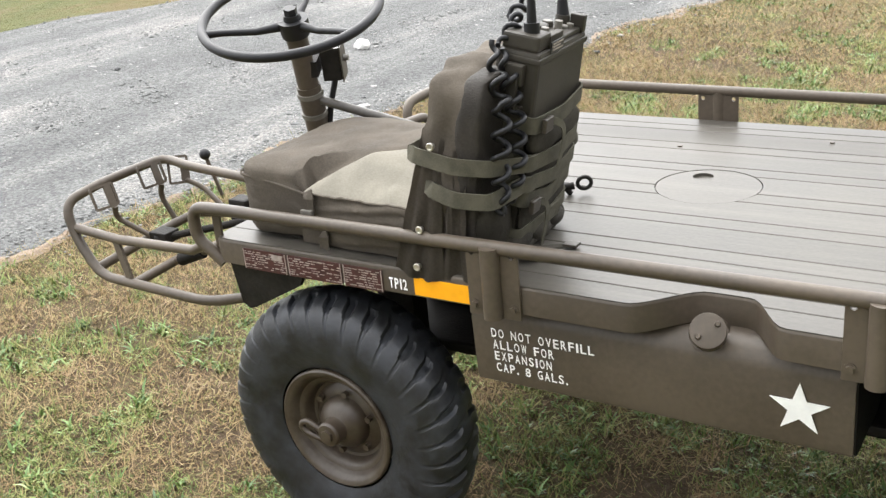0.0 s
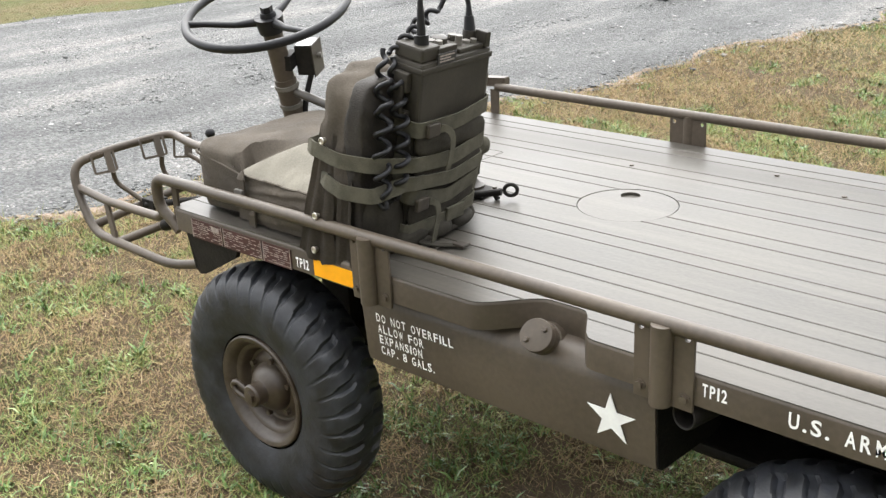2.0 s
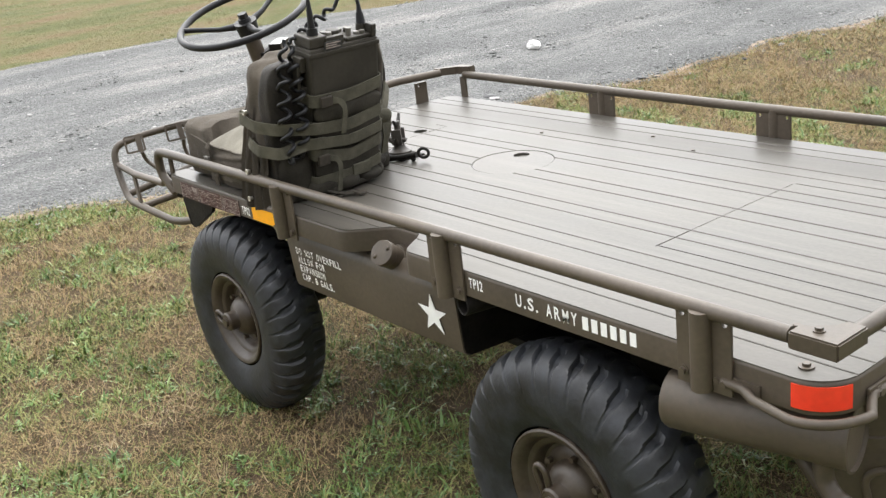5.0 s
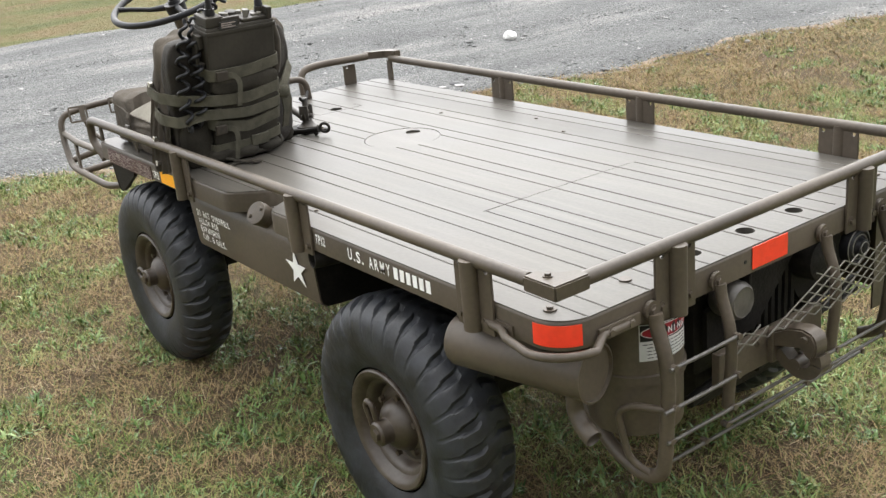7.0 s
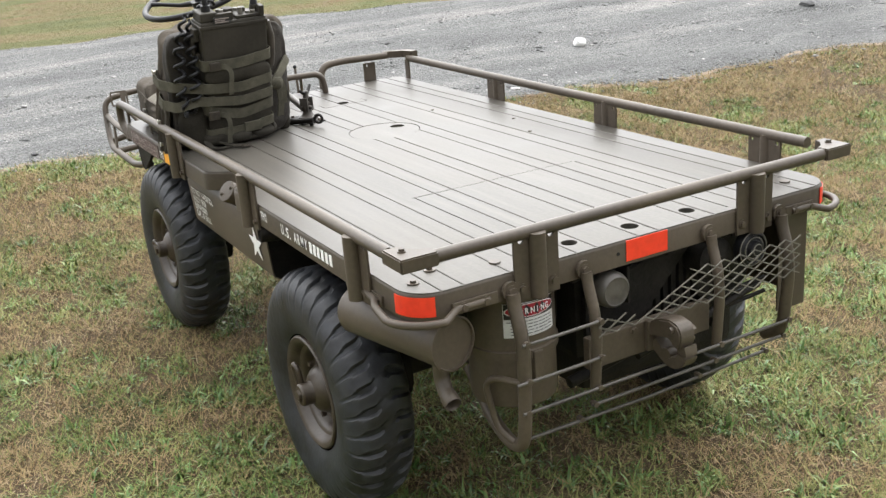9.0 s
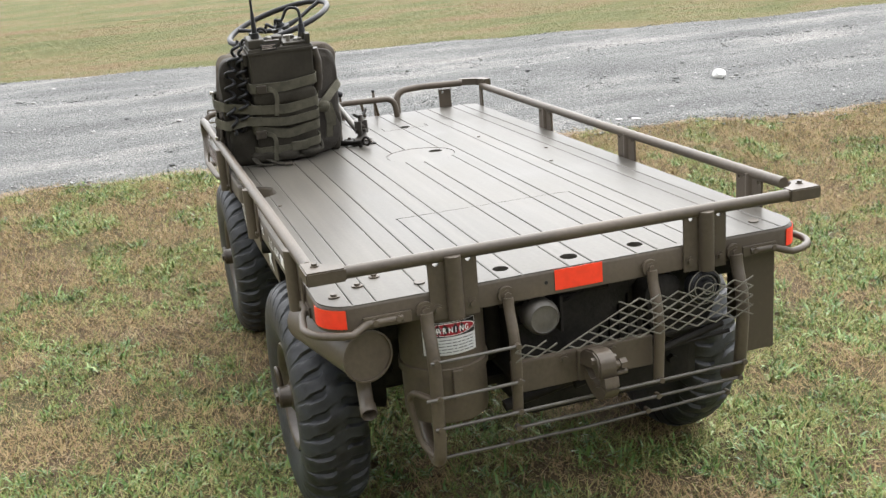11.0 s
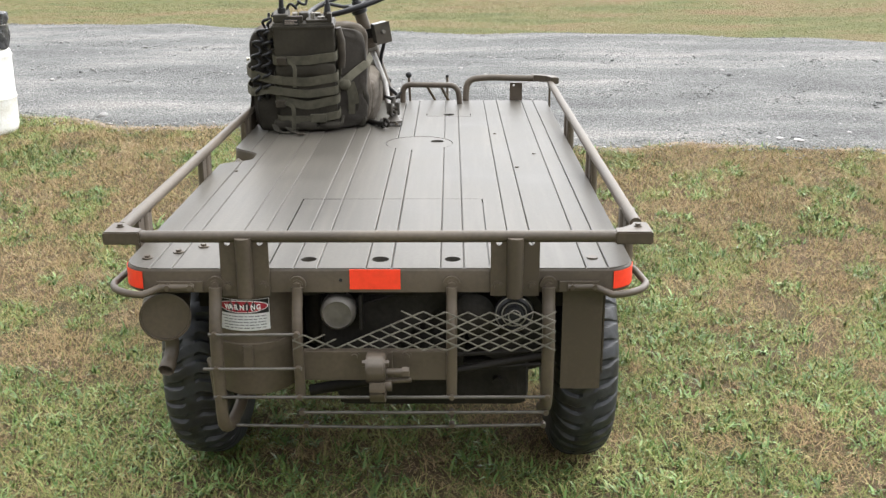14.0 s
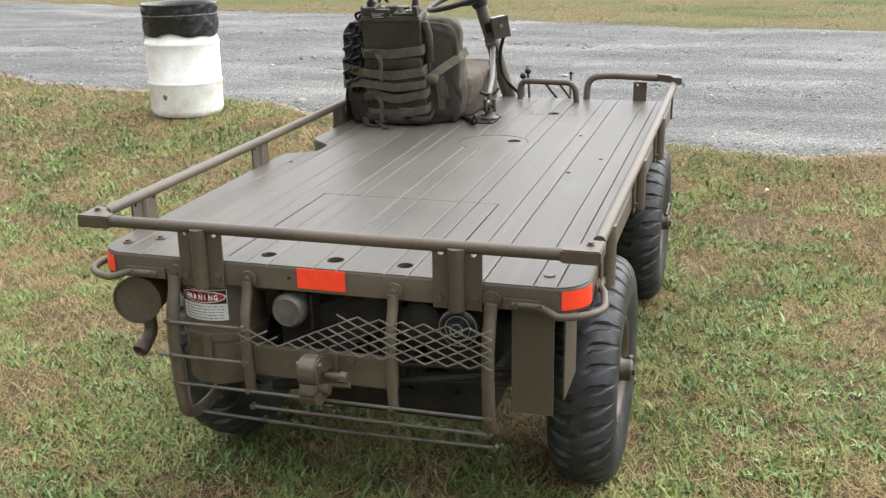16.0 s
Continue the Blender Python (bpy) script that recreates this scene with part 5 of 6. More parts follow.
for r, h in ((0.0425, 0.027), (0.0285, 0.030), (0.014, 0.042)):
    part("pulley_rib", tube([mr @ Vector((r * math.cos(a), r * math.sin(a), h)) for a in [2 * math.pi * k / 28 for k in range(28)]], 0.0016, 6, closed=True), worn_steel, pulley, "worn bright rib", smooth=60)
for pts, r in (([(1.28, -0.19, 0.63), (1.30, -0.10, 0.65), (1.26, 0.10, 0.62), (1.22, 0.22, 0.63)], 0.014), ([(1.26, 0.20, 0.63), (1.30, 0.23, 0.60), (1.28, 0.27, 0.53)], 0.012),
               ([(1.30, -0.02, 0.40), (1.28, 0.20, 0.43), (1.26, 0.40, 0.46)], 0.010), ([(1.25, -0.18, 0.36), (1.25, 0.05, 0.40), (1.2, 0.3, 0.42)], 0.014)):
    part("hose", tube(rounded(pts, 0.05), r, 10), steel_dark, engine, smooth=60)
bm = bmesh.new()
add_revolve(bm, [(0.02, 0.0), (0.050, 0.01), (0.055, 0.05), (0.05, 0.10), (0.02, 0.11)], 24, Matrix.Translation((1.20, 0.22, 0.58)) @ Matrix.Rotation(radians(90), 4, "Y"))
part("fuel_pump", bm, steel_dark, engine, smooth=40)
panel = part("side_panel", box(1.296, 1.300, 0.428, 0.522, 0.388, 0.640), paint, mule, "flat olive sheet hanging below the deck")
part("panel_return", box(1.08, 1.240, 0.533, 0.537, 0.40, 0.640), paint, panel)

lower = part("crankcase", box(0.86, 1.22, -0.12, 0.36, 0.298, 0.43, bevel=0.03), steel_dark, engine, "oily black crankcase")
for y in (-0.06, 0.04, 0.16, 0.28):
    part("drain_plug", cyl((1.22, y, 0.375), (1.236, y, 0.375), 0.012, n=6), steel_dark, lower)
bm = box(0.16, 0.80, -0.17, 0.20, 0.31, 0.60, bevel=0.04)
add_cyl(bm, (-0.66, 0.02, 0.36), (0.17, 0.02, 0.39), 0.032, n=16)
part("gearbox", bm, steel_dark, mule, "oily dark gearbox and propeller shaft under the deck", smooth=40)
part("fan_shroud", cyl((1.16, 0.30, 0.53), (1.235, 0.30, 0.53), 0.105, 0.098, n=36), steel_dark, engine, "round black fan shroud", smooth=40)
for z0, z1 in ((0.452, 0.474), (0.418, 0.436)):
    part("linkage_rod", tube([(1.285, 0.02, z0), (1.280, 0.20, (z0 + z1) / 2 + 0.006), (1.262, 0.42, z1)], 0.0055, 8), steel_dark, engine, smooth=60)
part("bracket_arm", prism([(1.248, 0.18, 0.63), (1.248, 0.22, 0.63), (1.248, 0.345, 0.50), (1.248, 0.325, 0.485)], (0.014, 0, 0)), steel_dark, engine)

# ---- seat ----
LEAN_M = Matrix.Translation((-0.42, 0, DECK)) @ Matrix.Rotation(radians(7.5), 4, "Y") @ Matrix.Translation((0.42, 0, -DECK))


def bolster(x):
    """How far along the sagging side bolster x lies, 0 at its front tip to 1 at the backrest."""
    return min(1.0, max(0.0, (x + 0.770) / 0.330))


def bolster_edge(u):
    return -0.554 + 0.350 * u ** 1.05


def bolster_top(u, y):
    f = min(1.0, max(0.0, (y + 0.562) / (bolster_edge(u) + 0.562)))
    return 0.814 + 0.066 * min(1.0, u / 0.34) ** 0.8 * f ** 0.8


bm = soft_block(-0.965, -0.425, -0.552, -0.135, DECK, 0.872, cuts=35, puff=0.009, wrinkle=0.006, seed=3, power=8)
for v in bm.verts:
    if v.co.x > -0.770:
        u = bolster(v.co.x)
        past = max(0.0, v.co.y - bolster_edge(u))
        if past < 0.06:
            v.co.z = min(v.co.z, bolster_top(u, v.co.y) - 0.010 + 0.45 * past)
    crease = noise.noise(Vector((v.co.x * 16 + v.co.z * 22, v.co.y * 5, v.co.z * 8 - v.co.x * 6)))
    v.co += Vector((0, -0.5, 0.5)) * -0.007 * max(0.0, 0.22 - abs(crease)) / 0.22
seat = part("seat_cushion", bm, canvas, mule, "olive canvas seat cushion, creased and stuffed", smooth=60)


def quilt(rows, thick):
    """A cloth sheet through rows of points, with some thickness."""
    bm = bmesh.new()
    grid = [[bm.verts.new(p) for p in row] for row in rows]
    for a, b in zip(grid, grid[1:]):
        for j in range(len(a) - 1):
            bm.faces.new((a[j], a[j + 1], b[j + 1], b[j]))
    bmesh.ops.recalc_face_normals(bm, faces=bm.faces[:])
    bmesh.ops.solidify(bm, geom=bm.faces[:], thickness=thick)
    return bm


rows_top, rows_side, seam = [], [], []
for i in range(41):
    u = i / 40
    x = -0.770 + 0.330 * u
    swell = math.sin(math.pi * min(1, 1.6 * u) / 2)
    top = []
    for j in range(23):
        v = j / 22
        y = -0.558 - 0.004 * swell + (bolster_edge(u) + 0.558 + 0.004 * swell) * v
        pucker = 0.006 * noise.noise(Vector((x * 14, y * 22, 4.0))) + 0.0035 * noise.noise(Vector((x * 60, y * 18, 9.0))) * (1 - v)
        top.append(Vector((x, y, bolster_top(u, y) + (0.012 * math.sin(math.pi * v) + pucker) * swell - 0.006 * (v > 0.97))))
    rows_top.append(top)
    side = []
    for j in range(19):
        v = j / 18
        fold = 0.009 * noise.noise(Vector((x * 9 + 8 * v, 3 * v, 2.0))) + 0.005 * noise.noise(Vector((x * 30 - 14 * v, 4 * v, 6.0)))
        side.append(Vector((x - 0.012 * v * (1 - u), -0.556 - swell * (0.018 * math.sin(math.pi * (0.15 + 0.75 * v)) + fold), top[0].z + (DECK + 0.004 - top[0].z) * v)))
    rows_side.append(side)
    seam.append(top[0] + Vector((0, -0.002, 0.001)))
# the top is coloured paler than the side for the light it catches
part("seat_pad", quilt(rows_top, 0.004), canvas_pale, seat, "faded top of the sagging side bolster, the light on it put into its pale colour", smooth=70)
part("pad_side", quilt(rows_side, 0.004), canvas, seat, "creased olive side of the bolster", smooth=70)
part("pad_piping", tube(seam, 0.0032, 6), canvas, seat, smooth=60)
part("seat_piping", tube(rounded([(-0.962, -0.40, 0.845), (-0.957, -0.546, 0.842), (-0.84, -0.557, 0.832), (-0.762, -0.560, 0.818)], 0.03), 0.0032, 6), canvas, seat, smooth=60)
for x, z0, z1 in ((-0.742, 0.778, 0.826), (-0.715, 0.702, 0.738)):
    part("seat_strap", tube([(x, -0.566, z1), (x + 0.008, -0.575, (z0 + z1) / 2 + 0.01), (x + 0.004, -0.572, z0)], 0.024, flat=0.004, up=(0, 1, 0)), canvas, seat)
part("seat_buckle", box(-0.757, -0.727, -0.582, -0.572, 0.776, 0.788, bevel=0.002), worn_steel, seat)

bm = soft_block(-0.468, -0.362, -0.574, -0.162, DECK + 0.01, 1.096, cuts=31, puff=0.012, wrinkle=0.020, seed=15, power=10, m=LEAN_M)


def curl(bm):
    """The inner edge of the cushion bends forward, and the cloth is creased."""
    for v in bm.verts:
        t = max(0.0, (v.co.y + 0.290) / 0.13)
        v.co.x -= 0.062 * t ** 1.4
        crease = noise.noise(Vector((v.co.x * 7, v.co.y * 13 + v.co.z * 9, v.co.z * 11)))
        v.co.x += 0.006 * max(0.0, 0.2 - abs(crease)) / 0.2
    return bm


back = part("backrest", curl(bm), canvas, mule, "olive canvas backrest cushion, wrinkled", smooth=60)
bm = soft_block(-0.392, -0.343, -0.577, -0.159, DECK + 0.015, 1.094, cuts=27, puff=0.006, wrinkle=0.010, seed=61, power=10, m=LEAN_M)
part("back_panel", curl(bm), back_cloth, back, "dark worn cloth back of the backrest", smooth=60)
def hanging_flap(x_top, x_low, w_top, w_low, z_top, z_low, y_low, folds, seed):
    """A sheet of canvas that hangs down the side of the backrest in a few folds."""
    bm = bmesh.new()
    nu, nv = 22, 26
    grid = []
    for i in range(nv + 1):
        t = i / nv
        row = []
        for j in range(nu + 1):
            q = j / nu
            x = x_top + (x_low - x_top) * t + (q - 0.5) * (w_top + (w_low - w_top) * t ** 1.3)
            fold = (0.3 + 0.7 * t) * (0.5 + 0.5 * math.cos(2 * math.pi * folds * q + seed + 1.2 * t)) + 0.35 * noise.noise(Vector((7 * q, 5 * t, seed)))
            y = -0.576 + (y_low + 0.576) * min(1, 1.6 * t) - 0.010 * fold
            z = z_top + (z_low - z_top) * t - 0.012 * math.sin(math.pi * q) * t + 0.004 * noise.noise(Vector((9 * q, seed, 3 * t)))
            row.append(bm.verts.new(LEAN_M @ Vector((x, y, z))))
        grid.append(row)
    for a, b in zip(grid, grid[1:]):
        for j in range(nu):
            bm.faces.new((a[j], a[j + 1], b[j + 1], b[j]))
    bmesh.ops.solidify(bm, geom=bm.faces[:], thickness=0.003)
    return bm


part("back_flap", hanging_flap(-0.440, -0.452, 0.050, 0.112, DECK + 0.285, DECK - 0.010, -0.598, 2.3, 0.4), canvas, back, "hanging canvas flap with snaps", smooth=50)
part("back_flap", hanging_flap(-0.388, -0.374, 0.040, 0.062, DECK + 0.255, DECK + 0.004, -0.590, 1.4, 3.0), canvas, back, "narrow hanging canvas flap", smooth=50)
for x, z in ((-0.395, 0.962), (-0.438, 0.792), (-0.452, 0.712)):
    bm = bmesh.new()
    add_tube(bm, [(x + 0.0062 * math.cos(a), -0.6095, z + 0.0062 * math.sin(a)) for a in [2 * math.pi * k / 18 for k in range(18)]], 0.0021, 8, closed=True)
    add_cyl(bm, (x, -0.600, z), (x, -0.6100, z), 0.0056, n=16)
    part("snap", bm, brass, back, "bright metal snap fastener", smooth=50)
RM = Matrix.Translation((-0.300, -0.369, DECK + 0.020)) @ Matrix.Rotation(radians(10.5), 4, "Y") @ Matrix.Rotation(radians(2), 4, "Z")
W = 0.111
for z0, xf, z_pack in ((0.938, -0.434, 0.190), (0.872, -0.400, 0.148)):
    ends = [RM @ Vector((0.004, -W - 0.030, z_pack + 0.003)), RM @ Vector((0.012, -W - 0.010, z_pack)), RM @ Vector((0.013, -W + 0.020, z_pack - 0.002))]
    pts = rounded([Vector((xf - 0.016, -0.50, z0 + 0.008)), Vector((xf - 0.014, -0.600, z0 + 0.004)), Vector((-0.352, -0.606, z0 - 0.012)), Vector((-0.290, -0.578, z0 - 0.020)), *ends], 0.016)
    part("belt", tube(pts, 0.032, flat=0.003, up=(0.35, -1, 0)), webbing, back, "olive webbing belt round the backrest", smooth=40)
part("belt", tube(rounded([(-0.285, -0.252, 0.878), (-0.302, -0.222, 0.898), (-0.330, -0.190, 0.924), (-0.375, -0.150, 0.950), (-0.46, -0.143, 0.965)], 0.02), 0.030, flat=0.005, up=(1, 0.3, 0)), webbing, back, "faded belt end pulled round the backrest", smooth=50)
part("belt_knot", soft_block(-0.308, -0.284, -0.254, -0.212, 0.866, 0.896, cuts=9, puff=0.004, wrinkle=0.018, seed=71, power=3), webbing, back, "bunched webbing belts", smooth=60)
for y0, y1, z0, z1, w0 in ((-0.236, -0.242, 0.872, 0.76, 0.024), (-0.226, -0.222, 0.885, 0.80, 0.018)):
    part("belt", tube([(-0.318, y0 + 0.02, z0), (-0.326, (y0 + y1) / 2 + 0.03, (z0 + z1) / 2), (-0.345, y1 + 0.03, z1)], w0, flat=0.004, up=(1, 0.2, 0)), webbing, back)

part("side_pouch", soft_block(-0.440, -0.388, -0.262, -0.160, DECK + 0.006, 0.872, cuts=17, puff=0.008, wrinkle=0.026, seed=44, power=5, m=LEAN_M), pack_cloth, back, "dark cloth pouch strapped to the backrest", smooth=60)

part("side_pouch", soft_block(-0.372, -0.318, -0.560, -0.478, DECK + 0.01, 0.850, cuts=13, puff=0.008, wrinkle=0.018, seed=47, power=5, m=LEAN_M), pack_cloth, back, "dark cloth pouch strapped to the backrest", smooth=60)

# ---- field radio on its pack frame ----
radio = thing("field_radio", "dark green military backpack radio strapped behind the seat", "radio", (-0.27, -0.376, DECK))
bm = box(-0.088, 0.0, -W, W, 0.255, 0.397, m=RM, bevel=0.007)
case = part("radio_case", bm, radio_paint, radio, "dark green metal radio case")
part("case_lip", box(-0.091, 0.003, -W - 0.003, W + 0.003, 0.376, 0.388, m=RM, bevel=0.003), radio_paint, case)
part("under_box", box(-0.100, -0.012, -W + 0.004, W - 0.004, 0.02, 0.262, m=RM, bevel=0.01), pack_cloth, radio, "dark cloth battery box under the radio")
for z0, z1, d in ((0.03, 0.105, -0.002), (0.118, 0.19, 0.004), (0.20, 0.247, 0.010)):
    part("pack_fold", soft_block(-0.01, d, -W + 0.006, W - 0.006, z0, z1, cuts=7, puff=0.006, wrinkle=0.004, seed=z0 * 50, power=5, m=RM), pack_cloth, radio, smooth=60)
panel_z = 0.397
bm = bmesh.new()
add_box(bm, -0.080, -0.006, -W + 0.004, -W + 0.060, panel_z, panel_z + 0.030, m=RM, bevel=0.005)
add_box(bm, -0.080, -0.006, W - 0.10, W - 0.010, panel_z, panel_z + 0.010, m=RM, bevel=0.003)
add_box(bm, -0.018, -0.004, -0.06, 0.0, panel_z, panel_z + 0.024, m=RM, bevel=0.002)
add_box(bm, -0.03, 0.0, W - 0.022, W - 0.006, panel_z, panel_z + 0.034, m=RM, bevel=0.003)
control = part("control_panel", bm, radio_paint, radio)
knobs = ((-0.055, 0.000, 0.020, 0.026), (-0.06, 0.052, 0.012, 0.020), (-0.03, 0.060, 0.010, 0.016), (-0.045, 0.088, 0.016, 0.03), (-0.075, 0.035, 0.010, 0.018), (-0.03, -0.030, 0.009, 0.03))
for x, y, r, h in knobs:
    bm = bmesh.new()
    add_cyl(bm, RM @ Vector((x, y, panel_z - 0.004)), RM @ Vector((x, y, panel_z + h)), r, r * 0.9, n=14, bevel=0.002)
    part("knob", bm, radio_paint if r > 0.011 else worn_steel, control, smooth=40)
base_pt = RM @ Vector((-0.035, -W + 0.034, panel_z + 0.028))
tipv = base_pt + Vector((0.028, -0.004, 0.95))
bm = bmesh.new()
add_cyl(bm, base_pt, base_pt + (tipv - base_pt) * 0.02, 0.015, n=14)
add_tube(bm, [base_pt + (tipv - base_pt) * f for f in (0.02, 0.06, 0.095)], [0.0095, 0.0078, 0.005], 12)
antenna = part("antenna", bm, black_rubber, radio, "dark whip antenna with a flexible base", smooth=40)
part("antenna_blade", tube([base_pt + (tipv - base_pt) * f for f in (0.09, 0.5, 1.0)], [0.0045, 0.0036, 0.0026], 8), black_rubber, antenna, smooth=60)
plug = RM @ Vector((-0.045, 0.088, panel_z + 0.028))
bm = bmesh.new()
add_cyl(bm, plug, plug + Vector((0, 0, 0.030)), 0.013, 0.010, n=14)
add_cyl(bm, plug + Vector((0, 0, 0.030)), plug + Vector((0, 0, 0.052)), 0.008, 0.005, n=12)
part("cord_plug", bm, black_rubber, radio, smooth=40)


def wavy(points, amp, turns, steps, seed=0.0):
    """A coiled cord along a path."""
    pts = [Vector(p) for p in points]
    lens = [0.0]
    for a, b in zip(pts, pts[1:]):
        lens.append(lens[-1] + (b - a).length)
    out = []
    for k in range(steps + 1):
        s = lens[-1] * k / steps
        i = max(j for j in range(len(pts) - 1) if lens[j] <= s + 1e-9)
        f = (s - lens[i]) / (lens[i + 1] - lens[i])
        p, d = pts[i].lerp(pts[i + 1], f), (pts[i + 1] - pts[i]).normalized()
        u = d.orthogonal().normalized()
        v = d.cross(u)
        a = 2 * math.pi * turns * k / steps + seed
        w = amp * min(1.0, 6 * k / steps, 6 * (steps - k) / steps)
        out.append(p + (u * math.cos(a) + v * math.sin(a)) * w)
    return out


top = plug + Vector((0, 0, 0.052))
loop = rounded([top, top + Vector((-0.004, -0.004, 0.032)), top + Vector((-0.02, -0.040, 0.036)), top + Vector((-0.03, -0.056, 0.000))], 0.03, 6)
cord = part("handset_cord", tube(loop, 0.0055, 8), black_rubber, radio, "black coiled handset cord", smooth=60)
over = [loop[-1], loop[-1] + Vector((-0.015, -0.06, -0.03)), RM @ Vector((-0.075, -0.060, panel_z + 0.035)), RM @ Vector((-0.080, -W - 0.012, panel_z + 0.005))]
part("cord_coil", tube(wavy(over, 0.011, 5, 60), 0.0052, 8), black_rubber, cord, smooth=60)
hang1 = [RM @ Vector((-0.090, -W - 0.018, panel_z + 0.014)), RM @ Vector((-0.034, -W - 0.066, 0.31)), RM @ Vector((-0.020, -W - 0.078, 0.20)), RM @ Vector((-0.006, -W - 0.070, 0.105))]
hang2 = [RM @ Vector((-0.070, -W - 0.012, panel_z + 0.002)), RM @ Vector((-0.022, -W - 0.030, 0.29)), RM @ Vector((-0.006, -W - 0.034, 0.20)), RM @ Vector((-0.004, -W - 0.040, 0.12))]
for path, seed in ((hang1, 0.0), (hang2, 1.4)):
    part("cord_coil", tube(wavy(path, 0.0150, 7.5, 120, seed), 0.0056, 8), black_rubber, cord, smooth=60)
part("cord_coil", tube(wavy([hang1[-1], RM @ Vector((-0.08, -W - 0.052, 0.105)), hang2[-1]], 0.012, 3, 40), 0.0058, 8), black_rubber, cord, smooth=60)

for x0, y0, r0, h0 in ((-0.052, -0.030, 0.010, 0.026), (-0.030, 0.034, 0.008, 0.030), (-0.060, 0.050, 0.009, 0.022), (-0.018, -0.012, 0.006, 0.020), (-0.022, 0.074, 0.007, 0.018)):
    part("connector", cyl(RM @ Vector((x0, y0, panel_z)), RM @ Vector((x0, y0, panel_z + h0)), r0, n=14), worn_steel, case, "grey metal connector", smooth=40)
plate = part("name_plate", box(0.0025, 0.0042, -0.070, -0.012, panel_z - 0.006, panel_z + 0.016, m=RM, bevel=0.0006), label_black, case, "small black plate with worn silver print")
bm = bmesh.new()
for k in range(3):
    add_box(bm, 0.0041, 0.0050, -0.064, -0.018 - 0.012 * (k % 2), panel_z - 0.002 + 0.0058 * k, panel_z + 0.001 + 0.0058 * k, m=RM)
part("plate_print", bm, plate_ink, plate)
latch = bmesh.new()
add_box(latch, -0.060, -0.024, -W - 0.016, -W, 0.335, 0.375, m=RM, bevel=0.003)
add_box(latch, -0.054, -0.030, -W - 0.024, -W - 0.014, 0.288, 0.352, m=RM, bevel=0.003)
add_box(latch, -0.062, -0.022, -W - 0.018, -W, 0.274, 0.296, m=RM, bevel=0.003)
part("case_latch", latch, radio_paint, case, "spring latch on the case side")


def strap(z_left, z_mid, z_right, w=0.033, out=0.016, back_x=-0.10):
    """A webbing strap round the pack."""
    pts = rounded([RM @ Vector(p) for p in ((back_x, -W - 0.008, z_left + 0.004), (out * 0.5, -W - 0.008, z_left), (out, 0.0, z_mid), (out * 0.5, W + 0.006, z_right), (back_x, W + 0.006, z_right + 0.004))], 0.02, 4)
    bm = bmesh.new()
    up = RM.to_3x3() @ Vector((0, 0, 1))
    rows = []
    for i, p in enumerate(pts):
        d = (pts[min(i + 1, len(pts) - 1)] - pts[max(i - 1, 0)]).normalized()
        n = d.cross(up).normalized()
        u = n.cross(d).normalized()
        rows.append([bm.verts.new(p + u * a * w / 2 + n * b * 0.0018) for a, b in ((-1, -1), (1, -1), (1, 1), (-1, 1))])
    for a, b in zip(rows, rows[1:]):
        for j in range(4):
            bm.faces.new((a[j], a[(j + 1) % 4], b[(j + 1) % 4], b[j]))
    bm.faces.new(rows[0][::-1])
    bm.faces.new(rows[-1])
    return part("pack_strap", bm, webbing, radio, "faded olive webbing strap", smooth=40)


def strap_tail(y, z, length, curl):
    """The loose end of a strap, hanging from its buckle."""
    pts = [RM @ Vector((0.022 + curl * math.sin(2.2 * t), y + 0.030 * t + 0.012 * math.sin(4 * t), z - length * t * t)) for t in [i / 8 for i in range(9)]]
    part("strap_end", tube(pts, 0.015, flat=0.0022, up=RM.to_3x3() @ Vector((1, 0, 0))), webbing, radio, smooth=60)
    part("buckle", box(0.016, 0.026, y - 0.040, y - 0.004, z - 0.014, z + 0.014, m=RM, bevel=0.003), brown_metal, radio, "brown friction buckle")


strap(0.262, 0.262, 0.275)
strap(0.188, 0.180, 0.196)
strap(0.146, 0.134, 0.146, w=0.030)
strap(0.112, 0.085, 0.108, out=0.006)
strap(0.030, 0.028, 0.046, w=0.030, out=0.002)
strap_tail(-0.062, 0.262, 0.095, 0.016)
strap_tail(-0.078, 0.100, 0.100, 0.008)
part("pack_buckle_plate", box(0.003, 0.010, 0.006, 0.066, 0.018, 0.052, m=RM, bevel=0.003), webbing, radio)
frame_pts = [RM @ Vector(p) for p in ((-0.005, -W - 0.004, 0.004), (0.002, -W + 0.03, -0.006), (0.002, W - 0.02, -0.006), (-0.005, W + 0.010, 0.006), (-0.07, W + 0.014, 0.03), (-0.09, W + 0.016, 0.33))]
part("pack_frame", tube(rounded(frame_pts, 0.03), 0.0075, 10), pack_cloth, radio, smooth=60)
for (y0, y1, h, s) in ((-0.135, -0.03, 0.03, 1), (-0.05, 0.03, 0.02, 5), (0.04, 0.12, 0.018, 9)):
    part("loose_cloth", soft_block(-0.05, 0.010, y0, y1, -0.012, h, cuts=6, puff=0.004, wrinkle=0.010, seed=s, power=3, m=RM), pack_cloth, radio, smooth=60)
for pts, w in (([(-0.285, -0.455, DECK + 0.020), (-0.262, -0.430, DECK + 0.010), (-0.236, -0.400, DECK + 0.006), (-0.214, -0.385, DECK + 0.005)], 0.020),
               ([(-0.292, -0.500, DECK + 0.030), (-0.268, -0.490, DECK + 0.010), (-0.252, -0.462, DECK + 0.005), (-0.262, -0.425, DECK + 0.006)], 0.022)):
    part("strap_end", tube(rounded([Vector(p) for p in pts], 0.015), w, flat=0.003, up=(0, 0, 1)), pack_cloth, radio, "loose dark strap end lying on the deck", smooth=50)
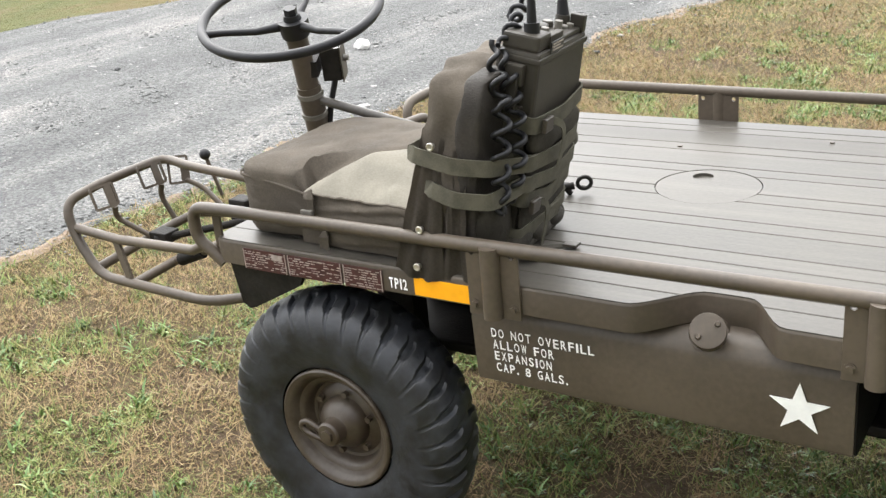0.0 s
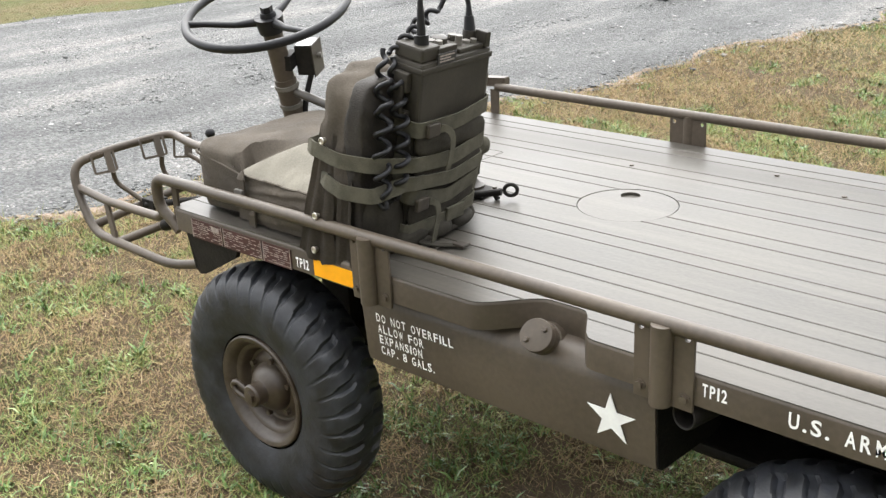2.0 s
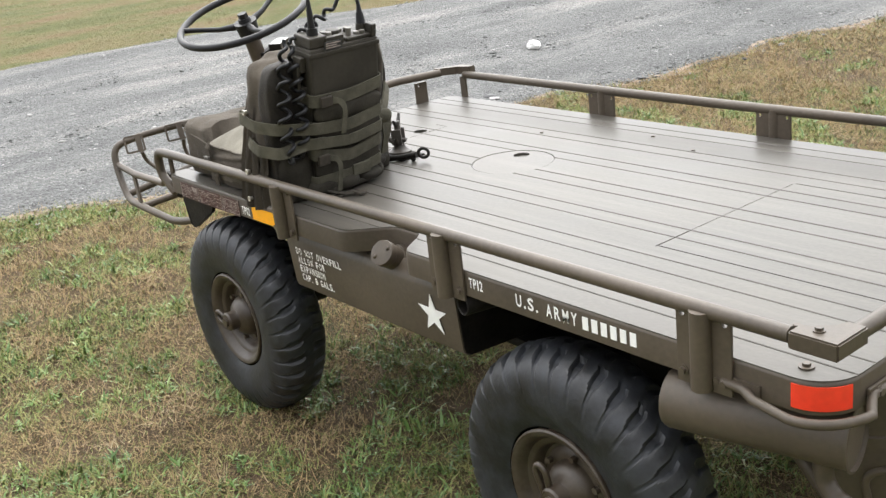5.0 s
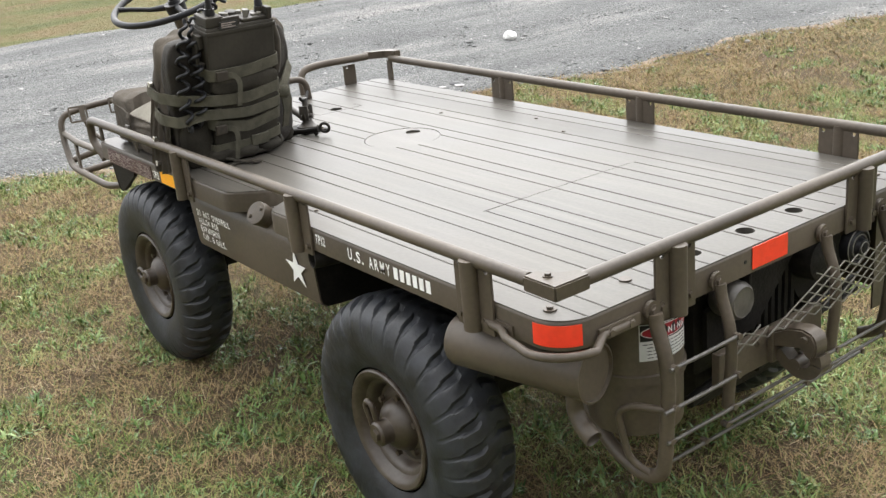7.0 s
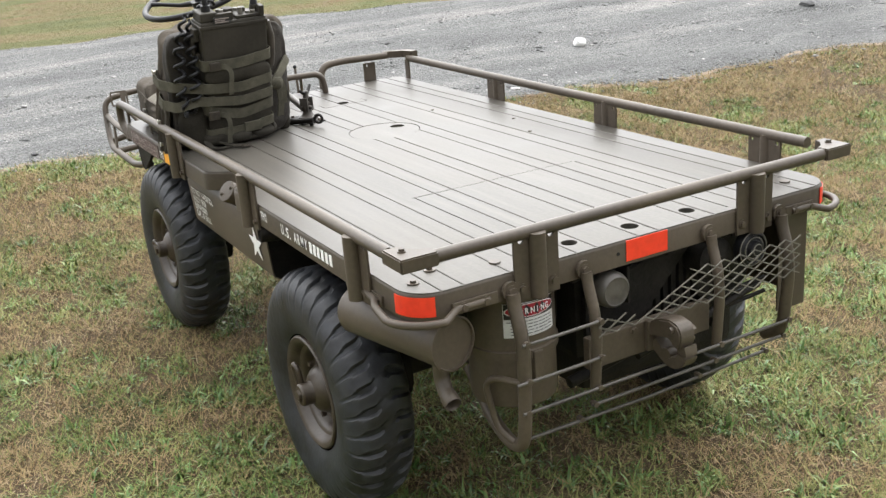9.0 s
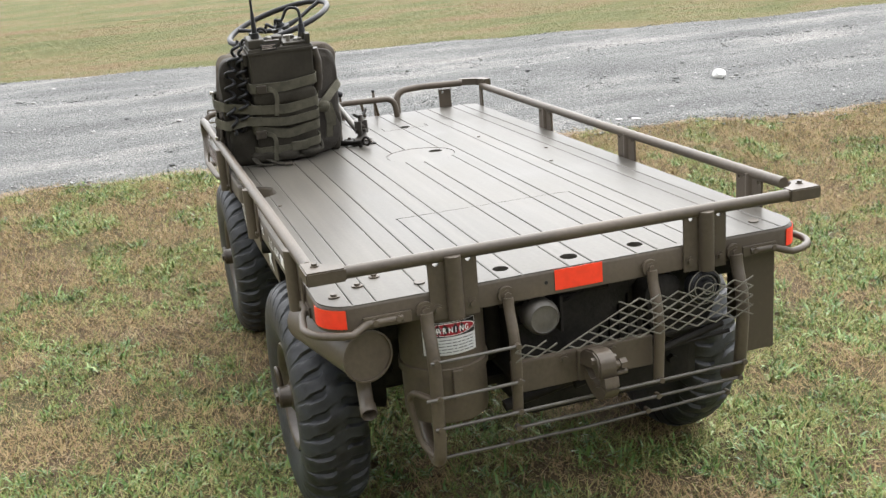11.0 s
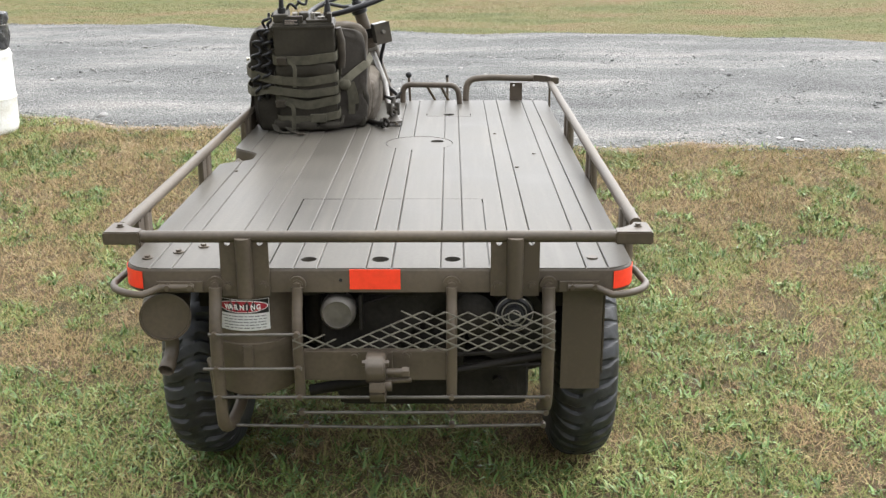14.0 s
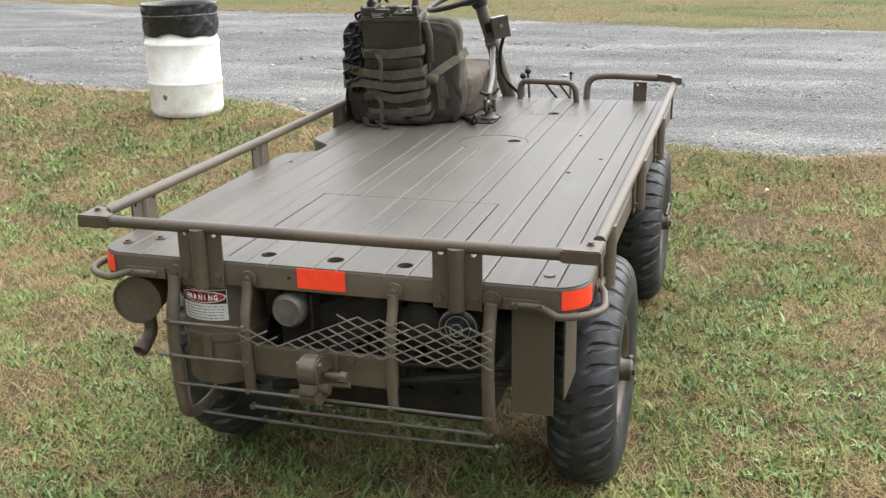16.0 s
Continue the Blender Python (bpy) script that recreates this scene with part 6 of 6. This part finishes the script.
part("buckle", box(-0.236, -0.206, -0.404, -0.378, DECK + 0.004, DECK + 0.011, bevel=0.002), brown_metal, radio, "brown friction buckle")
bm = bmesh.new()
add_tube(bm, [RM @ Vector(p) for p in ((-0.035, W + 0.012, 0.37), (-0.035, W + 0.020, 0.32), (-0.035, W + 0.022, 0.26), (-0.04, W + 0.016, 0.22))], [0.012, 0.017, 0.014, 0.016], 12)
add_cyl(bm, RM @ Vector((-0.05, W + 0.008, 0.165)), RM @ Vector((-0.048, W + 0.030, 0.155)), 0.018, 0.022, n=16)
part("handset", bm, brown_metal, radio, "dark brown radio handset hanging at the side", smooth=50)
part("handset_strap", tube([RM @ Vector(p) for p in ((-0.03, W + 0.006, 0.36), (-0.03, W + 0.024, 0.30), (-0.045, W + 0.012, 0.18), (-0.05, W + 0.008, 0.12))], 0.016, flat=0.004, up=(0, 1, 0)), webbing, radio)

# ---- litter barrel beside the road ----
BXY = (-3.29, -3.015)
bz = float(gz(*BXY)) - 0.005
barrel = thing("litter_barrel", "white plastic drum lined with a black bag", "trash can", (BXY[0], BXY[1], bz))
prof = [(0.18, 0.0), (0.224, 0.004), (0.238, 0.020), (0.244, 0.055), (0.247, 0.235), (0.251, 0.243), (0.253, 0.250), (0.250, 0.258), (0.245, 0.268), (0.246, 0.46), (0.248, 0.525), (0.252, 0.533), (0.252, 0.541), (0.246, 0.550), (0.240, 0.60), (0.236, 0.78), (0.240, 0.795), (0.232, 0.80), (0.224, 0.78), (0.17, 0.55), (0.05, 0.54)]
bm = bmesh.new()
add_revolve(bm, [(r * (1.05 if z < 0.555 else 1.02), z * 0.955) for r, z in prof], 48, Matrix.Translation((BXY[0], BXY[1], bz)))
drum = part("drum", bm, drum_white, barrel, "dirty white ribbed plastic drum", smooth=40)
scuff = bmesh.new()
a0 = math.atan2(0.9 + 3.00, 3.35 + 3.30)
pts = [(a0 - 0.62 + 0.072 * math.cos(t) * (1 + 0.2 * math.sin(3 * t)), 0.150 + 0.020 * math.sin(t) + 0.004 * math.cos(3 * t)) for t in [2 * math.pi * i / 16 for i in range(16)]]
scuff.faces.new([scuff.verts.new((BXY[0] + 0.2600 * math.cos(a), BXY[1] + 0.2600 * math.sin(a), bz + z)) for a, z in pts])
part("scuff", scuff, worn_steel, drum, "grey rubbed patch")
bm = bmesh.new()
rings = []
nseg = 96
for i in range(15):
    t = i / 14
    ring = []
    for k in range(nseg):
        a = 2 * math.pi * k / nseg
        r = 0.257 + 0.010 * noise.noise(Vector((3.2 * math.cos(a), 3.2 * math.sin(a), 2.2 * t))) + 0.018 * noise.noise(Vector((9 * math.cos(a) + 5 * t, 9 * math.sin(a), 5 * t))) * (0.5 + t)
        r -= 0.012 * math.exp(-((t - 0.64) / 0.04) ** 2)
        low = 0.572 + 0.012 * math.sin(3 * a + 1) + 0.008 * math.sin(7 * a)
        z = low + (0.784 - low) * t
        r = max(r, 0.2575)
        ring.append(bm.verts.new((BXY[0] + r * math.cos(a), BXY[1] + r * math.sin(a), bz + z)))
    rings.append(ring)
for i in range(5):
    ring = []
    for k in range(nseg):
        a = 2 * math.pi * k / nseg
        r = 0.240 - 0.012 * i
        ring.append(bm.verts.new((BXY[0] + r * math.cos(a), BXY[1] + r * math.sin(a), bz + 0.781 - 0.07 * i * i / 2)))
    rings.append(ring)
for a, b in zip(rings, rings[1:]):
    for k in range(nseg):
        bm.faces.new((a[k], a[(k + 1) % nseg], b[(k + 1) % nseg], b[k]))
liner = part("bag", bm, bag_black, barrel, "shiny black plastic bag folded over the rim", smooth=70)
part("bag_cord", tube([(BXY[0] + 0.261 * math.cos(a), BXY[1] + 0.261 * math.sin(a), bz + 0.710 + 0.004 * math.sin(2 * a)) for a in [2 * math.pi * k / 48 for k in range(48)]], 0.004, 6, closed=True), worn_steel, liner)

# ---- stones and scraps ----
def stone(name, x, y, size, squash, mat, label, seed, group=""):
    z = float(gz(x, y)) + 0.012
    e = bmesh.new()
    bmesh.ops.create_icosphere(e, subdivisions=3, radius=1.0)
    for v in e.verts:
        d = 1 + 0.28 * noise.noise(v.co * 1.3 + Vector((seed, 0, 0))) + 0.16 * noise.noise(v.co * 3.1 + Vector((0, seed, 0)))
        v.co = Vector((v.co.x * size * d, v.co.y * size * d * 0.8, v.co.z * size * d * squash))
        v.co += Vector((x, y, z + size * squash * 0.6))
    ob = part(name, e, mat, None, smooth=30)
    return tagged(ob, label, "rock", group)


stone("rock", -3.60, 3.49, 0.058, 0.75, chalk, "white quartz rock lying on the gravel road", 2.0)
stone("rock", -3.45, 5.85, 0.075, 0.4, dark_stone, "dark flat stone lying on the gravel road", 7.0)
rr = random.Random(12)
for i in range(16):
    y = rr.uniform(-4.5, 5.5)
    x = float(road_near(y)) - rr.uniform(0.1, 3.6)
    stone("pebble", x, y, rr.uniform(0.014, 0.030), 0.45, grey_stone if rr.random() < 0.5 else dark_stone, "loose stone on the gravel road", 20 + i, "loose stones on the road")
for i in range(9):
    y = 2.3 + rr.uniform(-0.5, 1.4)
    x = float(road_near(y)) - rr.uniform(0.02, 0.45)
    stone("pebble", x, y, rr.uniform(0.02, 0.048), 0.22, dark_stone if i % 3 else grey_stone, "flat stone at the road edge", 50 + i, "loose stones on the road")


def scrap(x, y, size, mat, name, label, category, seed):
    z = float(gz(x, y)) + 0.045
    bm = bmesh.new()
    ring = [bm.verts.new((x + size * math.cos(t) * (0.7 + 0.4 * noise.noise(Vector((t, seed, 0)))), y + size * 0.6 * math.sin(t), z + 0.012 * noise.noise(Vector((seed, t * 2, 0))))) for t in [2 * math.pi * i / 10 for i in range(10)]]
    c = bm.verts.new((x, y, z + 0.01))
    for i in range(10):
        bm.faces.new((ring[i], ring[(i + 1) % 10], c))
    bmesh.ops.solidify(bm, geom=bm.faces[:], thickness=0.001)
    return tagged(part(name, bm, mat, None, smooth=40), label, category)


scrap(-1.95, 1.02, 0.018, litter_white, "paper_scrap", "small white scrap of paper in the grass", "litter", 4)

# ---- loose gravel, grass and weeds ----
gen = np.random.default_rng(7)


def raw_mesh(name, co, faces_tri, mat, label, category, faces_quad=None):
    """A large mesh straight from arrays."""
    me = bpy.data.meshes.new(name)
    me.vertices.add(len(co))
    me.vertices.foreach_set("co", co.astype(np.float32).ravel())
    loops = faces_tri.ravel()
    sizes = np.full(len(faces_tri), 3)
    if faces_quad is not None:
        loops = np.concatenate((loops, faces_quad.ravel()))
        sizes = np.concatenate((sizes, np.full(len(faces_quad), 4)))
    me.loops.add(len(loops))
    me.loops.foreach_set("vertex_index", loops.astype(np.int32))
    me.polygons.add(len(sizes))
    me.polygons.foreach_set("loop_start", (np.cumsum(sizes) - sizes).astype(np.int32))
    me.materials.append(mat)
    me.update(calc_edges=True)
    me.validate()
    return tagged(new(name, me), label, category, kind="stuff")


def blades(name, x, y, h, w, lean, mat, label, category, bend=0.5):
    """Tapered, bent grass blades at the given spots."""
    n = len(x)
    z = gz(x, y) - 0.006
    yaw = gen.uniform(0, 2 * np.pi, n)
    fwd = np.stack((np.cos(yaw), np.sin(yaw), np.zeros(n)), -1)
    side = np.stack((-np.sin(yaw), np.cos(yaw), np.zeros(n)), -1)
    base = np.stack((x, y, z), -1)
    up = np.array((0, 0, 1.0))
    mid = base + up * (h * 0.55 * np.cos(lean * bend))[:, None] + fwd * (h * 0.55 * np.sin(lean * bend))[:, None]
    tip = mid + up * (h * 0.5 * np.cos(lean * 1.5))[:, None] + fwd * (h * 0.5 * np.sin(lean * 1.5))[:, None]
    s = side * w[:, None] / 2
    co = np.stack((base - s, base + s, mid + s * 0.8, mid - s * 0.8, tip), 1).reshape(-1, 3)
    i = np.arange(n) * 5
    quads = np.stack((i, i + 1, i + 2, i + 3), -1)
    tris = np.stack((i + 3, i + 2, i + 4), -1)
    return raw_mesh(name, co, tris, mat, label, category, quads)


def straws(name, x, y, h, w, lean, mat, label, category):
    """Straight pointed blades, one face each, lying almost flat."""
    n = len(x)
    yaw = gen.uniform(0, 2 * np.pi, n)
    fwd = np.stack((np.cos(yaw), np.sin(yaw), np.zeros(n)), -1)
    side = np.stack((-np.sin(yaw), np.cos(yaw), gen.uniform(-0.5, 0.5, n)), -1)
    base = np.stack((x, y, gz(x, y) + 0.022 * gen.uniform(0, 1, n) ** 2 - 0.004), -1)
    tip = base + np.array((0, 0, 1.0)) * (h * np.cos(lean))[:, None] + fwd * (h * np.sin(lean))[:, None]
    s = side * w[:, None] / 2
    co = np.stack((base - s, base + s, tip), 1).reshape(-1, 3)
    i = np.arange(n) * 3
    return raw_mesh(name, co, np.stack((i, i + 1, i + 2), -1), mat, label, category)


def turf(n, x0, x1, y0, y1, keep):
    x, y = gen.uniform(x0, x1, n), gen.uniform(y0, y1, n)
    k = keep(x, y)
    return x[k], y[k]


TABLE = gen.uniform(0, 1, (64, 64))


def patchy(x, y, size, seed=0):
    """A smooth random field over the ground, 0 to 1, with patches of about that size."""
    u, v = x / size + 17.3 * seed, y / size + 5.7 * seed
    i, j = np.floor(u).astype(int), np.floor(v).astype(int)
    f, g = u - i, v - j
    f, g = f * f * (3 - 2 * f), g * g * (3 - 2 * g)
    at = lambda a, b: TABLE[a % 64, b % 64]
    return (at(i, j) * (1 - f) + at(i + 1, j) * f) * (1 - g) + (at(i, j + 1) * (1 - f) + at(i + 1, j + 1) * f) * g


def on_turf(x, y):
    off = road_near(y) + 0.02 + 0.14 * (gen.uniform(0, 1, len(x)) ** 2) - 0.06
    drum_gap = np.hypot(x - BXY[0], y - BXY[1]) > 0.25
    return (x > off) & drum_gap


NEAR = (-3.7, 2.9, -2.7, 3.7)
WIDE = (-6.0, 5.5, -6.5, 8.0)


def density(x, y):
    """Full round the vehicle, thinning out further off, where the blades are drawn broader."""
    dx = np.maximum(np.maximum(NEAR[0] - x, x - NEAR[1]), 0)
    dy = np.maximum(np.maximum(NEAR[2] - y, y - NEAR[3]), 0)
    return 0.16 + 0.84 * np.exp(-np.hypot(dx, dy) / 0.9)


def lushness(x, y):
    """How green the turf is, 0 to 1: in patches, and richer behind the vehicle than beside the road."""
    f = 0.32 * patchy(x, y, 0.44, 3) + 0.42 * patchy(x, y, 0.17, 5) + 0.26 * patchy(x, y, 0.06, 9)
    f += 0.012 + 0.046 * np.clip(x + 0.4, -1.2, 1.7) - 0.02 * np.clip((y - 0.6) / 0.8, 0, 1) * np.clip((1.4 - x) / 1.2, 0, 1)
    return np.clip((f - 0.445) / 0.085, 0, 1)


# the sward: short fine blades, dry and green mixed, mostly lying flat
x, y = turf(4300000, *WIDE, lambda x, y: on_turf(x, y) & (gen.uniform(0, 1, len(x)) < density(x, y) * (0.30 + 0.75 * patchy(x, y, 0.07, 1)) * np.clip(0.25 + 2.2 * patchy(x, y, 0.27, 12), 0, 1)))
n = len(x)
green = gen.uniform(0, 1, n) < 0.19 + 0.65 * lushness(x, y)
for name, pick, mat, label in (("dry_grass", ~green, thatch_mat, "short dry autumn grass, straw and brown, trodden flat"), ("green_grass", green, sward_mat, "short olive green grass lying flat among the straw")):
    n = int(pick.sum())
    straws(name, x[pick], y[pick], gen.gamma(4, 0.0085, n), gen.uniform(0.0014, 0.0036, n) / density(x[pick], y[pick]) ** 0.5, gen.uniform(0.75 if name == "dry_grass" else 0.55, 1.5, n), mat, label, "grass")


def rosettes(n, low, count, length, width, name, mat, label):
    """Low rosettes: broad blades that spread from one root and droop at their tips."""
    x, y = turf(n, *WIDE, lambda x, y: on_turf(x, y) & (gen.uniform(0, 1, len(x)) < density(x, y) ** 1.35 * np.clip((lushness(x, y) - low) / (1 - low), 0, 1) ** 1.4))
    size = np.repeat(gen.uniform(0.55, 1.35, len(x)), count)
    x, y = np.repeat(x, count), np.repeat(y, count)
    k = len(x)
    x, y = x + gen.normal(0, 0.007, k), y + gen.normal(0, 0.007, k)
    blades(name, x, y, gen.gamma(10, length / 10, k) * size, gen.uniform(0.55, 1.15, k) * width * size ** 0.5 / density(x, y) ** 0.5, gen.uniform(0.45, 1.3, k), mat, label, "grass", 0.8)


rosettes(135000, 0.06, 7, 0.027, 0.0056, "green_grass", green_mat, "green grass in low spreading tufts")
rosettes(100000, 0.40, 7, 0.032, 0.0086, "weeds", weed_mat, "broad-bladed green weeds in low rosettes")
# withered tufts that still stand between the green
x, y = turf(60000, *WIDE, lambda x, y: on_turf(x, y) & (gen.uniform(0, 1, len(x)) < 0.75 * density(x, y) * (1 - lushness(x, y)) * np.clip(4 * patchy(x, y, 0.16, 21) - 1.6, 0, 1)))
x, y = np.repeat(x, 4), np.repeat(y, 4)
n = len(x)
x, y = x + gen.normal(0, 0.012, n), y + gen.normal(0, 0.012, n)
blades("withered_grass", x, y, gen.gamma(8, 0.0050, n), gen.uniform(0.0018, 0.0036, n) / density(x, y) ** 0.5, gen.uniform(0.3, 1.3, n), thatch_mat, "withered tan grass tufts still standing", "grass")
x, y = turf(150000, -15.0, -6.0, -13.0, 11.0, lambda x, y: x < road_far(y) + 0.05 - 0.3 * gen.uniform(0, 1, len(x)) ** 2)
n = len(x)
straws("meadow_grass", x, y, gen.gamma(6, 0.0080, n), gen.uniform(0.0035, 0.007, n), gen.uniform(1.25, 1.55, n), far_grass_mat, "mown dry meadow grass beyond the road", "grass")


def gravel_stones(n):
    y = gen.uniform(-7, 9, n)
    a, b = road_near(y), road_far(y)
    t = gen.uniform(0, 1, n) ** 1.35
    x = a + 0.12 * (1 - t) * gen.normal(0, 1, n) + (b - a) * t
    s = gen.gamma(2.4, 0.0026, n) + 0.003
    s[: n // 30] *= 2.1
    z = gz(x, y) + 0.012
    unit = np.array(((1, 0, 0), (-1, 0, 0), (0, 1, 0), (0, -1, 0), (0, 0, 1), (0, 0, -1)), float)
    tri = np.array(((0, 2, 4), (2, 1, 4), (1, 3, 4), (3, 0, 4), (2, 0, 5), (1, 2, 5), (3, 1, 5), (0, 3, 5)))
    jit = gen.uniform(0.55, 1.2, (n, 6, 1))
    yaw = gen.uniform(0, 2 * np.pi, n)
    pts = unit[None] * jit * s[:, None, None] * np.array((1.0, 0.8, 0.36))
    rot = np.stack((pts[..., 0] * np.cos(yaw)[:, None] - pts[..., 1] * np.sin(yaw)[:, None], pts[..., 0] * np.sin(yaw)[:, None] + pts[..., 1] * np.cos(yaw)[:, None], pts[..., 2]), -1)
    co = rot + np.stack((x, y, z), -1)[:, None]
    faces = (tri[None] + (np.arange(n) * 6)[:, None, None]).reshape(-1, 3)
    raw_mesh("loose_gravel", co.reshape(-1, 3), faces, stone_mat, "loose crushed grey stones strewn over the road", "gravel")


gravel_stones(40000)
